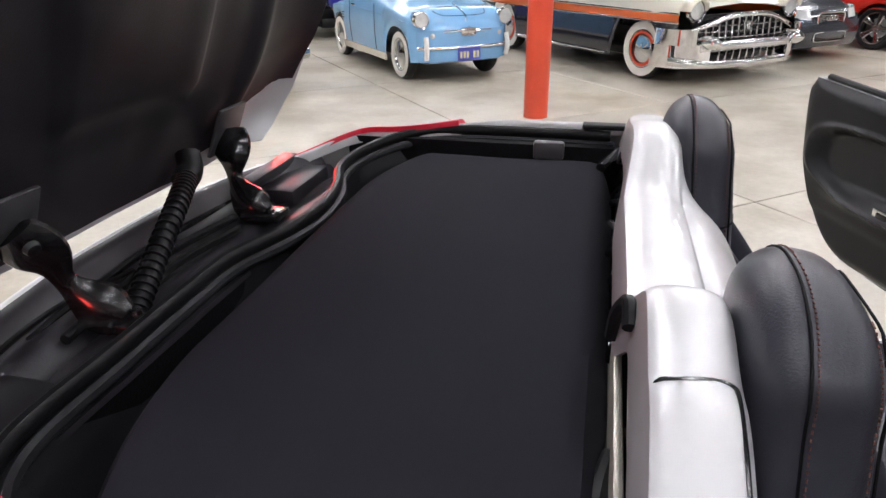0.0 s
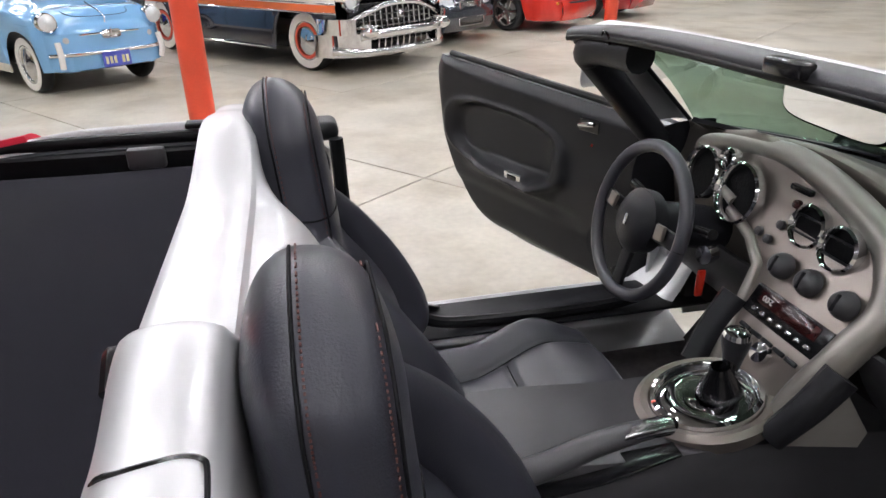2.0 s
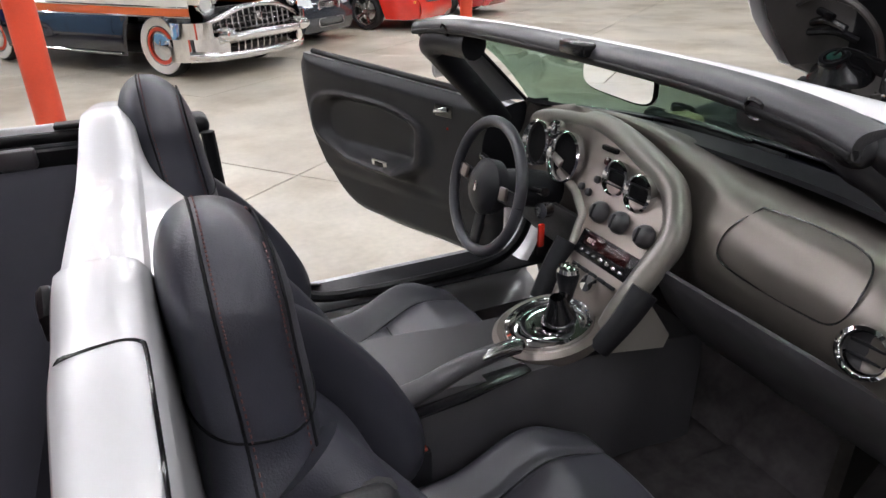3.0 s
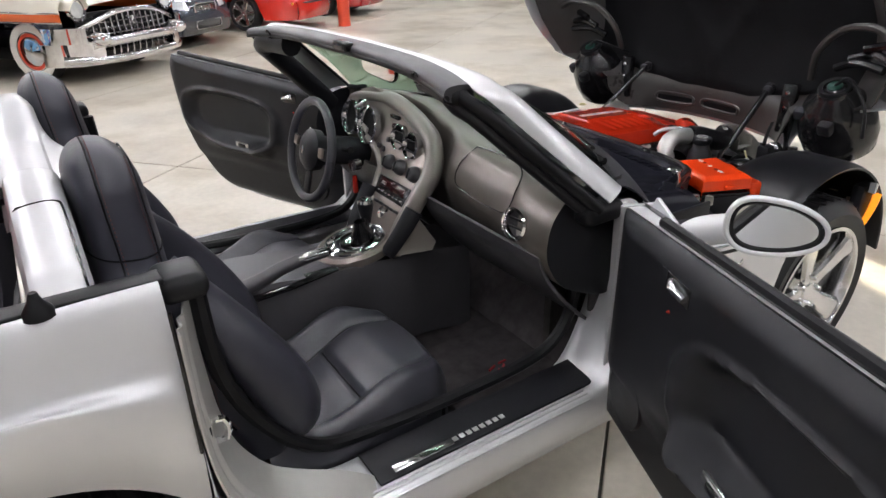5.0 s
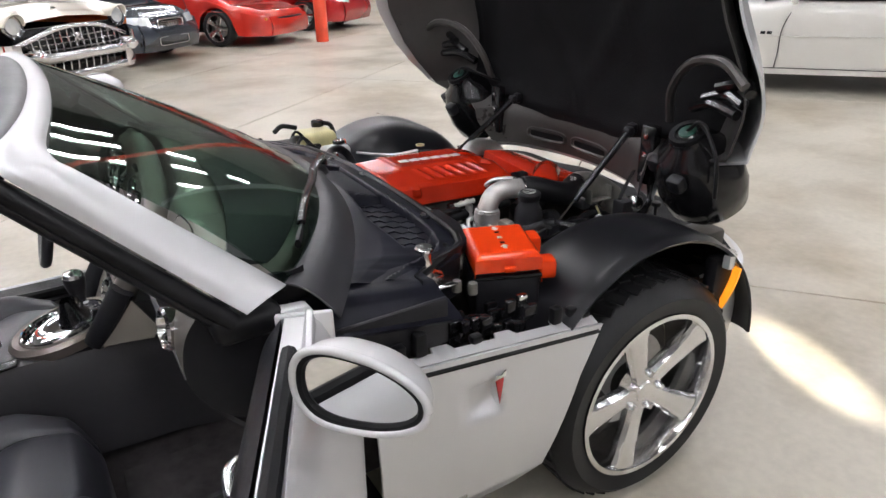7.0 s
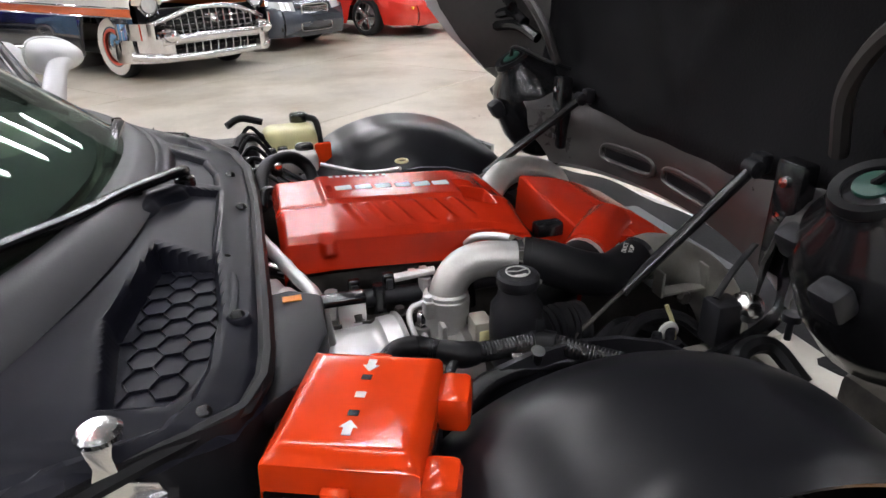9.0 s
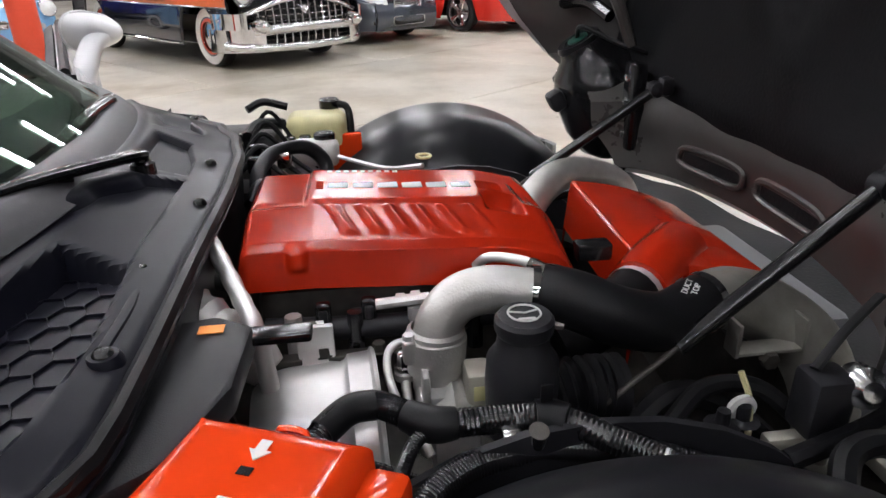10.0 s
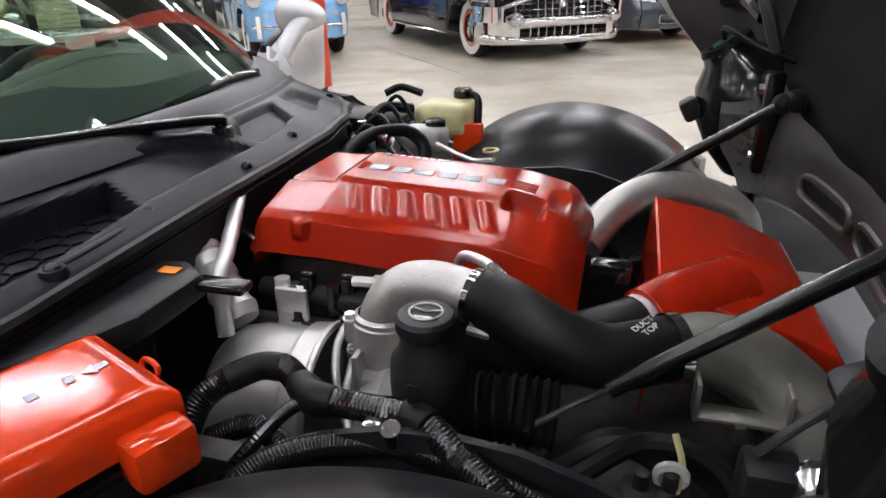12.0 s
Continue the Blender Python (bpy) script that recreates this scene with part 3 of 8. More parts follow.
def sills():
    for s in (-1, 1):
        def f(u, w, s=s):
            x = lerp(-0.868, 0.33, u ** 1.7)
            zt = 0.372 + straight(x, (-0.868, 0.36), (-0.862, 0.22), (-0.845, 0.155), (-0.81, 0.095), (-0.76, 0.05), (-0.68, 0.018), (-0.55, 0)) + 0.40 * max(0, (x - 0.14) / 0.19) ** 2
            prof = [(0.665, zt - 0.055), (0.70, zt - 0.03), (0.80, zt - 0.02), (0.858, zt - 0.012), (0.876, zt - 0.05), (0.876, 0.27), (0.83, 0.20), (0.70, 0.17)]
            p = spline([Vector((0, a, b)) for a, b in prof], 5)[round(w * 35)]
            return (x, s * p.y, p.z)
        part("sill", Geo().sheet(f, 80, 35), SILVER, roadster, "silver door sill")
        part("sill_plate", Geo().box((0.70 if s < 0 else 0.95, 0.12 if s < 0 else 0.19, 0.010), (-0.16, s * (0.762 if s < 0 else 0.735), 0.360), 0.004), PLASTIC, roadster, "black sill plate")
        for y, z in ((0.832, 0.3615), (0.848, 0.3600), (0.864, 0.3520)):
            part("sill_ridge", Geo().tube([(-0.56, s * y, z), (-0.20, s * y, z + 0.001), (0.12, s * y, z)], 0.0040, 8, 3), SILVER, roadster, "pressed ridge along the sill")
        if s < 0:
            part("sill_strip", Geo().box((0.17, 0.022, 0.006), (-0.38, s * 0.800, 0.367), 0.002), ALLOY, roadster, "bright metal scuff strip")
            for k in range(8):
                part("sill_mark", Geo().box((0.014, 0.014, 0.002), (-0.285 + 0.021 * k, s * 0.797, 0.3682), 0.0005), PRINT, roadster, "plain silver blocks in place of the sill lettering")

        edge = spline([Vector((x, 0, z)) for x, z in ((-0.868, 0.935), (-0.868, 0.84), (-0.866, 0.74), (-0.856, 0.62), (-0.83, 0.525), (-0.77, 0.44), (-0.69, 0.395), (-0.61, 0.365), (-0.54, 0.33))], 6)

        def jamb(u, w, s=s, edge=edge):
            k = round(u * (len(edge) - 1))
            d = (edge[min(k + 1, len(edge) - 1)] - edge[max(k - 1, 0)]).normalized()
            n = Vector((-d.z, 0, d.x))
            step = 0.010 * curve(w, (0.10, 0), (0.16, 1)) + 0.012 * curve(w, (0.30, 0), (0.38, 1)) + 0.05 * max(0, w - 0.4)
            p = edge[k] + n * step
            return (p.x, s * lerp(0.874, lerp(0.69, 0.80, u ** 2), w), p.z)
        part("door_jamb", Geo().sheet(jamb, len(edge) - 1, 50, -0.004), SHADED_JAMB, roadster, "dusty silver door jamb with two grooves, shade in its colour")
        part("panel_gap", Geo().tube([(-0.872, s * 0.868, 0.975), (-0.872, s * 0.8785, 0.90), (-0.872, s * 0.8805, 0.80), (-0.872, s * 0.8805, 0.70)], 0.004, 6, 4), PLASTIC_GLOSS, roadster)
        part("jamb_seal", Geo().tube([(0.20, s * 0.69, 0.82), (0.22, s * 0.68, 0.6), (0.16, s * 0.675, 0.44), (0.0, s * 0.672, 0.385), (-0.42, s * 0.672, 0.385), (-0.60, s * 0.675, 0.42), (-0.715, s * 0.685, 0.55), (-0.785, s * 0.69, 0.72), (-0.80, s * 0.69, 0.96)], 0.018, 8, 6), RUBBER, roadster, "black door seal")
        part("striker", Geo().tube([(-0.855, s * 0.80, 0.69), (-0.815, s * 0.812, 0.70), (-0.815, s * 0.812, 0.655), (-0.855, s * 0.80, 0.655)], 0.007, 8, 3), CHROME, roadster, "bright steel door striker")
        part("striker_plate", Geo().box((0.012, 0.045, 0.10), (-0.846, s * 0.795, 0.645), 0.003), PLASTIC, roadster)
        part("belt_rubber", Geo().box((0.30, 0.046, 0.014), (-1.010, s * 0.778, 0.997), 0.005, None, 3), RUBBER, roadster, "black rubber strip along the waist")
        part("corner_rubber", Geo().box((0.085, 0.105, 0.048), (-0.832, s * 0.755, 0.972), 0.020, None, 4), RUBBER, roadster, "moulded black rubber corner")
    part("cabin_floor", Geo().box((1.35, 1.40, 0.03), (-0.22, 0, 0.17)), CARPET, roadster, "black carpeted floor")
    part("floor_mat", Geo().box((0.42, 0.40, 0.014), (0.10, -0.42, 0.197), 0.005), CARPET, roadster, "black floor mat with red stitching")
    for i, (a, b) in enumerate(((0.0, 0.03), (0.03, 0.0), (0.05, 0.045), (0.0, -0.03))):
        part("mat_mark", Geo().tube([(0.09 + a, -0.48 + b, 0.208), (0.12 + a, -0.45 + b * 0.4, 0.208)], 0.004, 6, 1), RED_PRINT, roadster)
    part("antenna_base", Geo().lathe([(0.024, 0), (0.022, 0.010), (0.011, 0.026), (0.006, 0.040)], 14, turned(-1.04, -0.80, 0.995, (0, 0, 1)), caps=True), RUBBER, roadster, "black rubber aerial foot")


sills()


FOLD = material("grey_rubber_fold", (0.030, 0.030, 0.034), 0.42, 0, 0.15, 6, bump=0.1, bump_scale=300, spec=0.3)
RUBBER_PAD = material("dark_header_rubber", (0.022, 0.022, 0.026), 0.38, 0, 0.2, 8, bump=0.2, bump_scale=300)


def screen():
    """The windscreen: a broad silver frame, black padded header and seals, glass, mirror."""
    def top(a):
        return Vector((lerp(-0.040, -0.074, abs(a) ** 2.2), 0.672 * a, 1.210 - 0.020 * abs(a) ** 4))

    def foot(a):
        return Vector((lerp(0.53, 0.250, abs(a) ** 2.2), 0.762 * a, 0.917 + 0.006 * (1 - abs(a))))

    def f(u, w):
        a = lerp(-1, 1, u)
        return top(a) * (1 - w) + foot(a) * w + Vector((0.018, 0, 0.012)) * math.sin(math.pi * w)
    glass = part("windscreen_glass", Geo().sheet(f, 40, 14, 0.004), GLASS, roadster, "green-tinted windscreen glass")
    glass.visible_shadow = False
    # the frame's two edges on one side: along the header, round the bend, down the pillar
    inner = [(-0.082, 0.0, 1.206), (-0.088, 0.20, 1.206), (-0.102, 0.40, 1.206), (-0.124, 0.56, 1.207), (-0.142, 0.640, 1.206), (-0.144, 0.682, 1.190), (-0.118, 0.708, 1.168), (-0.03, 0.743, 1.085), (0.065, 0.782, 0.995), (0.160, 0.820, 0.906)]
    outer = [(-0.042, 0.0, 1.204), (-0.048, 0.20, 1.204), (-0.058, 0.40, 1.203), (-0.072, 0.56, 1.199), (-0.074, 0.634, 1.195), (-0.064, 0.674, 1.183), (-0.034, 0.694, 1.162), (0.060, 0.718, 1.078), (0.155, 0.744, 0.994), (0.247, 0.770, 0.912)]
    for s in (-1, 1):
        e1 = spline([Vector((x, s * y, z)) for x, y, z in inner], 6)
        e2 = spline([Vector((x, s * y, z)) for x, y, z in outer], 6)
        n = len(e1) - 1

        def band(u, w, e1=e1, e2=e2, n=n, s=s):
            k = round(u * n)
            p = e1[k].lerp(e2[k], w)
            along = (e1[min(k + 1, n)] - e1[max(k - 1, 0)]).normalized()
            out = (e2[k] - e1[k]).cross(along)
            out = out.normalized() * (1 if out.z > 0 else -1)
            return p + out * (0.015 * math.sin(math.pi * w) ** 0.7)
        part("screen_pillar", Geo().sheet(band, n, 10, 0.006 * s), SILVER, roadster, "broad silver windscreen pillar and header edge")
        rim = [e1[k] + Vector((-0.020, -s * 0.010, -0.016)) for k in range(0, n + 1, 3)]
        part("pillar_seal", Geo().tube(rim[5:], 0.023 if s > 0 else 0.017, 12, 3), RUBBER, roadster, "black rubber pillar seal")
        part("pillar_trim", Geo().tube([p + Vector((-0.002, -s * 0.046 if s > 0 else 0.026, -0.024 if s > 0 else -0.014)) for p in rim[5:]], 0.040 if s > 0 else 0.024, 14, 3), PLASTIC, roadster, "black inner pillar trim")
        part("glass_seal", Geo().tube([p + Vector((0.002, 0, -0.002)) for p in e2[::2]], 0.006, 8, 1), RUBBER, roadster, "black seal along the glass")
        part("pillar_foot", Geo().box((0.13, 0.07, 0.055), (0.165, s * 0.785, 0.873), 0.022, None, 3), RUBBER, roadster, "moulded black rubber at the pillar's foot")
        part("hinge_pillar", Geo().plate([(0.22, 0.89), (0.275, 0.885), (0.335, 0.78), (0.34, 0.42), (0.24, 0.42)], 0.03, Matrix(((1, 0, 0, 0), (0, 0, -1, s * 0.80 + 0.015), (0, 1, 0, 0), (0, 0, 0, 1))), 0.006), SILVER, roadster, "silver door hinge pillar")

    def fold(u, w):
        """A broad rubber fold from the foot of the glass down to the scuttle."""
        a = lerp(-1.0, 1.0, u)
        p, q, r = foot(a), foot(min(1, a + 0.01)), foot(max(-1, a - 0.01))
        d = (q - r).normalized()
        out = Vector((d.y, -d.x, 0)).normalized()
        wide = lerp(0.070, 0.105, abs(a) ** 2)
        return p + out * (wide * w - 0.004) + Vector((0, 0, -0.006 + 0.010 * math.sin(math.pi * w) - (0.036 + 0.030 * abs(a) ** 3) * w ** 1.5))
    part("screen_fold", Geo().sheet(fold, 80, 14, 0.004), FOLD, roadster, "dark grey rubber fold at the foot of the windscreen")

    def pad(u, w):
        """The padded header: a flattened tube between both bends, with a flat lip at its rear."""
        a = lerp(-1, 1, u)
        t = 2 * math.pi * w
        mid = Vector((lerp(-0.120, -0.176, abs(a) ** 2.4), 0.662 * a, lerp(1.211, 1.190, abs(a) ** 5)))
        wide, high = 0.040, 0.019
        return mid + Vector((wide * math.copysign(abs(math.cos(t)) ** 0.7, math.cos(t)), 0, high * math.copysign(abs(math.sin(t)) ** 0.8, math.sin(t))))
    rings = [[pad(k / 48, j / 28) for j in range(28)] for k in range(49)]
    part("header_pad", Geo().loft(rings, closed=True, caps=True), RUBBER_PAD, roadster, "dark padded windscreen header", sharp=60)
    part("header_lip", Geo().tube([pad(k / 24, 0.5) + Vector((0.006, 0, -0.008)) for k in range(25)], 0.008, 10, 2), RUBBER, roadster, "black rubber lip along the header")
    for s in (-1, 1):
        part("header_corner", Geo().box((0.070, 0.046, 0.040), (-0.166, s * 0.646, 1.180), 0.018, None, 3), RUBBER, roadster, "black rubber header corner")
        part("header_screw", Geo().lathe([(0.0001, -0.004), (0.010, -0.003), (0.016, 0.004), (0.019, 0.0)], 14, turned(-0.186, s * 0.50, 1.200, (-0.9, 0, -0.4))), PLASTIC_GLOSS, roadster)
    part("header_latch", Geo().box((0.030, 0.085, 0.026), (-0.162, -0.055, 1.222), 0.006), PLASTIC_GLOSS, roadster, "black roof latch in the header")
    m = turned(-0.040, -0.030, 1.150, (-0.99, 0.10, -0.03))
    mir = part("rear_view_mirror", Geo().sheet(lambda u, w: rounded_shell(u, w, 0.135, 0.040, 0.035), 36, 8, m=m), PLASTIC_GLOSS, roadster, "oval interior mirror")
    part("mirror_glass", Geo().plate([rounded_shell(k / 36, 0, 0.130, 0.036, 0)[:2] for k in range(36)], 0.002, m @ pose(0, 0, 0.001)), MIRROR, mir)
    part("mirror_stalk", Geo().tube([(-0.03, -0.035, 1.155), (0.0, -0.03, 1.165), (0.012, -0.03, 1.185)], 0.010, 8), PLASTIC, mir)


def rounded_shell(u, w, a, b, depth):
    t, r = 2 * math.pi * u, math.cos(w * math.pi / 2)
    c, s = math.cos(t), math.sin(t)
    return (a * math.copysign(abs(c) ** 0.45, c) * r, b * math.copysign(abs(s) ** 0.55, s) * r, -depth * math.sin(w * math.pi / 2))


screen()


def front_wing():
    """The silver side panel between door and wheel, and the tops of the wheel housings."""
    for s in (-1, 1):
        def topline(x):
            return straight(x, (0.36, 0.716), (0.99, 0.640))

        def f(u, w, s=s):
            x = lerp(0.36, straight(lerp(0.68, 0.21, w), (0.21, 0.762), (0.37, 0.834), (0.55, 0.908), (0.68, 0.985)), u)
            z = lerp(topline(x), 0.21, w)
            y = 0.872 + 0.02 * math.sin(math.pi * w) - 0.05 * max(0, w - 0.8) / 0.2
            a, b = (x - 0.615) / 0.065, (z - 0.57) / 0.05
            scoop = 0.034 * max(0, 1 - abs(b) ** 2.5) * curve(a, (-1.0, 0), (-0.3, 0.6), (0.75, 1.0), (0.80, 0.95), (0.98, 0))
            return (x, s * (y - scoop), z)
        part("front_wing", Geo().sheet(f, 90, 60, 0.008), SILVER, roadster, "silver panel between the door and the front wheel")
        bx = Matrix(((1, 0, 0, 0.660), (0, 0, -s, s * 0.898), (0, 1, 0, 0.585), (0, 0, 0, 1)))
        part("badge", Geo().plate([(-0.010, 0.028), (0.012, 0.032), (0.002, -0.038)], 0.005, bx, 0.001), DARK_RED, roadster, "small red arrowhead badge")
        part("badge_rim", Geo().plate([(-0.014, 0.030), (0.016, 0.034), (0.018, 0.050), (0.003, 0.040), (-0.010, 0.044)], 0.006, bx, 0.001), CHROME, roadster)
        part("side_lamp", Geo().box((0.03, 0.004, 0.012), (0.56, s * 0.894, 0.315), 0.002), CHROME, roadster)
        part("wing_gutter", Geo().tube([(x, s * 0.879, topline(x) - 0.016) for x in (0.37, 0.5, 0.7, 0.97)], 0.007, 8, 4), RUBBER, roadster)
        part("wing_flange", Geo().sheet(lambda u, w, s=s: (lerp(0.37, 0.975, u), s * lerp(0.872, 0.850 - 0.022 * soft_step((math.sin(23 * u + 1.2) - 0.55) / 0.12), w), topline(lerp(0.37, 0.975, u)) + 0.003 + 0.010 * w), 90, 3, 0.004), SILVER, roadster, "silver inner flange along the wing's top")
        for k, (x, h) in enumerate(((0.44, 0.035), (0.49, 0.055), (0.63, 0.02), (0.86, 0.045), (0.91, 0.035), (0.95, 0.015))):
            part("bump_stop", Geo().box((0.028, 0.024, h), (x, s * 0.845, topline(x) + 0.012 + h / 2), 0.006), RUBBER, roadster)

        def dome(u, w, s=s):
            t = lerp(0.02, 0.98, u) * math.pi
            r = 0.435
            y = lerp(0.44, 0.872, w)
            drop = 0.21 * max(0, (0.60 - w) / 0.60) ** 2 + 0.012 * max(0, (w - 0.9) / 0.1) ** 2
            return (1.2075 - (r - drop) * math.cos(t), s * y, 0.365 + (r - drop) * math.sin(t))
        part("wheel_housing", Geo().sheet(dome, 48, 24, 0.008), HOUSING, roadster, "black plastic wheel housing")
        part("housing_side", Geo().plate([(0.39 * math.cos(t), 0.39 * math.sin(t)) for t in [k * math.pi / 16 for k in range(17)]], 0.01, Matrix.Translation((1.2075, s * 0.47, 0.335)) @ pose(0, 0, 0, 90, 0, 0)), PLASTIC, roadster)


front_wing()


def nose():
    """Front bumper: seen as a rim round the open bay."""
    def f(u, w):
        a = lerp(-1, 1, u)
        y = 0.80 * math.sin(a * math.pi / 2)
        x = 1.53 + 0.38 * math.cos(a * math.pi / 2) ** 0.8
        z = lerp(0.585, 0.20, w)
        return (x + 0.03 * math.sin(math.pi * w) - 0.10 * w * w, y, z)
    part("front_bumper", Geo().sheet(f, 48, 16, 0.02), SILVER, roadster, "silver front bumper below the open bonnet")

    def shelf(u, w):
        a = lerp(-1, 1, u)
        return (lerp(1.53 + 0.38 * math.cos(a * math.pi / 2) ** 0.8, 1.505 + 0.345 * math.cos(a * math.pi / 2), w), lerp(0.80, 0.765, w) * math.sin(a * math.pi / 2), 0.589 - 0.02 * w)
    # Added black sheet: gives the bumper's bright inside a shaded look.
    part("bumper_dark_sheet", Geo().sheet(lambda u, w: Vector(f(u, w)) * 0.5 + Vector((f(u, w)[0] * 0.5 - 0.045, f(u, w)[1] * 0.44, f(u, w)[2] * 0.5 - 0.012)), 40, 10, 0.006), PLASTIC, roadster, "black sheet added to darken the bumper's inside")
    part("bumper_shelf", Geo().sheet(shelf, 40, 4, -0.01), WHITE, roadster, "pale flange along the bumper's top")
    for s in (-1, 1):
        part("side_marker", Geo().sheet(lambda u, w, s=s: (1.50 + 0.05 * u - 0.02 * w, s * (0.868 - 0.06 * u * u - 0.02 * w * w), 0.652 - 0.025 * u - lerp(0.0, 0.125 - 0.03 * u, w)), 8, 6, 0.02), AMBER, roadster, "lit amber side marker lamp")
        part("marker_housing", Geo().box((0.09, 0.05, 0.18), (1.495, s * 0.828, 0.59), 0.02), PLASTIC, roadster)
        part("marker_clear", Geo().sheet(lambda u, w, s=s: (1.455 + 0.10 * u, s * (0.862 - 0.06 * u * u), 0.70 - 0.03 * u - lerp(0.0, 0.04, w)), 8, 3, 0.02), LENS, roadster)
    part("slam_panel", Geo().box((0.10, 1.10, 0.05), (1.745, 0, 0.575), 0.01), PLASTIC, roadster, "grey plastic panel over the radiator")
    part("radiator", Geo().box((0.08, 0.80, 0.32), (1.70, 0, 0.40)), DIRTY, roadster)
    part("bay_floor", Geo().box((1.25, 1.1, 0.04), (1.15, 0, 0.22)), DIRTY, roadster, "dark undertray of the engine bay")
    part("firewall", Geo().box((0.04, 1.3, 0.55), (0.56, 0, 0.52)), DIRTY, roadster, "dark bulkhead")


nose()


def bonnet():
    """The clamshell bonnet, standing up on its front hinges; its black lined underside looks at the cabin."""
    hinge = Matrix.Translation((1.70, 0, 0.70)) @ pose(0, 0, 0, 0, -97, 0)
    # local frame: x along the bonnet from the nose to the windscreen edge, y left, z its outer side (away from the cabin)
    L = 1.30

    def half(x, a):
        if a > 0:
            return curve(x, (0, 0.47), (0.18, 0.54), (0.26, 0.86), (0.6, 0.91), (1.0, 0.88), (1.3, 0.82))
        return curve(x, (0, 0.47), (0.18, 0.54), (0.26, 0.84), (0.38, 0.86), (0.75, 0.75), (1.3, 0.70))

    def f(u, w, lift=0.0):
        x = lerp(0.0, L, u)
        a = lerp(-1, 1, w)
        crown = 0.10 * (1 - a * a) + 0.05 * math.exp(-((abs(a) - 0.78) / 0.16) ** 2) * curve(x, (0.1, 0), (0.5, 1), (1.2, 0.2))
        nose_drop = 0.07 * (1 - curve(x, (0, 0), (0.5, 1)))
        deep = straight(x, (0, 0.02), (0.16, 0.05), (0.23, 0.10), (0.36, 0.235), (0.45, 0.30), (0.6, 0.35), (1.0, 0.36), (1.3, 0.25)) if a > 0 else straight(x, (0, 0.02), (0.16, 0.05), (0.25, 0.10), (0.6, 0.13), (1.3, 0.10))
        flank = deep * max(0, (abs(a) - 0.72) / 0.28) ** 1.7
        return Vector((x, half(x, a) * a * (1 - 0.02 * max(0, (abs(a) - 0.86) / 0.14)), -crown + nose_drop + flank + lift))
    part("bonnet_skin", Geo().sheet(lambda u, w: hinge @ f(u, w), 40, 60, 0.008), SILVER, roadster, "silver clamshell bonnet, standing open")

    def inner(u, w):
        p = f(lerp(0.02, 0.985, u), lerp(0.012, 0.988, w), 0.028)
        x, a = p.x, lerp(-1, 1, w)
        p.y -= math.copysign(0.03 * max(0, (abs(a) - 0.62) / 0.33), a)
        ribs = 0.02 * math.exp(-((abs(p.y) - 0.42 + 0.10 * (x - 0.6)) / 0.035) ** 2) + 0.015 * math.exp(-((x - 0.14) / 0.05) ** 2)
        return hinge @ (p + Vector((0, 0, ribs)))
    part("bonnet_inner", Geo().sheet(inner, 50, 80, 0.006), BEIGE_DARK, roadster, "grey primed inner panel of the bonnet")

    def liner(u, w):
        a = lerp(-0.80, 0.80, w)
        x = lerp(0.125 + 0.2 * abs(a) ** 3, 1.25, u)
        p = f(x / L, (a + 1) / 2, 0.055)
        r = 0.008 * noise.noise(Vector((p.x * 7, p.y * 7, 3))) + 0.012 * math.exp(-((abs(a) - 0.9 * (x - 0.3)) / 0.05) ** 2)
        return hinge @ (p + Vector((0, 0, r - 0.03 * max(0, 1 - 18 * min(u, 1 - u, w, 1 - w)))))
    part("bonnet_liner", Geo().sheet(liner, 40, 50, 0.02), MATT_BLACK, roadster, "black felt insulation under the bonnet")
    for y0, y1 in ((0.07, 0.27), (-0.17, 0.03)):
        def at(y, x, lift):
            a = y / half(x, y)
            return hinge @ f(x / L, (a + 1) / 2, lift)
        line = []
        for k in range(33):
            t = 2 * math.pi * k / 32
            y = (y0 + y1) / 2 + 0.5 * (y1 - y0) * math.copysign(abs(math.cos(t)) ** 0.5, math.cos(t))
            line.append(at(y, 0.085 + 0.022 * math.copysign(abs(math.sin(t)) ** 0.6, math.sin(t)), 0.036))
        part("pressed_slot", Geo().tube(line, 0.007, 8, 1, caps=False), BEIGE_DARK, roadster, "pressed slot in the bonnet's inner edge")
        # Flat black sheet paints the shade inside the slot; nothing is sunk here.
        part("slot_shade", Geo().sheet(lambda u, w: at(lerp(y0 + 0.012, y1 - 0.012, u), lerp(0.068, 0.102, w), 0.0345), 16, 4), MATT_BLACK, roadster)
    return hinge


BEIGE_DARK = material("grey_primer", (0.055, 0.051, 0.049), 0.36, 0.3, 0.15, 6, rough_vary=0.3)
bonnet()


# the lit tail lamps redden what stands round them
for s in (-1, 1):
    glow = bpy.data.lights.new("tail_lamp_bulb", "POINT")
    glow.energy, glow.shadow_soft_size, glow.color = 1.6, 0.03, (1.0, 0.06, 0.05)
    bulb = new("tail_lamp_bulb", glow)
    bulb.parent = roadster
    bulb.location = (-2.04, s * 0.655, 0.955)


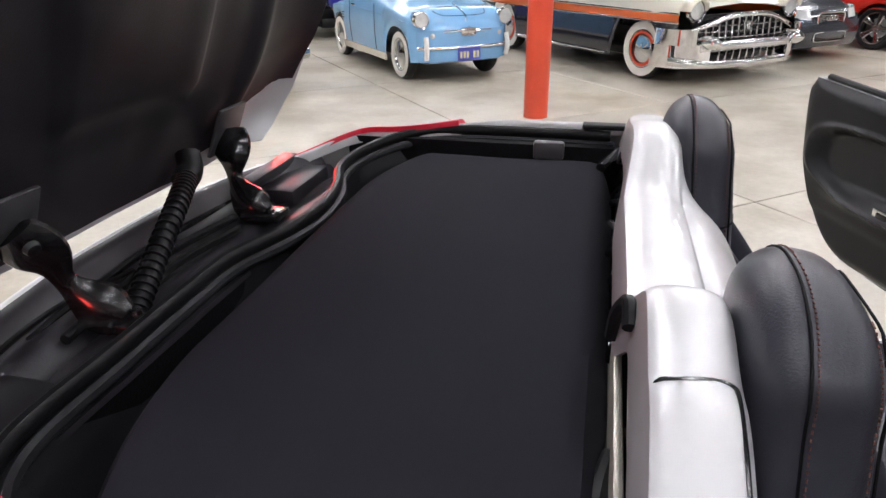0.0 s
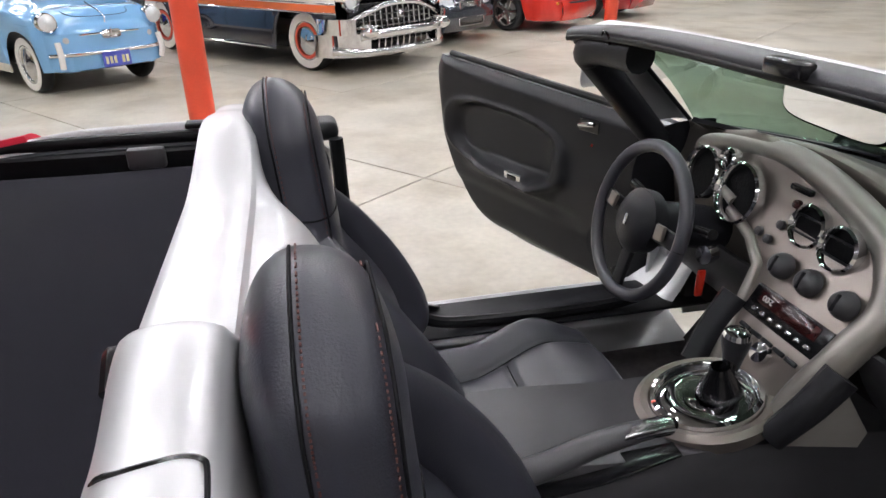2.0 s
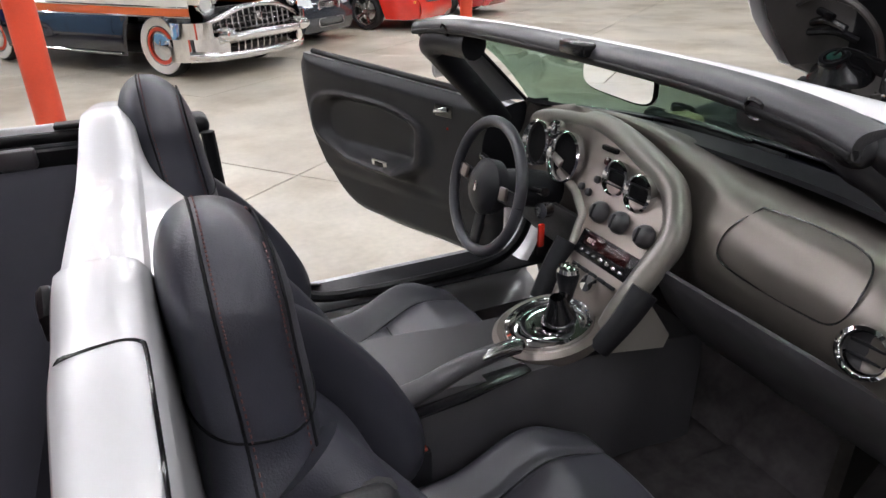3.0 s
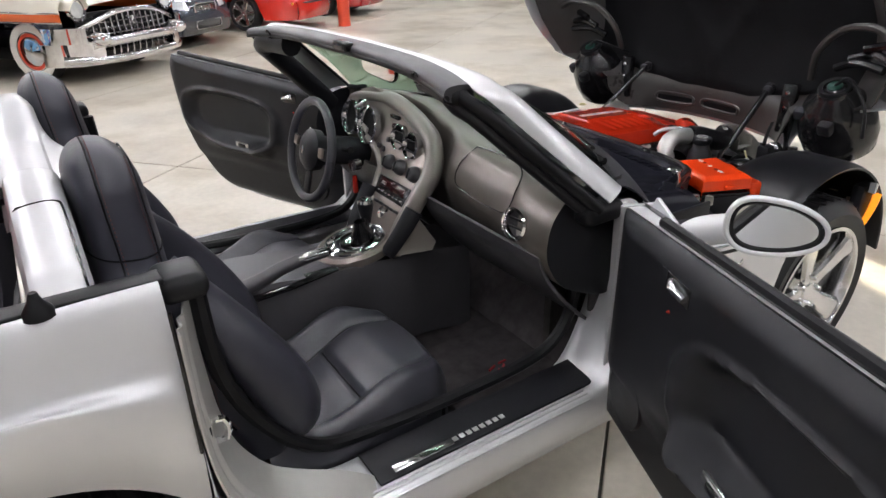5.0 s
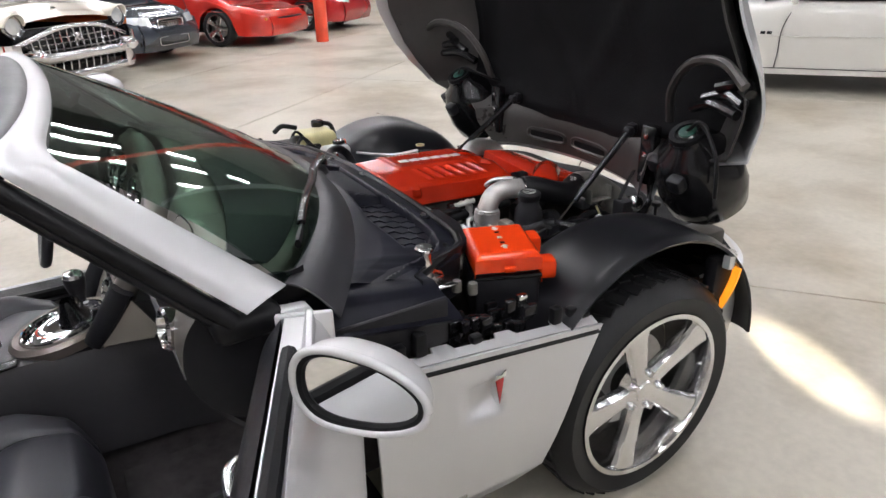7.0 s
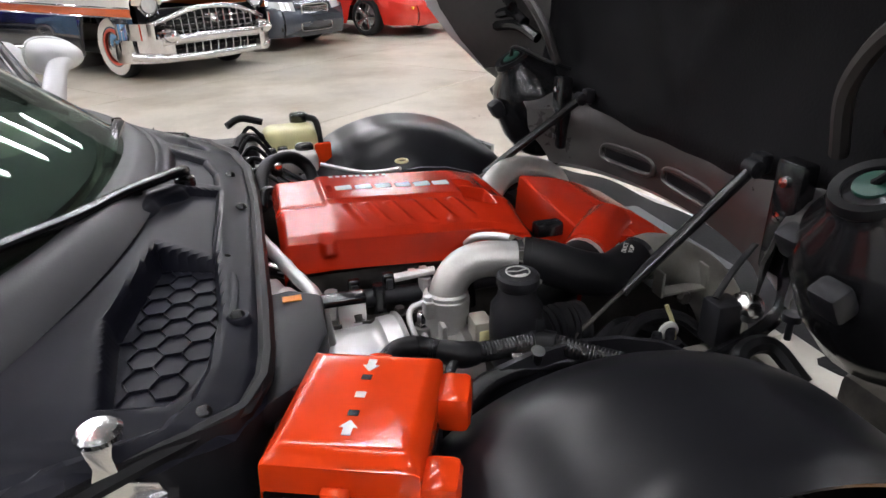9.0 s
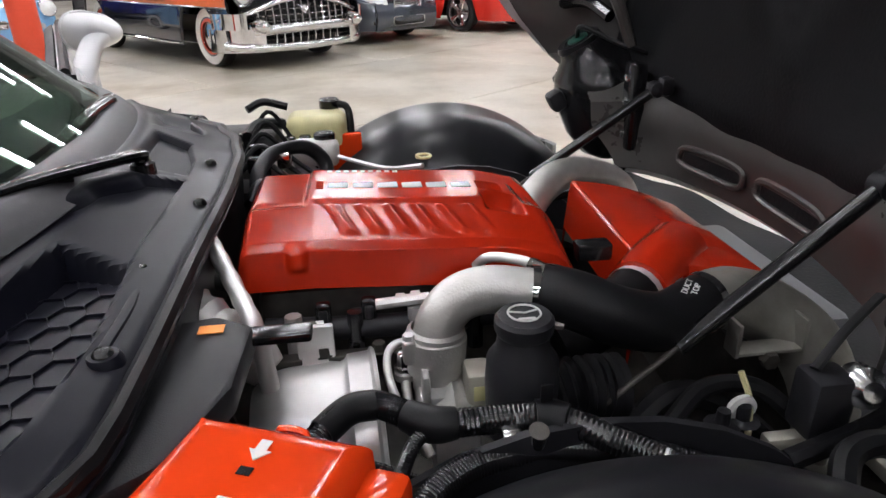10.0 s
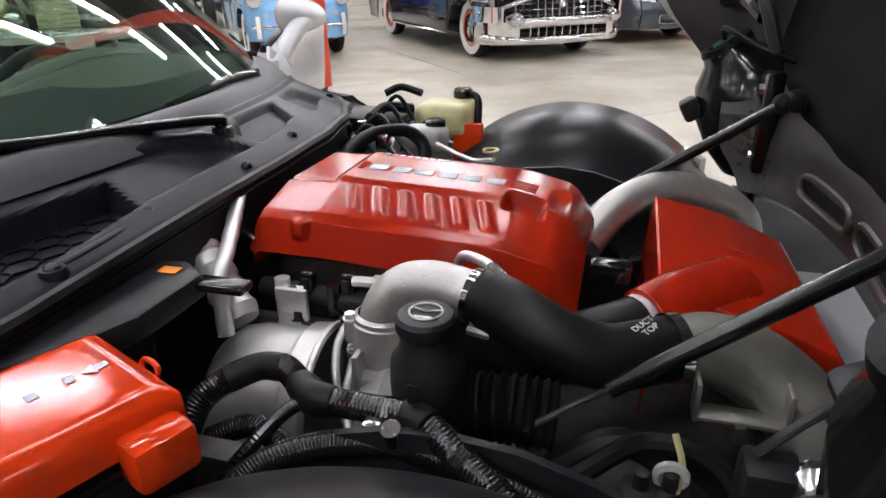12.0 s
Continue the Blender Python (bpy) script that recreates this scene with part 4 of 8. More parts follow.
def road_wheel(parent, m, r=0.342, rim=0.250, width=0.23, spokes=5, name="wheel", rim_mat=None, tyre_label="", whitewall=False, simple=False, hub_mat=None):
    """A tyre and an alloy rim; local z points out of the car."""
    rim_mat = rim_mat or ALLOY
    w = part(name, Geo().lathe([(rim - 0.01, -width), (rim + 0.005, -width - 0.005), (r - 0.03, -width + 0.0), (r - 0.006, -width + 0.03), (r, -width / 2), (r - 0.004, -0.03), (r - 0.025, -0.004), (lerp(rim, r, 0.55), 0.008), (rim + 0.008, 0.0), (rim - 0.004, -0.014)], 48), TYRE, parent, tyre_label or "black road tyre", m=m)
    if not simple:
        g = Geo()
        for k in range(44):
            a = 2 * math.pi * k / 44
            for row, zz in enumerate((-width + 0.05, -width / 2, -0.055)):
                g.box((0.006, 0.028, 0.05), (0, 0, 0), 0, pose(0, 0, zz, 0, 0, math.degrees(a) + 4 * row) @ pose(r - 0.0005, 0, 0, 0, 0, 0) @ pose(0, 0, 0, 18 if row != 1 else -18, 0, 0))
        part("tread", g, TYRE, w)
    if whitewall:
        part("white_band", Geo().lathe([(rim + 0.012, 0.004), (rim + 0.02, 0.012), (lerp(rim, r, 0.72), 0.012), (lerp(rim, r, 0.76), 0.003)], 40), WHITEWALL, w, "white sidewall band")
    part("rim", Geo().lathe([(rim, -0.014), (rim + 0.004, 0.004), (rim - 0.010, 0.004), (rim - 0.018, -0.02), (rim - 0.03, -0.16), (rim - 0.02, -width)], 48), rim_mat, w, "bright rim barrel")
    if spokes:
        g = Geo()
        for k in range(spokes):
            t = 2 * math.pi * k / spokes
            rot = pose(0, 0, 0, 0, 0, math.degrees(t))

            def f(u, v):
                rr = lerp(0.030, rim - 0.006, u)
                wid = curve(u, (0, 0.030), (0.3, 0.031), (0.75, 0.042), (1, 0.056))
                b = abs(2 * v - 1)
                zz = lerp(-0.030, -0.004, u ** 1.3) - 0.010 * soft_step((b - 0.72) / 0.28) + 0.003 * (1 - b * b)
                return (rr, lerp(-wid, wid, v), zz)
            g.sheet(f, 14, 14, 0.045, rot)
        part("spokes", g, rim_mat, w, "five broad polished spokes")
        part("hub", Geo().lathe([(0.0001, -0.022), (0.030, -0.023), (0.034, -0.028), (0.066, -0.030), (0.076, -0.06)], 30), rim_mat, w)
        for k in range(5):
            t = 2 * math.pi * (k + 0.5) / 5
            part("lug_nut", Geo().lathe([(0.0001, 0.012), (0.008, 0.011), (0.010, 0.004), (0.014, -0.008), (0.016, -0.010)], 10, pose(0.056 * math.cos(t), 0.056 * math.sin(t), -0.024)), CHROME, w)
        part("brake_disc", Geo().lathe([(0.06, -0.10), (0.148, -0.10), (0.148, -0.122), (0.06, -0.122)], 32), CAST, w, "steel brake disc")
        part("caliper", Geo().box((0.10, 0.16, 0.07), (-0.13, 0.03, -0.11), 0.015), DIRTY, w)
        part("backing", Geo().lathe([(0.0001, -0.15), (rim - 0.03, -0.15)], 32), DIRTY, w)
    return w


for x, y in ((1.195, -0.892), (1.195, 0.892), (-1.2075, -0.86), (-1.2075, 0.86)):
    road_wheel(roadster, turned(x, y, 0.342, (0, 1 if y > 0 else -1, 0)) @ pose(0, 0, 0, 0, 0, 37))


BEZEL = material("satin_bronze_bezel", (0.25, 0.23, 0.21), 0.34, 0.5, 0.06, 4, fine=500)


def superring(cx, cy, cz, w, d, tilt, n=44, p=2.25):
    """One ring of a seat: a rounded box of width w (y) and depth d, tilted back."""
    ring = []
    for k in range(n):
        t = 2 * math.pi * k / n
        a, b = math.cos(t), math.sin(t)
        a, b = math.copysign(abs(a) ** (2 / p), a), math.copysign(abs(b) ** (2 / p), b)
        ring.append(Vector((cx + b * d / 2 * math.cos(tilt), cy + a * w / 2, cz + b * d / 2 * math.sin(tilt))))
    return ring


def dome(t):
    """1 along the backrest, closing round over its top."""
    return math.sqrt(max(0.0004, 1 - max(0, (t - 0.87) / 0.13) ** 2))


def back_width(t):
    return curve(t, (0, 0.46), (0.35, 0.50), (0.56, 0.45), (0.72, 0.31), (0.87, 0.275)) * dome(t)


def back_depth(t):
    return curve(t, (0, 0.16), (0.4, 0.18), (0.65, 0.150), (0.87, 0.142)) * dome(t)


def back_line(t):
    """Where the backrest's middle stands along the car."""
    return curve(t, (0, -0.70), (0.30, -0.79), (0.62, -0.90), (1, -0.920))


BACK_STEPS = [0.87 * k / 32 for k in range(32)] + [0.87 + 0.13 * math.sin(math.pi / 2 * k / 14) for k in range(15)]


def seat(cy, ahead=0.0, drop=0.0):
    s = part("seat", Geo().box((0.44, 0.42, 0.16), (-0.40, cy, 0.24), 0.03), PLASTIC, roadster, "black leather bucket seat with a tall one-piece backrest")
    out = 1 if cy > 0 else -1
    lean = -0.05 if cy > 0 else 0.0

    def cushion(u, w):
        ue, ae = lerp(-0.02, 1.16, u), lerp(-1.26, 1.26, w)
        u, a = min(1, max(0, ue)), max(-1, min(1, ae))
        half = 0.250 * (1 - 0.34 * max(0, (u - 0.62) / 0.38) ** 2.4)
        x = lerp(-0.70, -0.135, u) - 0.035 * abs(a) ** 3 * max(0, u - 0.4)
        dip = curve(u, (0, 0.335), (0.30, 0.350), (0.74, 0.432), (0.90, 0.425), (1, 0.375))
        bol = 0.058 * curve(abs(a), (0.48, 0), (0.80, 1), (1.0, 0.55)) * curve(u, (0, 1), (0.55, 0.9), (0.95, 0.10))
        seam_at = 0.50 + 0.10 * u
        seam = -0.013 * math.exp(-((abs(a) - seam_at) / 0.030) ** 2)
        cross = -0.011 * math.exp(-((u - 0.50 - 0.03 * a * a) / 0.018) ** 2) * curve(abs(a), (seam_at - 0.06, 1), (seam_at, 0))
        puff = 0.010 * (1 - (a / seam_at) ** 2 if abs(a) < seam_at else 0)
        edge = -0.055 * max(0, (abs(a) - 0.84) / 0.16) ** 2 - 0.035 * max(0, (u - 0.93) / 0.07) ** 2
        skirt = 0.72 * (abs(ae) - abs(a)) + 1.25 * (max(ue, 1) - 1)
        return (x, cy + half * a * (1 + 0.06 * (abs(ae) - abs(a))), dip + bol + seam + cross + puff + edge - skirt)
    part("cushion", Geo().sheet(cushion, 100, 110), LEATHER_SOFT, s, "creased black leather seat cushion", sharp=80)
    for k in (-1, 1):
        line = [Vector(cushion((u + 0.02) / 1.18, (k * (0.50 + 0.10 * u) + 1.26) / 2.52)) + Vector((0, 0, 0.0012)) for u in [0.10 + 0.07 * i for i in range(12)]]
        part("cushion_seam", Geo().tube(line, 0.0022, 6, 3), MATT_BLACK, s)
    line = [Vector(cushion((0.50 + 0.03 * a * a + 0.02) / 1.18, (a + 1.26) / 2.52)) + Vector((0, 0, 0.0012)) for a in [-0.50 + 0.1 * i for i in range(11)]]
    part("cushion_seam", Geo().tube(line, 0.0022, 6, 3), MATT_BLACK, s)
    rows = []
    for t in BACK_STEPS:
        rows.append(superring(back_line(t) + ahead * t, cy, lerp(0.40, 1.185 - drop, t), back_width(t), back_depth(t), -0.12, p=2.6))
    part("backrest", Geo().loft(rows, closed=True, caps=True), LEATHER, s, sharp=85, label="tall black leather backrest with integral headrest")
    for side in (-1, 1):
        part("bolster", Geo().tube([(-0.605 + lean, cy + side * 0.212, 0.44), (-0.630 + lean, cy + side * 0.222, 0.54), (-0.680 + lean, cy + side * 0.228, 0.66), (-0.760 + lean, cy + side * 0.205, 0.79), (-0.84 + lean, cy + side * 0.15, 0.90)], lambda t: 0.066 * math.sqrt(max(0.05, 1 - (2 * min(t, 0.5) - 1) ** 4)) - 0.034 * max(0, t - 0.3), 14, 6, flat=1.25), LEATHER, s, "rounded side bolster")
    for off in (-0.014, 0.046):
        halves = []
        for side in (-1, 1):
            line = []
            for t in BACK_STEPS[6:]:
                b = min(1, abs(off) / (back_depth(t) / 2))
                a = (1 - b ** 2.6) ** (1 / 2.6)
                if a * back_width(t) < 0.02:
                    break
                line.append(Vector((back_line(t) + ahead * t + off, cy + side * (a * back_width(t) / 2 + 0.0010), lerp(0.40, 1.185 - drop, t) - 0.12 * off + 0.0010)))
            halves.append(line)
        whole = halves[0] + halves[1][::-1]
        fine, stitches = spline(whole, 5), Geo()
        for i in range(0, len(fine) - 1, 2):
            stitches.tube([fine[i], fine[i + 1]], 0.0011, 5, 1)
        part("seam", Geo().tube([p + Vector((0.006 if off > 0 else -0.006, 0, -0.0015)) for p in whole], 0.0018, 6, 3), MATT_BLACK, s)
        tagged(part("stitching", stitches, STITCH, s), "row of reddish stitches along the seam", kind="stuff")
    # the seam that crosses the headrest's sides
    t = (0.965 - 0.40) / 0.785
    loop = superring(back_line(t) + ahead * t, cy, lerp(0.40, 1.185 - drop, t), back_width(t) + 0.001, back_depth(t) + 0.001, -0.12, p=2.6)
    part("cross_seam", Geo().tube(loop + loop[:1], 0.0020, 6, 1), MATT_BLACK, s)
    if cy > 0:
        part("belt_guide", Geo().tube([(-0.875, cy + 0.140, 0.975), (-0.852, cy + 0.165, 0.990), (-0.842, cy + 0.165, 0.960), (-0.852, cy + 0.150, 0.925)], 0.011, 10, 5, flat=1.4), PLASTIC, s, "black seat belt guide")
    part("belt_buckle", Geo().box((0.05, 0.022, 0.09), (-0.56, cy - out * 0.235, 0.43), 0.006), PLASTIC, s)
    part("buckle_button", Geo().box((0.034, 0.014, 0.008), (-0.56, cy - out * 0.235, 0.477), 0.002), POLE_RED, s, "red buckle button")
    return s


seat(-0.405, 0.035, 0.032)
seat(0.315, 0.0, 0.006)


def console():
    def f(u, w):
        x = lerp(-0.86, 0.24, u)
        a = lerp(-1, 1, w)
        half = 0.125 + 0.01 * math.sin(3 * u)
        zt = curve(x, (-0.86, 0.62), (-0.6, 0.575), (-0.25, 0.545), (0.02, 0.53), (0.24, 0.50))
        drop = 0.32 * max(0, (abs(a) - 0.72) / 0.28) ** 1.3
        return (x, half * min(1, abs(a) / 0.8) * (1 if a > 0 else -1) * (1 + 0.1 * max(0, abs(a) - 0.72)), zt - drop)
    part("console", Geo().sheet(f, 30, 40), PLASTIC_GREY, roadster, "black centre console between the seats")
    part("handbrake_well", Geo().plate([(-0.62, -0.150), (-0.60, -0.160), (-0.44, -0.152), (-0.27, -0.125), (-0.27, -0.09), (-0.45, -0.09), (-0.60, -0.098), (-0.62, -0.108)], 0.008, pose(0, 0, 0.556, 0, -1.5, 0), 0.003), PLASTIC_GLOSS, roadster, "recess of the handbrake")
    hb = part("handbrake", Geo().tube([(-0.610, -0.128, 0.578), (-0.53, -0.126, 0.590), (-0.45, -0.122, 0.612), (-0.37, -0.118, 0.622), (-0.31, -0.113, 0.620)], lambda t: 0.026 - 0.009 * t, 12, 5), PLASTIC_GREY, roadster, "handbrake lever with a bright grip")
    part("grip", Geo().tube([(-0.415, -0.1203, 0.6195), (-0.36, -0.1175, 0.6235), (-0.302, -0.1125, 0.6205)], 0.0195, 12, 3, flat=0.9), ALLOY, hb, "brushed metal grip")
    part("release_button", Geo().lathe([(0.0001, 0.016), (0.010, 0.014), (0.012, 0)], 12, turned(-0.302, -0.1125, 0.6205, (1, 0.06, 0.0))), PLASTIC_GLOSS, hb)
    # shifter
    at = pose(-0.150, -0.008, 0.566, 0, -10, 0)
    ring = part("shift_surround", Geo().lathe([(0.128, -0.02), (0.130, 0.006), (0.118, 0.016), (0.105, 0.012), (0.100, -0.004)], 40, at @ Matrix.Diagonal((1.1, 0.95, 1, 1))), GUNMETAL, roadster, "satin metal ring round the gear lever")
    part("chrome_ring", Geo().lathe([(0.106, 0.010), (0.103, 0.020), (0.095, 0.023), (0.087, 0.015), (0.084, -0.004)], 40, at @ Matrix.Diagonal((1.07, 0.93, 1, 1))), CHROME, ring, "bright chrome ring")
    part("gate_dish", Geo().lathe([(0.0001, 0.004), (0.03, 0.006), (0.060, 0.016), (0.085, 0.010)], 30, at @ Matrix.Diagonal((1.05, 0.92, 1, 1))), CHROME, ring, "polished dish round the gear lever")
    part("gaiter", Geo().lathe([(0.045, 0.010), (0.038, 0.03), (0.026, 0.05), (0.018, 0.075)], 18, at @ pose(0.03, 0.0, 0)), PLASTIC_GLOSS, ring, "glossy black gear gaiter")
    kn = part("gear_lever", Geo().tube([(-0.115, -0.006, 0.60), (-0.105, -0.002, 0.66)], 0.016, 12, 2), PLASTIC_GLOSS, roadster, "gear lever with a bright knob cap")
    part("knob", Geo().lathe([(0.016, -0.045), (0.020, -0.02), (0.026, 0.005), (0.028, 0.02), (0.026, 0.030)], 20, pose(-0.102, 0.0, 0.676)), PLASTIC, kn)
    part("knob_cap", Geo().lathe([(0.027, 0.028), (0.024, 0.038), (0.014, 0.044), (0.0001, 0.046)], 20, pose(-0.102, 0.0, 0.676)), CHROME, kn)


console()


def dash():
    """The dashboard: a swept grey top and a satin oval centre panel that flows down to the console."""
    def f(u, w):
        y = lerp(-0.73, 0.73, u)
        mid = math.exp(-((y - 0.24) / 0.30) ** 2)
        back = curve(y, (-0.66, 0.0), (-0.45, 0.035), (-0.20, 0.055), (-0.06, 0.115), (0.10, 0.135), (0.60, 0.135))
        # from the windscreen base over the top edge, down the face to the knees
        fx = lerp(0.50, 0.225, (abs(y) / 0.762) ** 2.2)
        pts = [Vector((fx, y, 0.885)), Vector((min(0.34, fx - 0.03), y, 0.915 + 0.030 * mid)), Vector((0.15 + 0.5 * back, y, 0.92 + 0.062 * mid)), Vector((0.075 + back, y, 0.86 + 0.06 * mid)), Vector((0.05 + back, y, 0.79)), Vector((0.06 + back, y, 0.72)), Vector((0.12 + 0.7 * back, y, 0.64)), Vector((0.24, y, 0.58))]
        p = spline(pts, 6)[round(w * 42)]
        return p
    part("dashboard", Geo().sheet(f, 50, 42, 0.01), DASH_GREY, roadster, "satin grey dashboard")

    def centre(u, w):
        # an oval shield leaning back, narrow at the bottom
        z = lerp(0.995, 0.50, w)
        cy = straight(z, (0.50, -0.02), (0.60, 0.0), (0.70, 0.005), (0.76, 0.010), (0.80, 0.045), (0.84, 0.145), (0.88, 0.225), (0.93, 0.262), (0.97, 0.315), (0.995, 0.35))
        half = straight(z, (0.50, 0.10), (0.60, 0.115), (0.70, 0.138), (0.76, 0.152), (0.80, 0.190), (0.84, 0.265), (0.88, 0.312), (0.93, 0.272), (0.97, 0.165), (0.995, 0.03))
        a = lerp(-1, 1, u)
        x = face_x(z) + 0.012 * a * a
        return (x, cy - half * a, z)

    def face_x(z):
        return straight(z, (0.50, -0.105), (0.60, -0.050), (0.66, -0.020), (0.72, 0.016), (0.79, 0.058), (0.87, 0.108), (0.92, 0.125), (0.995, 0.145))
    panel = part("centre_panel", Geo().sheet(centre, 30, 40, -0.02), GUNMETAL, roadster, "satin bronze-grey instrument panel")
    over = [centre(0, k / 40) for k in range(14, 0, -1)] + [centre(0.5, 0)] + [centre(1, k / 40) for k in range(1, 37)]
    band = []
    for i, p in enumerate(over):
        q, o = Vector(over[min(i + 1, len(over) - 1)]), Vector(over[max(i - 1, 0)])
        d = (q - o).normalized()
        out = Vector((0, d.z, -d.y)).normalized()
        band.append(Vector(p) + out * -0.018 + Vector((0.006, 0, 0)))
    part("panel_bezel", Geo().tube(band[::5] + [band[-1]], lambda t: 0.016 + 0.016 * min(1, 3 * t), 16, 8), BEZEL, panel, "broad rounded satin bezel")
    part("panel_edge", Geo().tube([Vector(centre(0, k / 40)) for k in range(14, 36)], 0.014, 10, 1), BEZEL, panel)

    def dial(y, z, r, face, deep=0.03, x=None):
        x = x if x is not None else face_x(z) - 0.006
        m = turned(x, y, z, (-1, 0, 0.22))
        ring = part("dial_ring", Geo().lathe([(r + 0.007, -0.012), (r + 0.007, 0.008), (r + 0.002, 0.013), (r - 0.003, 0.006), (r - 0.006, -deep)], 28, m), CHROME, panel, "chrome dial ring")
        part("dial_face", Geo().lathe([(0.0001, -deep + 0.002), (r - 0.004, -deep + 0.002)], 24, m), MATT_BLACK, panel)
        return m
    dial(0.455, 0.873, 0.060, PLASTIC_GLOSS, 0.011, x=0.086)
    dial(0.312, 0.868, 0.066, PLASTIC_GLOSS, 0.011, x=0.086)
    dial(0.380, 0.928, 0.020, PLASTIC_GLOSS, 0.008, x=0.100)
    for y, z in ((0.104, 0.868), (0.012, 0.859)):
        m = dial(y, z, 0.040, PLASTIC_GLOSS, 0.003)
        for k in (-1, 1):
            part("vent_slat", Geo().box((0.064, 0.003, 0.014), (0, 0.018 * k, 0.002), 0.001, m), PLASTIC, panel)
    for y in (0.094, 0.018, -0.072):
        z = 0.790
        part("climate_knob", Geo().lathe([(0.028, 0), (0.027, 0.012), (0.022, 0.022), (0.014, 0.029), (0.0001, 0.031)], 22, turned(0.054, y, z, (-1, 0, 0.4))), PLASTIC_GREY, panel, "round heater knob")
        part("knob_fin", Geo().box((0.007, 0.036, 0.008), (0, 0, 0.029), 0.003, turned(0.054, y, z, (-1, 0, 0.4))), PLASTIC, panel)
    part("radio", Geo().box((0.21, 0.066, 0.012), (0, 0, 0), 0.005, turned(0.010, 0.008, 0.718, (-1, 0, 0.55))), PLASTIC_GLOSS, panel, "black radio panel")
    part("radio_display", Geo().box((0.16, 0.030, 0.010), (0, 0.012, 0.004), 0.002, turned(0.010, 0.008, 0.718, (-1, 0, 0.55))), SCREEN, panel, "dark red display")
    for k in range(7):
        part("radio_button", Geo().box((0.014, 0.008, 0.008), (0.075 - 0.025 * k, -0.017, 0.005), 0.002, turned(0.010, 0.008, 0.718, (-1, 0, 0.55))), CHROME, panel)
    part("volume_knob", Geo().lathe([(0.022, 0), (0.021, 0.012), (0.0001, 0.016)], 20, turned(-0.030, 0.006, 0.648, (-1, 0, 0.5))), CHROME, panel)
    for y, z in ((0.205, 0.820), (0.172, 0.815), (0.165, 0.848), (0.158, 0.895)):
        part("push_button", Geo().lathe([(0.0105, 0), (0.0095, 0.008), (0.0001, 0.010)], 14, turned(face_x(z) - 0.002, y, z, (-1, 0, 0.35))), SCREEN if z > 0.88 else PLASTIC_GREY, panel)
    part("panel_lamp", Geo().box((0.014, 0.060, 0.014), (face_x(0.925) - 0.004, 0.165, 0.925), 0.004), PLASTIC_GLOSS, panel)
    for k in range(5):
        part("radio_key", Geo().box((0.030, 0.010, 0.008), (0.06 - 0.034 * k, -0.040, 0.003), 0.003, turned(0.004, 0.006, 0.700, (-1, 0, 0.55))), PLASTIC, panel)
    writing("2:00", 0.017, 0.0006, turned(0.010, 0.008, 0.718, (-1, 0, 0.55)) @ pose(-0.055, 0.012, 0.0095, 0, 0, 180), PRINT, "clock_figures", panel, "pale clock figures")
    # passenger side
    m = turned(0.052, -0.60, 0.80, (-1, -0.10, 0.15))
    part("side_vent", Geo().lathe([(0.045, -0.012), (0.046, 0.010), (0.040, 0.015), (0.034, 0.008), (0.032, -0.02)], 28, m), CHROME, roadster, "round chrome-ringed air vent")
    part("side_vent_face", Geo().lathe([(0.0001, -0.006), (0.035, -0.010)], 24, m), PLASTIC_GREY, roadster)
    for k in (-1, 1):
        part("vent_slat", Geo().box((0.056, 0.004, 0.010), (0, 0.012 * k, -0.003), 0.001, m), PLASTIC, roadster)
    part("glovebox_seam", Geo().tube([(x + curve(y, (-0.66, 0.0), (-0.45, 0.035), (-0.20, 0.055), (-0.06, 0.115)), y, z) for x, y, z in ((0.106, -0.28, 0.918), (0.070, -0.235, 0.86), (0.050, -0.235, 0.805), (0.0485, -0.30, 0.788), (0.0485, -0.46, 0.788), (0.052, -0.525, 0.805), (0.070, -0.545, 0.86), (0.108, -0.52, 0.915), (0.122, -0.40, 0.922), (0.106, -0.28, 0.918))], 0.002, 6, 8), PLASTIC_GLOSS, roadster)
    # Added sheet that darkens the dashboard's top as seen through the glass.
    part("dash_dark_sheet", Geo().sheet(lambda u, w: (lerp(lerp(0.27, 0.17, abs(2 * u - 1) ** 2), lerp(0.48, 0.25, abs(2 * u - 1) ** 2.2), w), lerp(-0.66, 0.66, u), lerp(0.945, 0.905, w) + 0.004 * math.sin(9 * u)), 30, 6, 0.012), PLASTIC, roadster, "dark sheet added over the dashboard's top")
    part("knee_panel", Geo().sheet(lambda u, w: (lerp(0.05, 0.34, w ** 1.5), lerp(-0.70, -0.12, u), lerp(0.735, 0.40, w)), 10, 12, 0.01), PLASTIC_GREY, roadster, "black panel under the dashboard")
    part("knee_panel", Geo().sheet(lambda u, w: (lerp(0.06, 0.34, w ** 1.5), lerp(0.14, 0.70, u), lerp(0.735, 0.40, w)), 10, 12, 0.01), PLASTIC_GREY, roadster, "black panel under the dashboard")
    part("toe_board", Geo().sheet(lambda u, w: (lerp(0.30, 0.52, w), lerp(-0.70, 0.70, u), lerp(0.19, 0.5, w)), 8, 4, 0.01), CARPET, roadster)
    for s in (-1, 1):
        part("console_wing", Geo().tube([(0.0, s * 0.150, 0.70), (-0.045, s * 0.145, 0.635), (-0.095, s * 0.128, 0.560)], lambda t: 0.027 - 0.005 * t, 10, 5, flat=1.2), PLASTIC, roadster, "padded grab strut beside the console")
        corners = [Vector((-0.085, s * 0.146, 0.555)), Vector((0.010, s * 0.156, 0.675)), Vector((0.062, s * 0.180, 0.585)), Vector((0.045, s * 0.184, 0.558))]
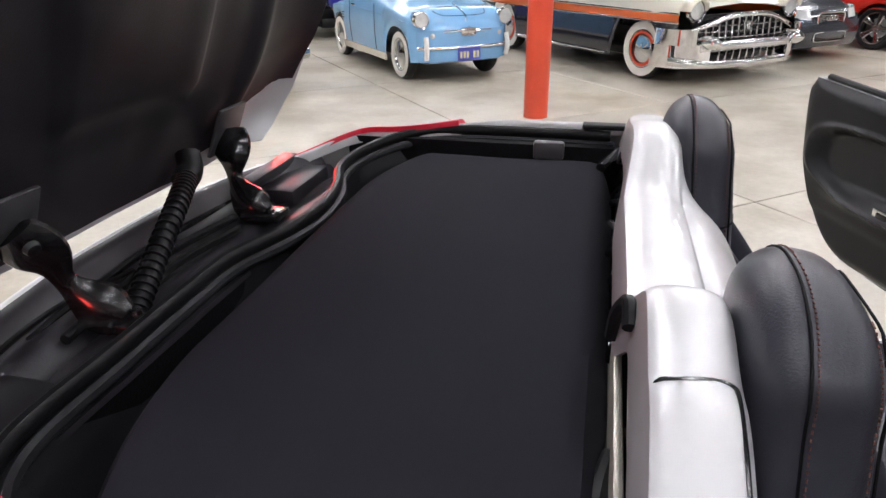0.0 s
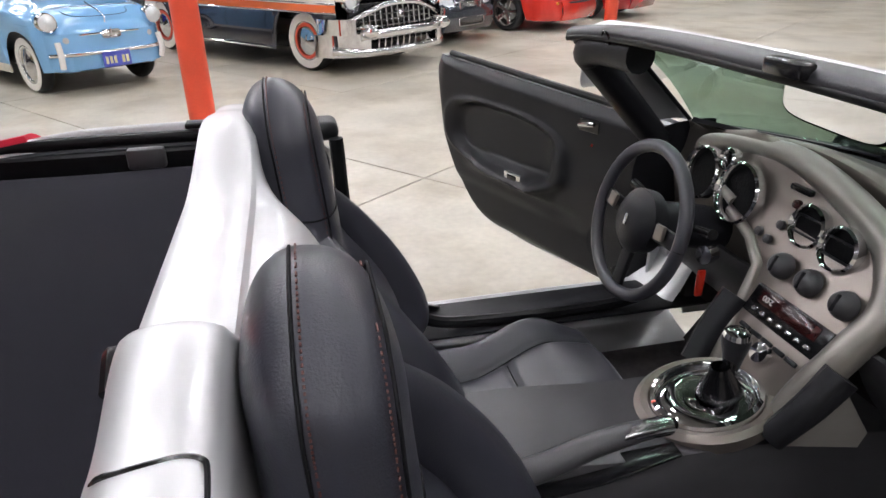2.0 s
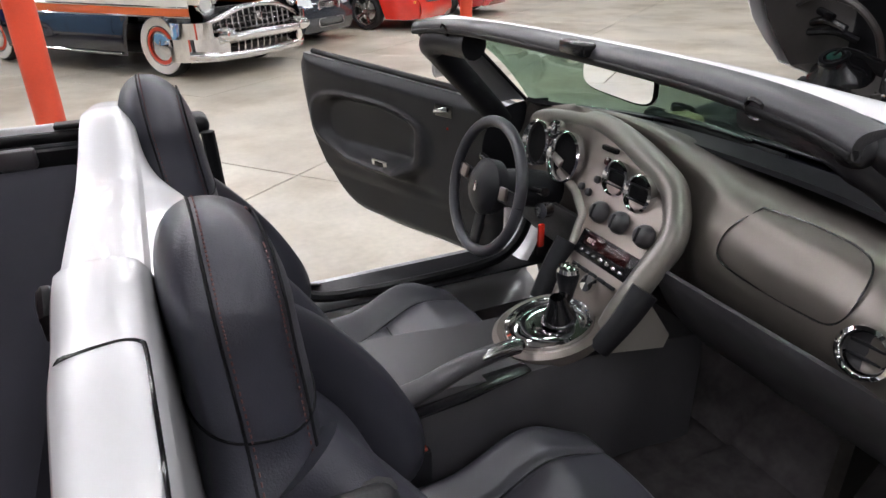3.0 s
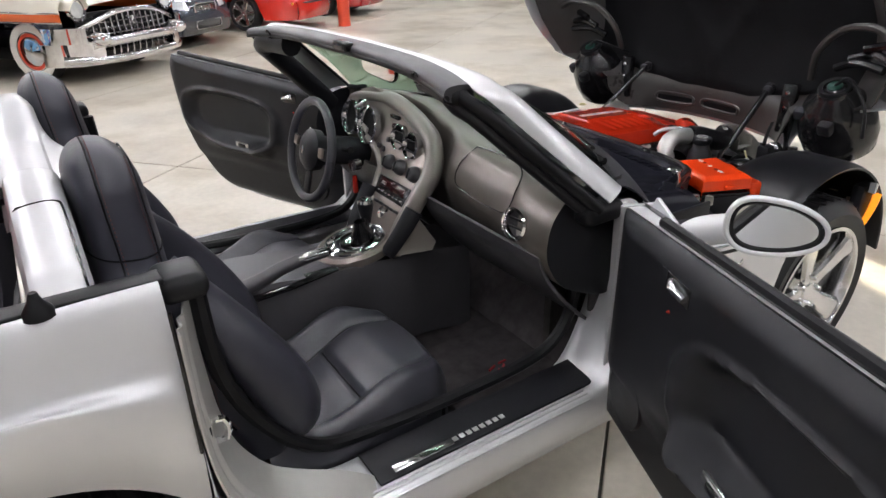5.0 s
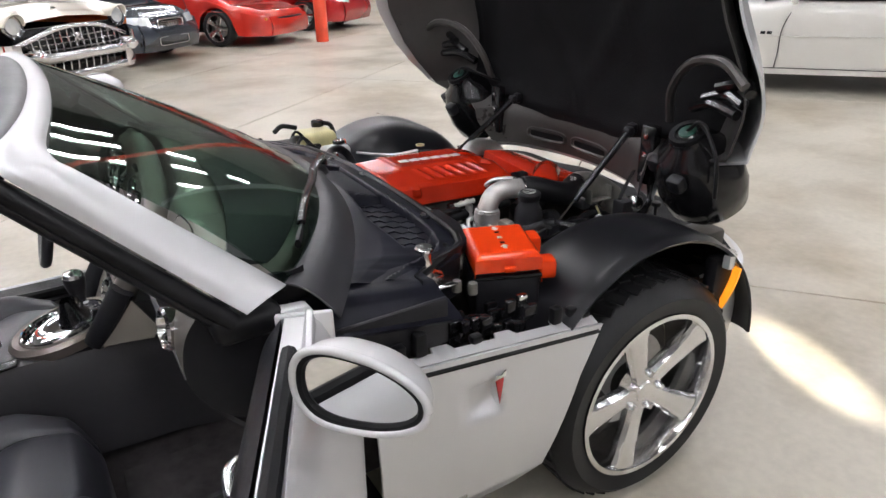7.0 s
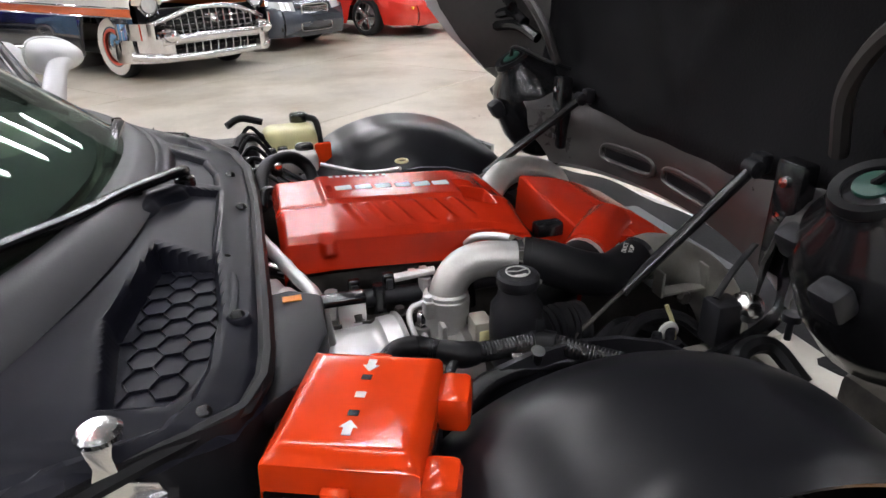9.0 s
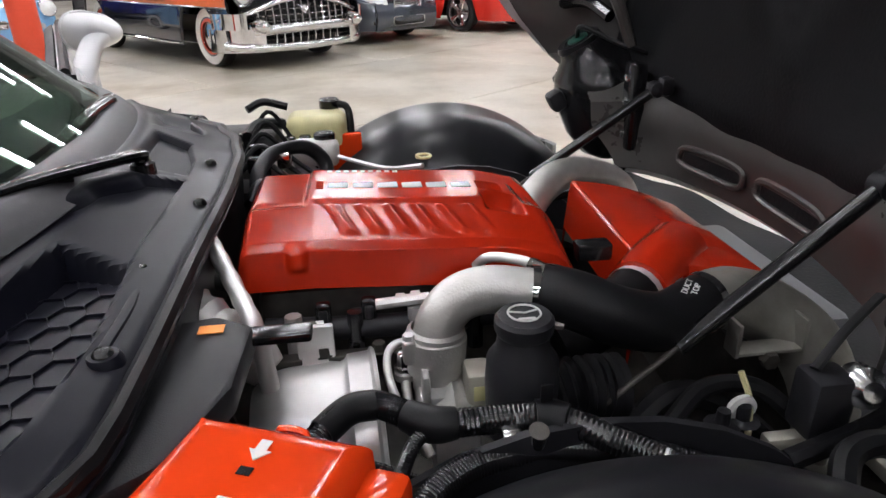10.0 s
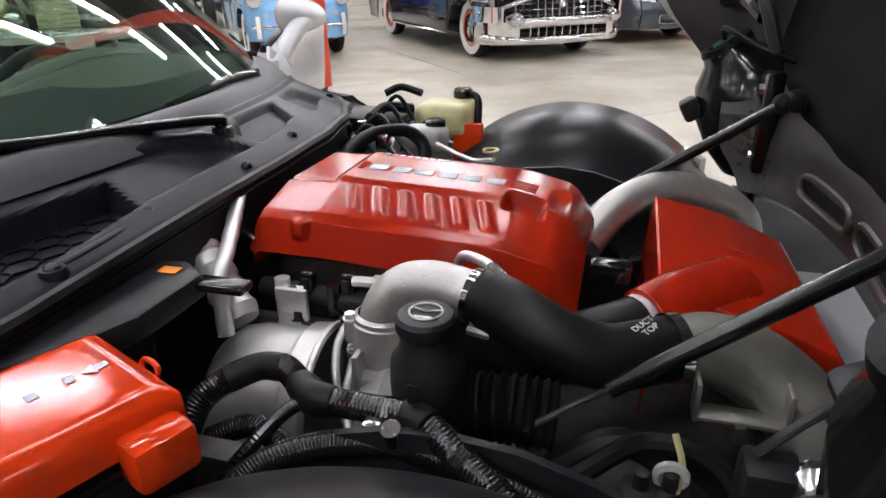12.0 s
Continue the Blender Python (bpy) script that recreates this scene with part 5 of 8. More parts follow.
        part("side_pocket", Geo().sheet(lambda u, w, c=corners: (c[0].lerp(c[1], w)).lerp(c[3].lerp(c[2], w), u), 8, 6, 0.008), BEZEL, roadster, "satin side panel of the console")
        part("kick_panel", Geo().box((0.32, 0.03, 0.45), (0.42, s * 0.70, 0.55), 0.01), CARPET, roadster)
        prof = spline([Vector((0.50, 0, 0.875)), Vector((0.30, 0, 0.925)), Vector((0.15, 0, 0.92)), Vector((0.075, 0, 0.86)), Vector((0.05, 0, 0.79)), Vector((0.06, 0, 0.72)), Vector((0.12, 0, 0.64)), Vector((0.24, 0, 0.58))], 6)
        part("end_cap", Geo().sheet(lambda u, w, s=s, prof=prof: (lerp(prof[round(8 + 34 * w)].x, 0.30, u), s * (0.731 + 0.010 * math.sin(math.pi * u)), prof[round(8 + 34 * w)].z), 8, 34), PLASTIC, roadster, "dark end of the dashboard")
    # steering wheel
    sm = turned(-0.130, 0.368, 0.800, (-1, 0, 0.25))
    wheel = part("steering_wheel", Geo().tube([(0.178 * math.cos(t), 0.178 * math.sin(t), 0) for t in [k * math.pi / 20 for k in range(41)]], 0.0155, 14, 1, caps=False, m=sm), LEATHER_SOFT, roadster, "three-spoke black leather steering wheel")
    part("airbag_pad", Geo().lathe([(0.0001, 0.030), (0.03, 0.028), (0.06, 0.020), (0.078, 0.004), (0.075, -0.03)], 28, sm), PLASTIC, wheel, "round airbag pad")
    for t in (0.05, math.pi - 0.05, -math.pi / 2):
        part("spoke", Geo().box((0.12, 0.040, 0.014), (0.12, 0, -0.006), 0.005, sm @ pose(0, 0, 0, 0, 0, math.degrees(t))), PLASTIC, wheel)
    for t in (0.12, math.pi - 0.12):
        part("switch_pad", Geo().box((0.032, 0.036, 0.012), (0.112, 0, 0.010), 0.005, sm @ pose(0, 0, 0, 0, 0, math.degrees(t))), GUNMETAL, wheel, "satin switch pad")
    part("emblem", Geo().box((0.010, 0.028, 0.004), (0, 0, 0.0305), 0.001, sm), CHROME, wheel)
    part("column", Geo().tube([(-0.11, 0.368, 0.79), (0.0, 0.368, 0.775), (0.09, 0.368, 0.75)], 0.055, 14, 2), PLASTIC, roadster, "steering column cowl")
    part("ignition_lock", Geo().lathe([(0.022, 0), (0.022, 0.03), (0.0001, 0.032)], 16, turned(0.01, 0.265, 0.745, (-1, -0.3, 0.1))), ALLOY, roadster)
    for y0, y1 in ((0.30, 0.20), (0.43, 0.55)):
        part("stalk", Geo().tube([(-0.03, y0, 0.80), (-0.045, y1, 0.825)], lambda t: 0.008 + 0.004 * t, 10, 3), PLASTIC_GLOSS, roadster, "black column stalk")
    part("key_fob", Geo().box((0.02, 0.012, 0.07), (-0.01, 0.262, 0.672), 0.005), CAR_RED, roadster, "red key tag")


dash()


def door(side, hx, hy, ang, grip, switch, mirror):
    """An open door; local x from hinge to latch edge, y into the cabin side, z up."""
    d = Vector((-math.cos(radians(ang)), side * math.sin(radians(ang)), 0))
    n = Vector((d.y, -d.x, 0)) * side * 1.0
    # the inner side looks back to the cabin
    n = Vector((-d.y * side, d.x * side, 0)) * 1.0
    if n.x > 0:
        n = -n
    M = Matrix((d, n, (0, 0, 1))).transposed().to_4x4()
    M.translation = (hx, hy, 0)
    L = 1.23

    def top(s):
        return lerp(0.885, 0.955, s / L)

    def bottom(s):
        return 0.27 + 0.45 * max(0, (s - 0.80) / 0.42) ** 2.4 + 0.02 * max(0, 0.2 - s)

    def oval(s, z):
        """1 at the rim of the arm bowl, less inside it."""
        zc = 0.668 + 0.03 * (s - 0.75)
        return (abs((s - 0.765) / 0.365) ** 2.8 + abs((z - zc) / (0.135 if z > zc else 0.125)) ** 2.8) ** (1 / 2.8)

    def f(u, w):
        s = lerp(0.0, L + 0.03 * math.sin(math.pi * w), u) if u > 0.5 else lerp(0.0, L, u)
        z = lerp(top(s), bottom(s), w)
        r = oval(s, z)
        bowl = -0.035 * (1 - curve(r, (0.80, 0), (0.97, 1)))
        rim = 0.012 * math.exp(-((r - 1.04) / 0.06) ** 2)
        pull = 0.030 * math.exp(-((s - 0.43 - 0.12 * max(0, (0.60 - z)) / 0.1) / 0.055) ** 2) * curve(z, (0.50, 0), (0.56, 1), (0.66, 1), (0.76, 0))
        arm = 0.050 * curve(s, (0.42, 0), (0.52, 1), (0.80, 0.8), (1.05, 0.0)) * curve(z, (0.49, 0), (0.535, 1), (0.56, 1), (0.60, 0))
        pad = 0.010 * curve(z, (0.42, 0), (0.47, 1)) - 0.012 * math.exp(-((s - 0.40) / 0.10) ** 2 - ((z - 0.475) / 0.03) ** 2)
        edge = -0.035 * max(0, 1 - 14 * min(u, 1 - u, w, 1 - w)) ** 2
        return M @ Vector((s, 0.035 + pad + bowl + rim + pull + arm + edge, z))
    dr = part("door_trim", Geo().sheet(f, 110, 84), PLASTIC, roadster, "open door with black grained trim")

    def skin(u, w):
        s = lerp(-0.01, L + 0.02, u)
        z = lerp(top(s) + 0.012, bottom(s) - 0.02, w)
        return M @ Vector((s, -0.034 - 0.075 * math.sin(math.pi * min(1, w * 1.15)) ** 0.6 - 0.02 * w, z))
    part("door_skin", Geo().sheet(skin, 40, 24), SILVER, dr, "silver outer door skin")

    def rimf(u, w):
        k = u * 4
        c = [(0, 1), (1, 1), (1, 0), (0, 0), (0, 1)]
        i = min(3, int(k))
        a, b = lerp(c[i][0], c[i + 1][0], k - i), lerp(c[i][1], c[i + 1][1], k - i)
        s = lerp(0.0, L, a)
        z = lerp(bottom(s), top(s), b)
        return M @ Vector((s + (0.01 if a > 0.99 else 0), lerp(0.004, -0.036 if b > 0.97 else -0.075, w), z))
    part("door_edge", Geo().sheet(rimf, 120, 3), SILVER, dr, "silver door edge")
    part("door_end", Geo().box((0.014, 0.105, 0.60), (-0.006, -0.030, 0.590), 0.005, M), SILVER, dr, "silver hinge end of the door")
    part("belt_seal", Geo().tube([M @ Vector((s, -0.015, top(s) + 0.008)) for s in (0.14, 0.4, 0.8, 1.19)], 0.014, 8, 4), RUBBER, dr, "black rubber strip along the door's top")
    part("edge_seal", Geo().tube([M @ Vector((s, -0.01, z)) for s, z in ((1.20, 0.94), (1.21, 0.78), (1.15, 0.55), (1.02, 0.39), (0.8, 0.28), (0.3, 0.275), (0.02, 0.30))], 0.011, 8, 5), RUBBER, dr)
    part("door_handle", Geo().box((0.095, 0.010, 0.048), (grip - 0.015, 0.043, 0.835), 0.005, M), PLASTIC_GLOSS, dr, "recess of the inner door handle")
    part("handle_lever", Geo().tube([M @ Vector(p) for p in ((grip - 0.035, 0.048, 0.843), (grip - 0.015, 0.060, 0.841), (grip + 0.022, 0.052, 0.831))], 0.010, 10, 4), CHROME, dr, "bright chrome inner door handle")
    part("lock_button", Geo().lathe([(0.005, 0), (0.0001, 0.008)], 8, M @ turned(grip - 0.035, 0.045, 0.770, (0, 1, 0))), CAR_RED, dr)
    part("switch_plate", Geo().box((0.10, 0.012, 0.040), (switch, 0.080, 0.560), 0.006, M @ pose(0, 0, 0, 0, 0, 0)), ALLOY, dr, "bright window switch plate")
    part("window_switch", Geo().box((0.055, 0.014, 0.022), (switch, 0.083, 0.560), 0.005, M), PLASTIC_GLOSS, dr)
    part("speaker", Geo().lathe([(0.085, 0.0), (0.082, 0.010), (0.07, 0.008), (0.0001, 0.010)], 28, M @ turned(0.17, 0.035, 0.43, (0, 1, 0))), PLASTIC, dr, "round speaker grille")
    # mirror
    shell = M @ Matrix.Translation(mirror)
    mm = Matrix.Translation(shell.translation) @ Vector((-0.75, side * 0.66, 0.06)).to_track_quat("Z", "Y").to_matrix().to_4x4()

    def outline(t, k):
        """A rounded mirror that narrows to its outer end."""
        c, n = math.cos(t), math.sin(t)
        wide, high = 0.094 * k, 0.056 * k
        lean = 1 + 0.24 * c * side
        return (wide * math.copysign(abs(c) ** 0.85, c), high * lean * math.copysign(abs(n) ** 0.85, n) + 0.006 * c * side)

    def cup(u, w):
        r = math.cos(w * math.pi / 2) ** 0.8
        p = outline(2 * math.pi * u, r)
        return (p[0], p[1], -0.085 * math.sin(w * math.pi / 2))
    sh = part("mirror_shell", Geo().sheet(cup, 40, 12, m=mm), SILVER, dr, "silver door mirror")
    ring = [2 * math.pi * k / 40 for k in range(41)]
    part("mirror_lip", Geo().tube([mm @ Vector((*outline(t, 0.98), 0.0)) for t in ring], 0.0062, 10, 1, caps=False), SILVER, sh)
    part("glass_rim", Geo().tube([mm @ Vector((*outline(t, 0.90), -0.004)) for t in ring], 0.0075, 8, 1, caps=False), RUBBER, sh)
    part("mirror_glass", Geo().plate([outline(t, 0.86) for t in ring[:-1]], 0.002, mm @ pose(0, 0, -0.006)), MIRROR, sh, "mirror glass")
    ms, mn, mz = mirror
    arm = [M @ Vector(p) for p in ((ms - 0.20, -0.050, 0.845), (ms - 0.17, -0.070, 0.895), (ms - 0.09, mn + 0.005, mz - 0.035), (ms - 0.03, mn - 0.045, mz - 0.006))]
    part("mirror_arm", Geo().tube(arm, lambda t: 0.038 - 0.010 * t, 16, 6), SILVER, sh, "silver mirror arm")
    part("mirror_sail", Geo().plate([(0.01, 0.865), (0.10, 0.865), (0.19, 0.885), (0.045, 0.925)], 0.012, M @ Matrix(((1, 0, 0, 0), (0, 0, -1, -0.040), (0, 1, 0, 0), (0, 0, 0, 1))), 0.004), SILVER, dr, "silver three-cornered sail at the door's front")
    return M


door(-1, 0.225, -0.835, 67, 0.345, 0.615, (0.365, -0.124, 0.973))
door(1, 0.215, 0.835, 69, 0.30, 0.635, (0.45, -0.108, 0.983))


def buckle(x, y, z):
    bk = part("belt_buckle", Geo().box((0.034, 0.024, 0.085), (0, 0, 0), 0.006, pose(x, y, z, 10, -14, 20)), PLASTIC, roadster, "black seat belt buckle")
    part("release_button", Geo().box((0.026, 0.016, 0.018), (0, 0, 0.038), 0.004, pose(x, y, z, 10, -14, 20)), CAR_RED, bk, "red release button")


buckle(-0.555, -0.155, 0.43)


# ---- engine bay ----
SCUTTLE = material("grained_scuttle_plastic", (0.0075, 0.0078, 0.0125), 0.33, 0, 0.15, 5, bump=0.04, bump_scale=600, spec=0.10)


def cowl():
    """The black scuttle panel between windscreen and engine, with a hexagon grille on the passenger's side."""
    pocket = [Vector(p) for p in ((0.606, -0.225, 0), (0.704, -0.262, 0), (0.713, -0.43, 0), (0.700, -0.555, 0), (0.655, -0.610, 0), (0.585, -0.610, 0), (0.570, -0.45, 0))]
    facet = [Vector(p) for p in ((0.585, 0.300, 0), (0.668, 0.245, 0), (0.694, 0.150, 0), (0.700, 0.055, 0), (0.650, 0.050, 0), (0.600, 0.120, 0))]

    def inside(pts, x, y):
        best = 1.0
        for p, q in zip(pts, pts[1:] + pts[:1]):
            e = q - p
            best = min(best, -(e.x * (y - p.y) - e.y * (x - p.x)) / e.length)
        return best

    def front(y):
        return curve(y, (-0.72, 0.55), (-0.681, 0.614), (-0.663, 0.663), (-0.645, 0.722), (-0.60, 0.752), (-0.55, 0.763), (-0.40, 0.766), (0.0, 0.766), (0.20, 0.757), (0.351, 0.732), (0.50, 0.680), (0.632, 0.600), (0.72, 0.50))

    def back(y):
        return 0.50 - 0.22 * (abs(y) / 0.79) ** 2.2

    def ridge(y):
        return curve(y, (-0.70, 0.36), (-0.45, 0.465), (-0.25, 0.535), (-0.086, 0.592), (0.0, 0.634), (0.04, 0.70))

    def f(u, w):
        y = lerp(-0.72, 0.72, u)
        x = lerp(back(y) - 0.02, front(y), w)
        z = straight(w, (0, 0.885), (0.25, 0.892), (0.45, 0.883), (0.85, 0.848), (0.93, 0.840), (1.0, 0.822)) - 0.03 * (abs(y) / 0.8) ** 2.5
        band = soft_step((x - front(y) + 0.074) / 0.010)
        if y < 0.06:
            # smooth bowl behind the flat front band, ending at a curved ridge
            bowl = soft_step((x - ridge(y)) / 0.012) * (1 - band) * soft_step((0.05 - y) / 0.03)
            z -= 0.013 * bowl
            z += 0.006 * math.exp(-((x - ridge(y) + 0.012) / 0.014) ** 2) * soft_step((0.04 - y) / 0.05)
        z -= 0.014 * soft_step(inside(facet, x, y) / 0.012)
        # second pressed facet towards the far corner, with a ridge before it
        far = soft_step((y - 0.335) / 0.02) * soft_step((0.50 - y) / 0.05) * (1 - band) * soft_step((x - back(y) - 0.10) / 0.03)
        z -= 0.012 * far * (0.4 + 1.2 * max(0, y - 0.33) / 0.17)
        # two upright folds near the glass
        for k in (0.045, 0.085):
            z += 0.007 * math.exp(-((x - back(y) - k) / 0.008) ** 2) * soft_step((y + 0.1) / 0.2)
        deep = soft_step(inside(pocket, x, y) / 0.010)
        z = lerp(z, 0.822, deep)
        return (x, y, z)
    pan = part("scuttle_panel", Geo().sheet(f, 280, 110, 0.005), SCUTTLE, roadster, "dark grey moulded scuttle panel under the windscreen", sharp=30)
    # hexagon fins standing on the pocket's floor
    g = Geo()
    sx, sy = 0.0205, 0.0255
    seen = set()
    for i in range(-8, 9):
        for j in range(-10, 11):
            cx = 0.65 + 1.5 * sx * i
            cy = -0.43 + math.sqrt(3) * sy * (j + 0.5 * (i % 2))
            ring = [Vector((cx + sx * math.cos(k * math.pi / 3), cy + sy * math.sin(k * math.pi / 3), 0)) for k in range(6)]
            for p, q in zip(ring, ring[1:] + ring[:1]):
                mid = (p + q) / 2
                key = (round(mid.x, 3), round(mid.y, 3))
                if key in seen or min(inside(pocket, *p[:2]), inside(pocket, *q[:2])) < 0.004:
                    continue
                seen.add(key)
                e = (q - p).normalized()
                side = Vector((-e.y, e.x, 0)) * 0.0011
                lo, hi = Vector((0, 0, 0.822)), Vector((0, 0, 0.8305))
                g.add([p - side + lo, p + side + lo, q + side + lo, q - side + lo, p - side * 0.6 + hi, p + side * 0.6 + hi, q + side * 0.6 + hi, q - side * 0.6 + hi], [(4, 5, 6, 7), (0, 1, 5, 4), (1, 2, 6, 5), (2, 3, 7, 6), (3, 0, 4, 7)])
    part("hexagon_grille", g, SCUTTLE, pan, "black hexagon mesh")
    # the strip with two lugs between grille and band
    part("grille_strip", Geo().tube([(0.716, -0.285, 0.846), (0.724, -0.36, 0.846), (0.722, -0.45, 0.843)], 0.006, 8, 4, flat=0.5), SCUTTLE, pan)
    for x, y in ((0.712, -0.272), (0.728, -0.455)):
        part("strip_lug", Geo().lathe([(0.0001, 0.006), (0.014, 0.005), (0.017, 0.0), (0.018, -0.008)], 16, pose(x, y, 0.842)), SCUTTLE, pan)
    part("front_lip", Geo().tube([(front(y) - 0.004, y, 0.838 - 0.03 * (abs(y) / 0.8) ** 2.5) for y in [lerp(-0.72, 0.72, k / 30) for k in range(31)]], 0.011, 8, 1), RUBBER, pan, "rubber lip")
    part("drop_edge", Geo().sheet(lambda u, w: (front(lerp(-0.76, 0.76, u)) - 0.01 * w, lerp(-0.76, 0.76, u), lerp(0.832, 0.70, w)), 40, 3), PLASTIC, pan)
    for x, y, z in ((0.716, 0.144, 0.855), (0.712, -0.272, 0.848), (0.728, -0.455, 0.848), (0.736, -0.054, 0.852), (0.69, -0.625, 0.832), (0.60, 0.56, 0.846)):
        part("trim_clip", Geo().lathe([(0.0001, 0.006), (0.006, 0.005), (0.010, 0.001), (0.011, -0.004)], 12, pose(x, y, z)), PLASTIC_GLOSS, pan)
    # corner panel beside the fuse box
    for s in (-1, 1):
        part("corner_panel", Geo().sheet(lambda u, w, s=s: (lerp(0.26, lerp(0.56, 0.60, w), u), s * lerp(0.64, 0.835, w), lerp(0.862, 0.825, u) - (0.05 + 0.02 * u) * w * w + 0.008 * math.exp(-((w - 0.55) / 0.08) ** 2)), 20, 20, 0.01), SCUTTLE, pan, "dark plastic corner cover")
    part("corner_side", Geo().box((0.30, 0.012, 0.11), (0.42, -0.825, 0.765), 0.004), PLASTIC, pan)
    # wipers
    for line, nut in (([(0.639, 0.034, 0.905), (0.625, -0.01, 0.912), (0.555, -0.125, 0.920), (0.510, -0.235, 0.927), (0.42, -0.42, 0.945), (0.36, -0.56, 0.945)], (0.639, 0.032, 0.880)),
                      ([(0.470, 0.434, 0.915), (0.480, 0.40, 0.925), (0.490, 0.28, 0.928), (0.500, 0.17, 0.925), (0.508, 0.065, 0.918)], (0.470, 0.434, 0.90))):
        w = part("wiper_arm", Geo().tube(line, lambda t: 0.0145 - 0.004 * t, 10, 6, flat=0.7), PLASTIC_GLOSS, roadster, "black windscreen wiper arm")
        part("pivot_nut", Geo().lathe([(0.0001, 0.032), (0.011, 0.030), (0.013, 0.016), (0.019, 0.012), (0.020, -0.02)], 14, pose(*nut)), PLASTIC_GLOSS, w)
        e = [Vector(p) + Vector((0.0, 0, -0.012)) for p in line[2:]]
        d = (e[-1] - e[0]).normalized()
        part("wiper_blade", Geo().tube([e[0] - d * 0.05, e[0], e[-1], e[-1] + d * 0.10], 0.007, 6, 4, flat=1.6), RUBBER, w, "wiper blade")


cowl()


COVER = [(0, 0.20, 0.77), (0.10, 0.168, 0.822), (0.20, 0.14, 0.832), (0.36, -0.02, 0.835), (0.40, -0.035, 0.830), (0.72, -0.128, 0.809), (0.78, -0.145, 0.800), (1, -0.162, 0.748)]


def engine():
    # red cover: a plateau with letters, a ribbed slope, a near side
    def f(u, w):
        x = lerp(0.795, 1.305, u)
        yy = straight(w, *[(k, a) for k, a, b in COVER])
        z = straight(w, *[(k, b) for k, a, b in COVER])
        fall = 0.060 * max(0, (u - 0.90) / 0.10) ** 2 + 0.014 * max(0, (x - 0.9) / 0.25) + 0.016 * curve(x, (1.17, 0), (1.28, 1))
        back = 0.02 * max(0, (0.03 - u) / 0.03) ** 2
        rib = 0
        slant = x + 0.35 * yy
        if 0.40 < w < 0.70 and 0.895 < slant < 1.150:
            rib = 0.0055 * math.exp(-((((slant - 0.895) / 0.0425) % 1 - 0.5) / 0.20) ** 2) * soft_step((w - 0.40) / 0.04) * soft_step((0.70 - w) / 0.05)
        dent = -0.024 * math.exp(-((x - 1.205) / 0.030) ** 8 - ((yy + 0.02) / 0.030) ** 8) - 0.008 * math.exp(-((x - 1.255) / 0.016) ** 4 - ((yy - 0.03) / 0.05) ** 4)
        boss = 0.014 * math.exp(-((x - 0.879) / 0.013) ** 4 - ((w - 0.82) / 0.07) ** 4)
        # a step where the lettered panel ends towards the bulkhead
        z -= 0.006 * soft_step((0.895 - x) / 0.012) * soft_step((yy + 0.045) / 0.02)
        return (x, yy - boss, z - fall - back + rib + dent)
    cov = part("engine_cover", Geo().sheet(f, 220, 170), RED_WRINKLE, roadster, "red crackle-painted engine cover with ribs and silver lettering")

    def top(x, y, up=0.0):
        w = curve(-y, *[(-a, k) for k, a, b in COVER])
        for k in range(30):
            w = min(1, max(0, w + 0.6 * (f((x - 0.795) / 0.51, w)[1] - y)))
        return Vector((x, y, f((x - 0.795) / 0.51, w)[2] + up))

    def end(x, k):
        return [Vector((x, y, z - k)) for _, y, z in COVER] + [Vector((x, 0.03, 0.705))]
    part("cover_end", Geo().add(end(0.797, 0.024), [tuple(range(9))]), RED_WRINKLE, cov)
    part("cover_end", Geo().add(end(1.304, 0.098), [tuple(range(9))]), RED_WRINKLE, cov)
    # the brand lettering is left as plain silver blocks
    for k in range(6):
        x = 0.937 + 0.0415 * k
        part("silver_mark", Geo().box((0.034, 0.026, 0.003), top(x, 0.045), 0.0012, None), PRINT, cov, "plain silver blocks in place of the lettering")
    for k in range(9):
        x = 0.922 + 0.0145 * k
        part("small_mark", Geo().box((0.009, 0.010, 0.002), top(x, 0.128), 0.0008), PRINT, cov)
    for x0, x1 in ((0.902, 0.914), (1.172, 1.215)):
        for k in range(5):
            y = 0.028 + 0.009 * k
            part("speed_line", Geo().tube([top(x0, y), top((x0 + x1) / 2, y), top(x1, y)], 0.0016, 6, 2), RED_WRINKLE, cov)
    part("cover_filler_ring", Geo().tube([(1.10 + 0.014 * math.cos(t), 0.215 + 0.014 * math.sin(t), 0.825) for t in [k * math.pi / 8 for k in range(17)]], 0.003, 6, 1), YELLOWED, cov)
    part("cover_hose", Geo().tube([(1.135, -0.162, 0.765), (1.145, -0.178, 0.783), (1.162, -0.194, 0.791), (1.19, -0.222, 0.796), (1.205, -0.245, 0.793)], 0.0075, 10, 6), STEEL, cov, "braided line")
    part("hose_end", Geo().tube([(1.196, -0.232, 0.796), (1.215, -0.252, 0.792)], 0.010, 6, 1), ALLOY, cov)
    # cylinder head and manifold under the cover
    g = Geo().box((0.46, 0.30, 0.26), (1.04, 0.02, 0.60), 0.02)
    blk = part("engine_block", g, DIRTY, roadster, "grimy dark engine block")
    part("fuel_rail", Geo().tube([(0.83, -0.195, 0.705), (1.0, -0.20, 0.70), (1.2, -0.20, 0.705)], 0.017, 10, 4), PLASTIC, blk, "black fuel rail")
    for k in range(4):
        part("injector", Geo().tube([(0.87 + 0.085 * k, -0.205, 0.73), (0.87 + 0.085 * k, -0.21, 0.66)], 0.012, 8, 1), PLASTIC_GLOSS if k % 2 else STEEL, blk)
    part("fitting", Geo().tube([(0.985, -0.20, 0.735), (1.06, -0.205, 0.742)], 0.008, 8, 1), STEEL, blk)
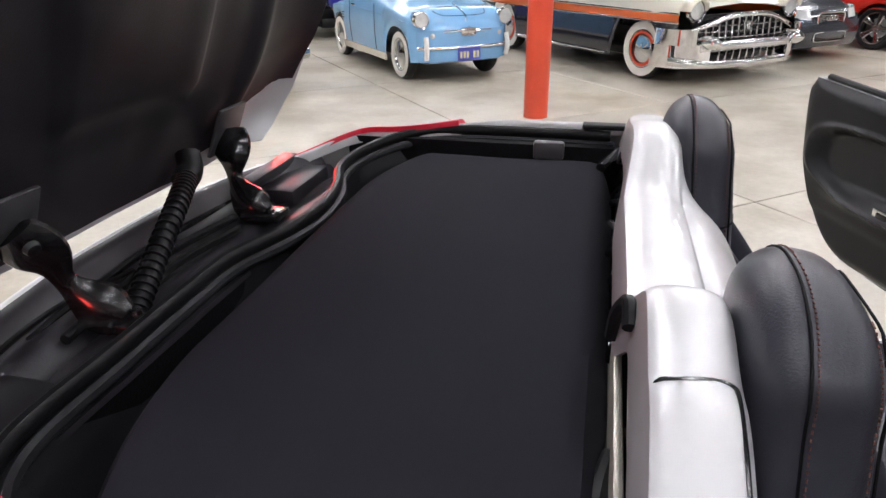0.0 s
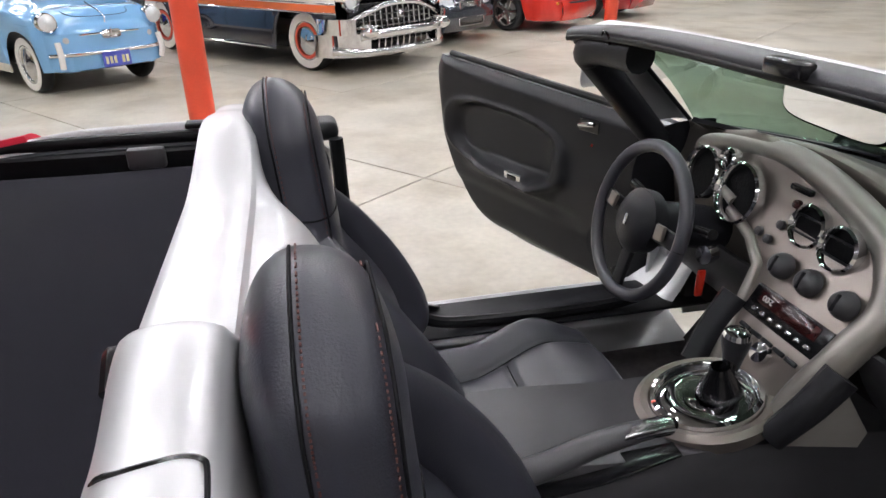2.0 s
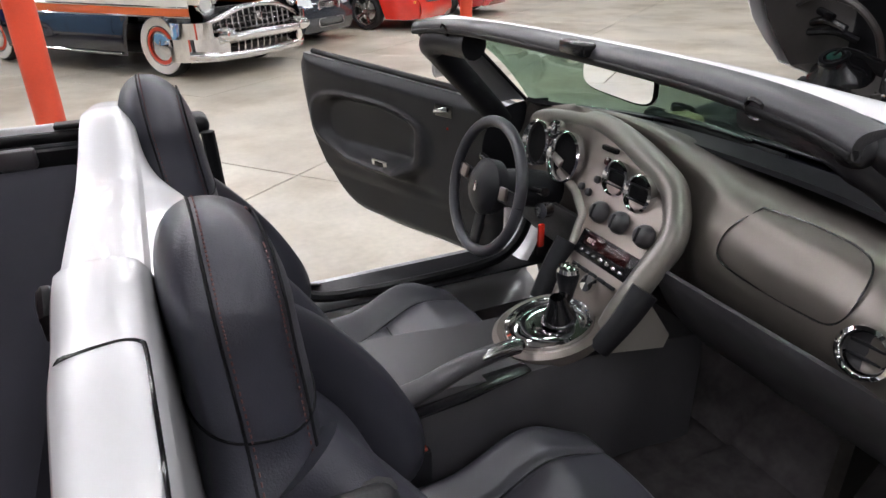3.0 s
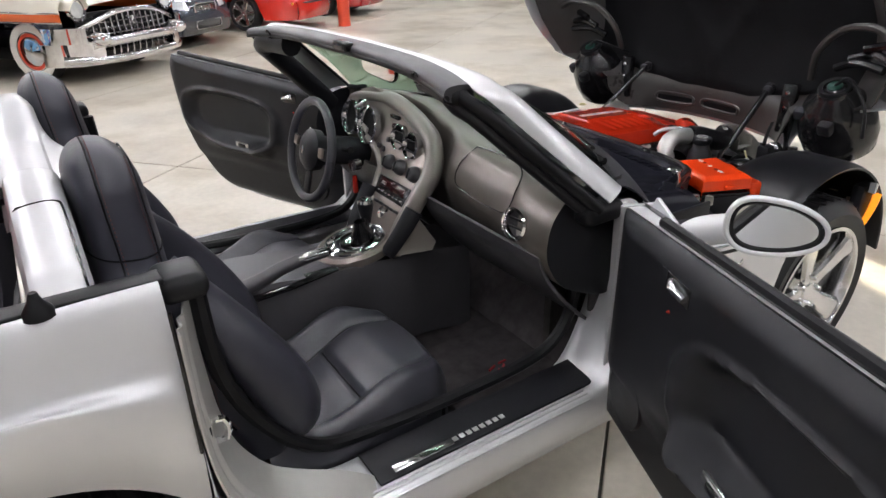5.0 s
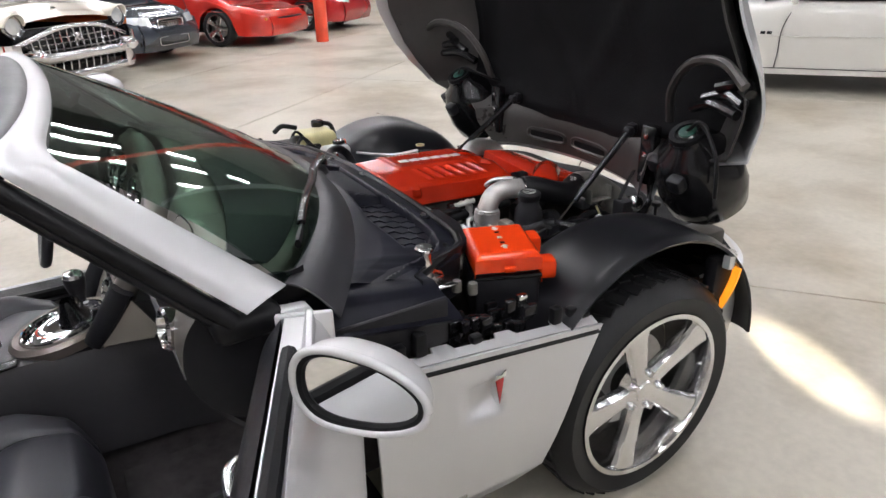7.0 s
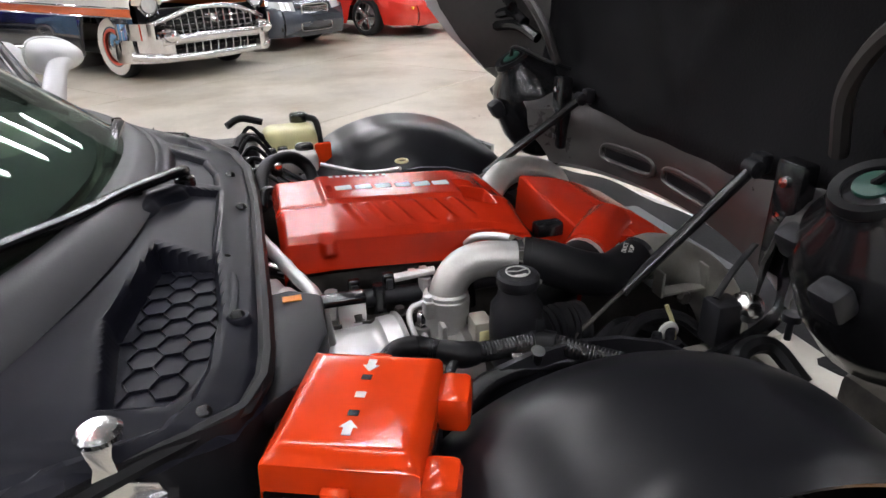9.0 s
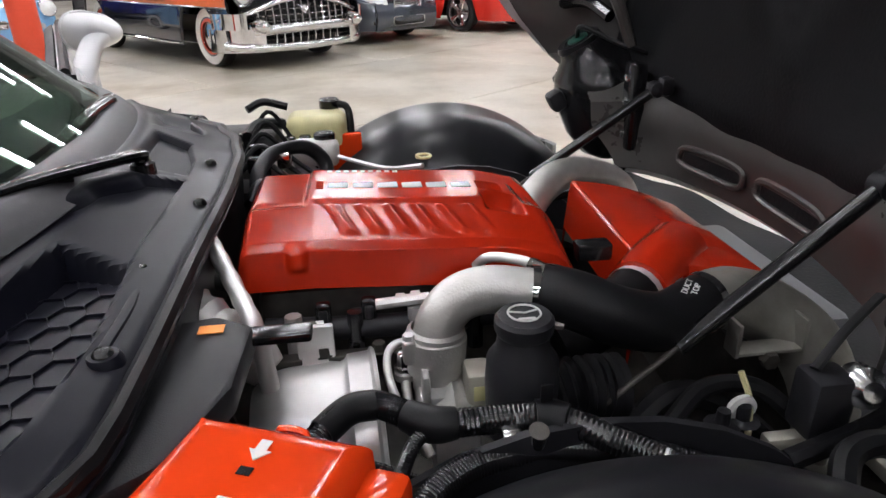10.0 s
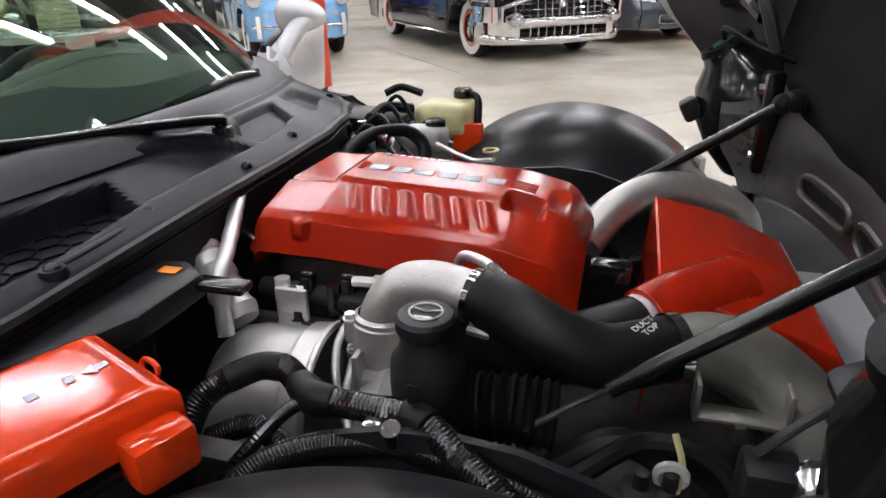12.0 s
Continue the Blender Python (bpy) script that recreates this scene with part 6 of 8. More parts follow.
    part("bracket", Geo().box((0.05, 0.01, 0.08), (0.90, -0.235, 0.69), 0.003), STEEL, blk)
    for x, y in ((0.912, -0.202), (0.975, -0.196), (1.10, -0.20)):
        part("injector_plug", Geo().box((0.022, 0.020, 0.045), (x, y, 0.722), 0.005), PLASTIC_GLOSS, blk, "black injector plug")
        part("plug_clip", Geo().box((0.012, 0.006, 0.02), (x, y - 0.012, 0.728), 0.002), PLASTIC, blk)
    part("line_nut", Geo().lathe([(0.0001, 0.0), (0.0085, 0.002), (0.0085, 0.014), (0.006, 0.016), (0.006, 0.022), (0.010, 0.024), (0.010, 0.036), (0.005, 0.038)], 6, turned(1.012, -0.19, 0.735, (1, -0.05, 0.05))), STEEL, blk)
    part("manifold_edge", Geo().box((0.26, 0.02, 0.012), (0.96, -0.232, 0.675), 0.003), DIRTY, blk)
    for x in (0.91, 0.985):
        part("manifold_bolt", Geo().lathe([(0.0001, 0.012), (0.009, 0.011), (0.010, 0.0), (0.014, -0.001)], 6, pose(x, -0.236, 0.684)), DIRTY, blk)
    # turbo heat shield: a polished barrel with a pressed band and a rolled lip
    sm = turned(0.905, -0.288, 0.575, (1, 0.05, 0.02))
    sh = part("heat_shield", Geo().lathe([(0.03, -0.092), (0.088, -0.088), (0.103, -0.070), (0.109, -0.04), (0.110, 0.020), (0.108, 0.030), (0.111, 0.036), (0.117, 0.040), (0.118, 0.068), (0.122, 0.072), (0.121, 0.077), (0.114, 0.078), (0.104, 0.070)], 48, sm), STEEL, roadster, "bright polished turbocharger heat shield with a rolled lip")
    part("shield_bracket", Geo().plate([(-0.018, -0.03), (0.018, -0.03), (0.016, 0.03), (-0.016, 0.03)], 0.003, Matrix.Translation((0.897, -0.232, 0.700)) @ pose(0, 0, 0, 62, 0, 4), 0.001), STEEL, sh)
    part("bracket_bolt", Geo().lathe([(0.0001, 0.010), (0.008, 0.009), (0.009, 0.0), (0.013, -0.001)], 6, turned(0.897, -0.224, 0.718, (0, -0.5, 1))), DIRTY, sh)
    part("oil_line", Geo().tube([(1.035, -0.36, 0.60), (1.012, -0.335, 0.64), (0.996, -0.300, 0.672), (0.994, -0.272, 0.690), (1.004, -0.258, 0.702), (1.030, -0.256, 0.707)], 0.0058, 10, 6), STEEL, sh)
    part("oil_line", Geo().tube([(1.04, -0.37, 0.605), (1.022, -0.335, 0.632), (1.017, -0.300, 0.650), (1.017, -0.280, 0.668)], 0.0068, 10, 6), CAST, sh)
    part("banjo_bolt", Geo().lathe([(0.0001, 0.022), (0.009, 0.020), (0.0105, 0.008), (0.0105, 0.002), (0.014, 0.001), (0.014, -0.004), (0.011, -0.006), (0.011, -0.016)], 6, pose(1.017, -0.276, 0.680)), ALLOY, sh)
    part("banjo_ring", Geo().lathe([(0.004, -0.006), (0.0145, -0.006), (0.0145, 0.004), (0.004, 0.004)], 18, pose(1.017, -0.276, 0.668)), CAST, sh)
    turbo = part("turbo_body", Geo().lathe([(0.02, -0.03), (0.06, -0.028), (0.072, 0.0), (0.06, 0.028), (0.02, 0.03)], 24, turned(1.075, -0.31, 0.60, (1, 0, 0))), CAST, roadster, "cast turbocharger housing")
    part("wire_plug", Geo().box((0.034, 0.045, 0.052), (1.108, -0.318, 0.672), 0.006, None), BEIGE_METAL, turbo, "beige wiring plug")
    part("plug_window", Geo().box((0.018, 0.002, 0.022), (1.108, -0.3415, 0.672), 0.001), YELLOWED, turbo)
    part("plug_bolt", Geo().lathe([(0.0001, 0.010), (0.008, 0.009), (0.009, 0.0), (0.013, -0.001)], 6, pose(1.098, -0.335, 0.640)), STEEL, turbo)
    # charge pipe
    el = part("elbow_pipe", Geo().tube([(1.058, -0.284, 0.650), (1.058, -0.282, 0.700), (1.065, -0.277, 0.743), (1.090, -0.272, 0.773), (1.130, -0.275, 0.785), (1.185, -0.284, 0.781)], 0.0315, 24, 8), CAST, roadster, "sand-cast aluminium elbow pipe")
    part("collar", Geo().lathe([(0.031, -0.042), (0.0375, -0.040), (0.0375, -0.022), (0.041, -0.020), (0.041, 0.010), (0.0385, 0.012), (0.0385, 0.018), (0.033, 0.022)], 28, turned(1.059, -0.279, 0.716, (0.06, 0.05, 1))), CAST, el, "ribbed cast collar")
    part("flange_lug", Geo().box((0.020, 0.024, 0.034), (1.024, -0.296, 0.716), 0.006), CAST, el)
    part("lug_bolt", Geo().lathe([(0.0001, 0.008), (0.0075, 0.007), (0.008, 0.0), (0.011, -0.001)], 6, pose(1.022, -0.298, 0.735)), STEEL, el)
    part("lower_casting", Geo().box((0.075, 0.065, 0.075), (1.066, -0.303, 0.630), 0.015), CAST, el)
    part("casting_web", Geo().box((0.010, 0.03, 0.10), (1.040, -0.322, 0.650), 0.004), CAST, el)
    for x, z in ((1.034, 0.625), (1.090, 0.605)):
        part("casting_bolt", Geo().lathe([(0.0001, 0.010), (0.0075, 0.009), (0.009, 0.0), (0.012, -0.001)], 6, turned(x, -0.337, z, (0, -1, 0.2))), STEEL, el)
    for dx in (-0.008, 0.012):
        part("clamp_band", Geo().tube([(1.190 + dx, -0.285, 0.781), (1.200 + dx, -0.287, 0.780)], 0.0368, 28, 1, caps=False), CHROME, el, "steel hose clamp")
    part("clamp_screw", Geo().tube([(1.188, -0.325, 0.757), (1.215, -0.327, 0.754)], 0.006, 8, 1), DULL_CAST, el)
    part("clamp_block", Geo().box((0.020, 0.012, 0.014), (1.200, -0.319, 0.765), 0.002), DULL_CAST, el)
    hose = part("charge_hose", Geo().tube([(1.196, -0.286, 0.780), (1.235, -0.302, 0.775), (1.29, -0.322, 0.757), (1.35, -0.32, 0.742), (1.41, -0.29, 0.742), (1.430, -0.278, 0.742)], 0.039, 24, 8), RUBBER, roadster, "black moulded rubber charge hose")
    part("hose_band", Geo().tube([(1.207, -0.290, 0.779), (1.214, -0.293, 0.778)], 0.0398, 24, 1), RUBBER, hose)
    writing("DUCT\nTOP", 0.0115, 0.0006, turned(1.392, -0.308, 0.7815, (-0.05, -0.25, 1)) @ pose(0, 0, 0, 0, 0, 62), PRINT, "hose_print", hose, "pale print on the hose")
    writing("END", 0.013, 0.0006, turned(1.213, -0.307, 0.8105, (0.2, -0.45, 1)) @ pose(0, 0, 0, 0, 0, 70), PRINT, "hose_print", hose, "pale print on the hose")
    part("clamp_band", Geo().tube([(1.418, -0.285, 0.742), (1.430, -0.279, 0.742)], 0.0425, 28, 1, caps=False), CHROME, hose)
    cp = part("cooler_pipe", Geo().tube([(1.425, -0.281, 0.742), (1.47, -0.262, 0.735), (1.53, -0.262, 0.712), (1.585, -0.30, 0.668), (1.60, -0.34, 0.60), (1.60, -0.36, 0.50)], lambda t: 0.037 + 0.012 * math.sin(math.pi * t), 18, 7), DULL_CAST, roadster, "dull cast intercooler pipe")
    part("pipe_bracket", Geo().box((0.10, 0.03, 0.006), (1.50, -0.325, 0.690), 0.002), DULL_CAST, cp)
    for dx in (-0.047, 0.047):
        part("pipe_bracket", Geo().box((0.006, 0.03, 0.05), (1.50 + dx, -0.325, 0.71), 0.002), DULL_CAST, cp)
    part("bracket_bolt", Geo().lathe([(0.0001, 0.015), (0.012, 0.013), (0.013, 0)], 6, turned(1.50, -0.335, 0.68, (0, -1, 0))), DIRTY, cp)
    part("ribbed_hose", Geo().tube([(1.18, -0.335, 0.650), (1.24, -0.33, 0.655), (1.30, -0.325, 0.65)], lambda t: 0.042 + 0.004 * math.sin(60 * t), 16, 16), MATT_BLACK, roadster, "corrugated black hose")
    # airbox
    box = part("air_box", Geo().sheet(airbox, 48, 220), RED_WRINKLE, roadster, "red painted air filter box with fine ribs")
    part("box_outlet", Geo().tube([(1.52, -0.02, 0.690), (1.45, -0.095, 0.700), (1.398, -0.145, 0.694)], lambda t: 0.058 - 0.009 * t, 24, 5), RED_WRINKLE, box, "red round outlet")
    part("inlet_hose", Geo().tube([(1.405, -0.137, 0.686), (1.365, -0.170, 0.684), (1.31, -0.195, 0.672), (1.25, -0.205, 0.65)], 0.046, 24, 6), RUBBER, roadster, "black rubber inlet hose")
    part("clamp_band", Geo().tube([(1.398, -0.144, 0.686), (1.388, -0.152, 0.685)], 0.049, 20, 1, caps=False), STEEL, box)
    part("sensor", Geo().box((0.06, 0.035, 0.03), (1.345, -0.075, 0.735), 0.006, pose(0, 0, 0, 0, 0, 0)), PLASTIC_GLOSS, box, "black air sensor plug")
    part("rear_pipe", Geo().tube([(1.29, 0.20, 0.655), (1.34, 0.265, 0.705), (1.41, 0.325, 0.730), (1.48, 0.355, 0.725), (1.56, 0.385, 0.690), (1.60, 0.395, 0.64), (1.61, 0.395, 0.54)], 0.036, 20, 8), CAST, roadster, "cast aluminium pipe behind the air box")
    # reservoir
    ps = part("reservoir", Geo().lathe([(0.042, -0.15), (0.045, -0.08), (0.043, -0.045), (0.033, -0.03), (0.030, -0.012)], 22, pose(1.152, -0.372, 0.788)), PLASTIC, roadster, "black power steering fluid bottle")
    part("cap", Geo().lathe([(0.032, -0.014), (0.035, -0.008), (0.035, 0.004), (0.031, 0.009), (0.0001, 0.010)], 24, pose(1.152, -0.374, 0.793)), PLASTIC, ps, "black screw cap with a pale symbol")
    part("cap_print", Geo().tube([(1.152 + 0.019 * math.cos(t), -0.372 + 0.019 * math.sin(t), 0.8035) for t in [k * math.pi / 10 for k in range(21)]], 0.0013, 5, 1), PRINT, ps)
    part("cap_print", Geo().tube([(1.134, -0.366, 0.8035), (1.152, -0.372, 0.8035), (1.170, -0.366, 0.8035)], 0.0013, 5, 1), PRINT, ps)
    part("cap_print", Geo().box((0.02, 0.004, 0.001), (1.152, -0.385, 0.8035)), PRINT, ps)
    # looms
    def loom(line, r, label="black corrugated wiring conduit", n=1):
        pts = spline(line, 10)
        g = Geo()
        rings = []
        step = 0.0042
        length = sum((b - a).length for a, b in zip(pts, pts[1:]))
        count = int(length / step)
        g.tube(line, lambda t: r * (1 + 0.035 * math.cos(t * count * 2 * math.pi)), 9, max(4, int(3 * count / (len(line) - 1))))
        part("wiring_loom", g, PLASTIC_GLOSS, roadster, label)
    loom([(0.885, -0.50, 0.640), (0.895, -0.46, 0.690), (0.918, -0.425, 0.708), (0.945, -0.40, 0.713), (0.975, -0.395, 0.713), (1.005, -0.415, 0.712), (1.035, -0.437, 0.711), (1.10, -0.44, 0.711), (1.165, -0.45, 0.716), (1.225, -0.49, 0.708), (1.275, -0.525, 0.698), (1.32, -0.56, 0.67)], 0.0165)
    loom([(0.99, -0.56, 0.665), (1.02, -0.52, 0.685), (1.07, -0.482, 0.687), (1.14, -0.466, 0.687), (1.205, -0.474, 0.687), (1.28, -0.49, 0.680), (1.34, -0.50, 0.66)], 0.0155)
    loom([(1.06, -0.55, 0.675), (1.12, -0.52, 0.682), (1.2, -0.515, 0.680), (1.27, -0.535, 0.67)], 0.010)
    loom([(0.965, -0.54, 0.655), (0.995, -0.49, 0.690), (1.015, -0.455, 0.705), (1.04, -0.437, 0.711)], 0.0085)
    loom([(0.90, -0.46, 0.64), (0.95, -0.44, 0.655), (1.01, -0.46, 0.645)], 0.015)
    part("loom_tape", Geo().tube([(0.915, -0.428, 0.707), (0.945, -0.40, 0.713), (0.975, -0.395, 0.713)], 0.0176, 14, 5), RUBBER, roadster, "black tape wound round the loom")
    part("loom_junction", Geo().tube([(1.008, -0.418, 0.712), (1.035, -0.437, 0.711), (1.062, -0.439, 0.711)], lambda t: 0.018 + 0.003 * math.sin(math.pi * t), 14, 5), RUBBER, roadster, "taped branch of the loom")
    part("loom_tape", Geo().tube([(1.150, -0.447, 0.715), (1.165, -0.450, 0.716), (1.180, -0.459, 0.715)], 0.0195, 14, 4), RUBBER, roadster)
    part("tape_tail", Geo().box((0.014, 0.003, 0.03), (1.160, -0.447, 0.742), 0.001), RUBBER, roadster)
    part("loom_clip", Geo().tube([(1.144, -0.470, 0.700), (1.144, -0.478, 0.722)], 0.011, 14, 1), ALLOY, roadster, "bright loom clip")
    part("loom_strap", Geo().box((0.020, 0.020, 0.004), (1.118, -0.462, 0.712), 0.001), ALLOY, roadster)
    # foil-wrapped pipes by the bulkhead
    part("foil_pipe", Geo().tube([(0.752, -0.11, 0.822), (0.775, -0.16, 0.810), (0.81, -0.24, 0.790), (0.839, -0.309, 0.772), (0.85, -0.33, 0.70)], lambda t: 0.0115 + 0.0006 * math.sin(48 * t), 12, 12), STEEL, roadster, "foil-wrapped pipe")
    part("foil_pipe", Geo().tube([(0.74, -0.215, 0.765), (0.79, -0.245, 0.738), (0.84, -0.275, 0.69)], lambda t: 0.028 + 0.003 * math.sin(30 * t), 12, 8), STEEL, roadster, "crumpled foil sleeve")
    part("heater_pipe", Geo().tube([(0.74, -0.13, 0.765), (0.80, -0.155, 0.755)], 0.013, 10, 1), ALLOY, roadster)
    # cover with the orange sticker
    part("bulkhead_cover", Geo().plate([(0.72, -0.62), (0.80, -0.56), (0.84, -0.46), (0.845, -0.345), (0.80, -0.315), (0.73, -0.33), (0.70, -0.45)], 0.035, pose(0, 0, 0.768), 0.008), PLASTIC, roadster, "dark plastic cover with an orange sticker")
    part("sticker", Geo().box((0.028, 0.017, 0.0012), (0.800, -0.352, 0.8045), 0, None), STICKER, roadster, "small orange sticker")
    part("cover_tab", Geo().box((0.075, 0.03, 0.012), (0.872, -0.350, 0.790), 0.004), PLASTIC_GLOSS, roadster)
    part("cable", Geo().tube([(0.79, -0.40, 0.80), (0.83, -0.44, 0.74), (0.83, -0.45, 0.66)], 0.003, 6, 5), RUBBER, roadster)


def airbox(u, w):
    """The ribbed top of the air filter box, sloping to the nose, with its sides folded down."""
    cu, cw = lerp(-0.12, 1.12, u), lerp(-0.10, 1.10, w)
    ku, kw = min(1, max(0, cu)), min(1, max(0, cw))
    p = (Vector((1.412, 0.239, 0.748)) * (1 - kw) + Vector((1.418, -0.11, 0.722)) * kw) * (1 - ku) + (Vector((1.635, 0.21, 0.687)) * (1 - kw) + Vector((1.646, -0.16, 0.682)) * kw) * ku
    over = max(0, cu - 1, -cu) + max(0, cw - 1, -cw)
    rib = 0.0014 * math.sin(2 * math.pi * kw * 30) if 0.48 < ku < 0.97 and kw > 0.40 else 0
    return (p.x + 0.10 * (cu - ku), p.y - 0.1 * (cw - kw), p.z + rib - (10 * over * over if over < 0.05 else over - 0.025) * 1.1 + 0.012 * math.sin(math.pi * ku))


engine()


def fuse_box():
    m = pose(0.855, -0.624, 0.80, 0, 0, -23)
    fb = part("fuse_box", Geo().box((0.165, 0.20, 0.14), (0, 0, -0.115), 0.012, m), PLASTIC, roadster, "black fuse box with a red painted lid")

    def lid(u, w):
        cu, cw = lerp(-1.12, 1.12, u), lerp(-1.12, 1.12, w)
        ku, kw = max(-1, min(1, cu)), max(-1, min(1, cw))
        over = max(abs(cu) - 1, 0) + max(abs(cw) - 1, 0)
        top = 0.010 * min(1, 6 * (1 - max(abs(ku), abs(kw))))
        return m @ Vector((0.083 * ku + 0.02 * (cu - ku), 0.100 * kw + 0.02 * (cw - kw), top - 0.30 * over))
    part("lid", Geo().sheet(lid, 40, 40, 0.002), RED_PLASTIC, fb, "glossy red lid")
    part("lid_lug", Geo().box((0.042, 0.055, 0.050), (0.102, -0.078, -0.040), 0.010, m), RED_PLASTIC, fb, "red terminal cover")
    part("lid_lug", Geo().box((0.042, 0.062, 0.050), (0.102, 0.062, -0.036), 0.010, m), RED_PLASTIC, fb)
    part("lid_clip", Geo().box((0.03, 0.012, 0.014), (0.0, -0.116, -0.022), 0.003, m), RED_PLASTIC, fb)
    part("lid_clip", Geo().tube([m @ Vector(p) for p in ((-0.014, 0.108, -0.026), (-0.013, 0.114, -0.012), (0.013, 0.114, -0.012), (0.014, 0.108, -0.026))], 0.0035, 6, 3), RED_PLASTIC, fb)
    for y in (0.07, -0.06):
        s = 1 if y > 0 else -1
        part("arrow_mark", Geo().plate([(-0.005, -0.012), (0.005, -0.012), (0.005, 0.0), (0.010, 0.0), (0, 0.012), (-0.010, 0.0), (-0.005, 0.0)], 0.001, m @ pose(0, y - 0.008 * s, 0.0105, 0, 0, 180 if s > 0 else 0)), PRINT, fb, "white arrow print")
        part("lock_mark", Geo().box((0.012, 0.009, 0.001), (0, y - 0.032 * s, 0.0108), 0, m), PLASTIC_GLOSS, fb)
    part("centre_mark", Geo().box((0.012, 0.010, 0.001), (0, 0.005, 0.0108), 0, m), PRINT, fb)
    part("seal_line", Geo().box((0.172, 0.208, 0.012), (0, 0, -0.052), 0.004, m), PLASTIC_GLOSS, fb)
    # latch and clutter beside it
    cl = part("bonnet_catch", Geo().plate([(-0.050, -0.034), (0.046, -0.030), (0.040, -0.014), (0.012, 0.002), (0.009, 0.030), (0.013, 0.048), (-0.014, 0.048), (-0.010, 0.026), (-0.018, 0.002), (-0.044, -0.012)], 0.005, Matrix.Translation((0.606, -0.690, 0.812)) @ pose(0, 0, 0, 80, 0, 22), 0.0015), ALLOY, roadster, "bright bonnet catch post")
    part("catch_head", Geo().lathe([(0.007, -0.012), (0.007, 0.0), (0.021, 0.003), (0.022, 0.009), (0.018, 0.013), (0.0001, 0.014)], 18, pose(0.604, -0.672, 0.856)), ALLOY, cl)
    part("catch_base", Geo().box((0.10, 0.055, 0.004), (0.612, -0.700, 0.780), 0.001, None), ALLOY, cl)
    random.seed(11)
    for k in range(30):
        x, y = 0.60 + 0.20 * random.random(), -0.70 - 0.12 * random.random()
        part("connector", Geo().box((0.02 + 0.02 * random.random(), 0.018, 0.03), (x, y, 0.64 + 0.10 * random.random()), 0.004, pose(0, 0, 0, 0, 0, 0)), PLASTIC_GLOSS if k % 10 else ALLOY, roadster)
    for x, y in ((0.665, -0.715), (0.690, -0.745)):
        part("terminal", Geo().lathe([(0.0001, 0.008), (0.010, 0.007), (0.012, 0.0), (0.012, -0.02)], 14, pose(x, y, 0.775)), DULL_CAST, roadster)
    part("wing_clip", Geo().lathe([(0.0001, 0.008), (0.015, 0.007), (0.018, 0)], 12, turned(0.34, -0.845, 0.75, (0, -1, 0.3))), PALE, roadster)
    part("bay_wire", Geo().tube([(0.40, -0.80, 0.72), (0.50, -0.79, 0.68), (0.58, -0.76, 0.70), (0.66, -0.74, 0.66)], 0.008, 8, 6), RUBBER, roadster)
    part("bay_wire", Geo().tube([(0.45, -0.78, 0.78), (0.47, -0.80, 0.66), (0.52, -0.80, 0.55)], 0.012, 8, 6), RUBBER, roadster)
    part("bay_side", Geo().box((0.75, 0.03, 0.42), (0.66, -0.50, 0.46)), DIRTY, roadster)
    part("bay_side", Geo().box((0.75, 0.03, 0.42), (0.66, 0.50, 0.46)), DIRTY, roadster)


fuse_box()


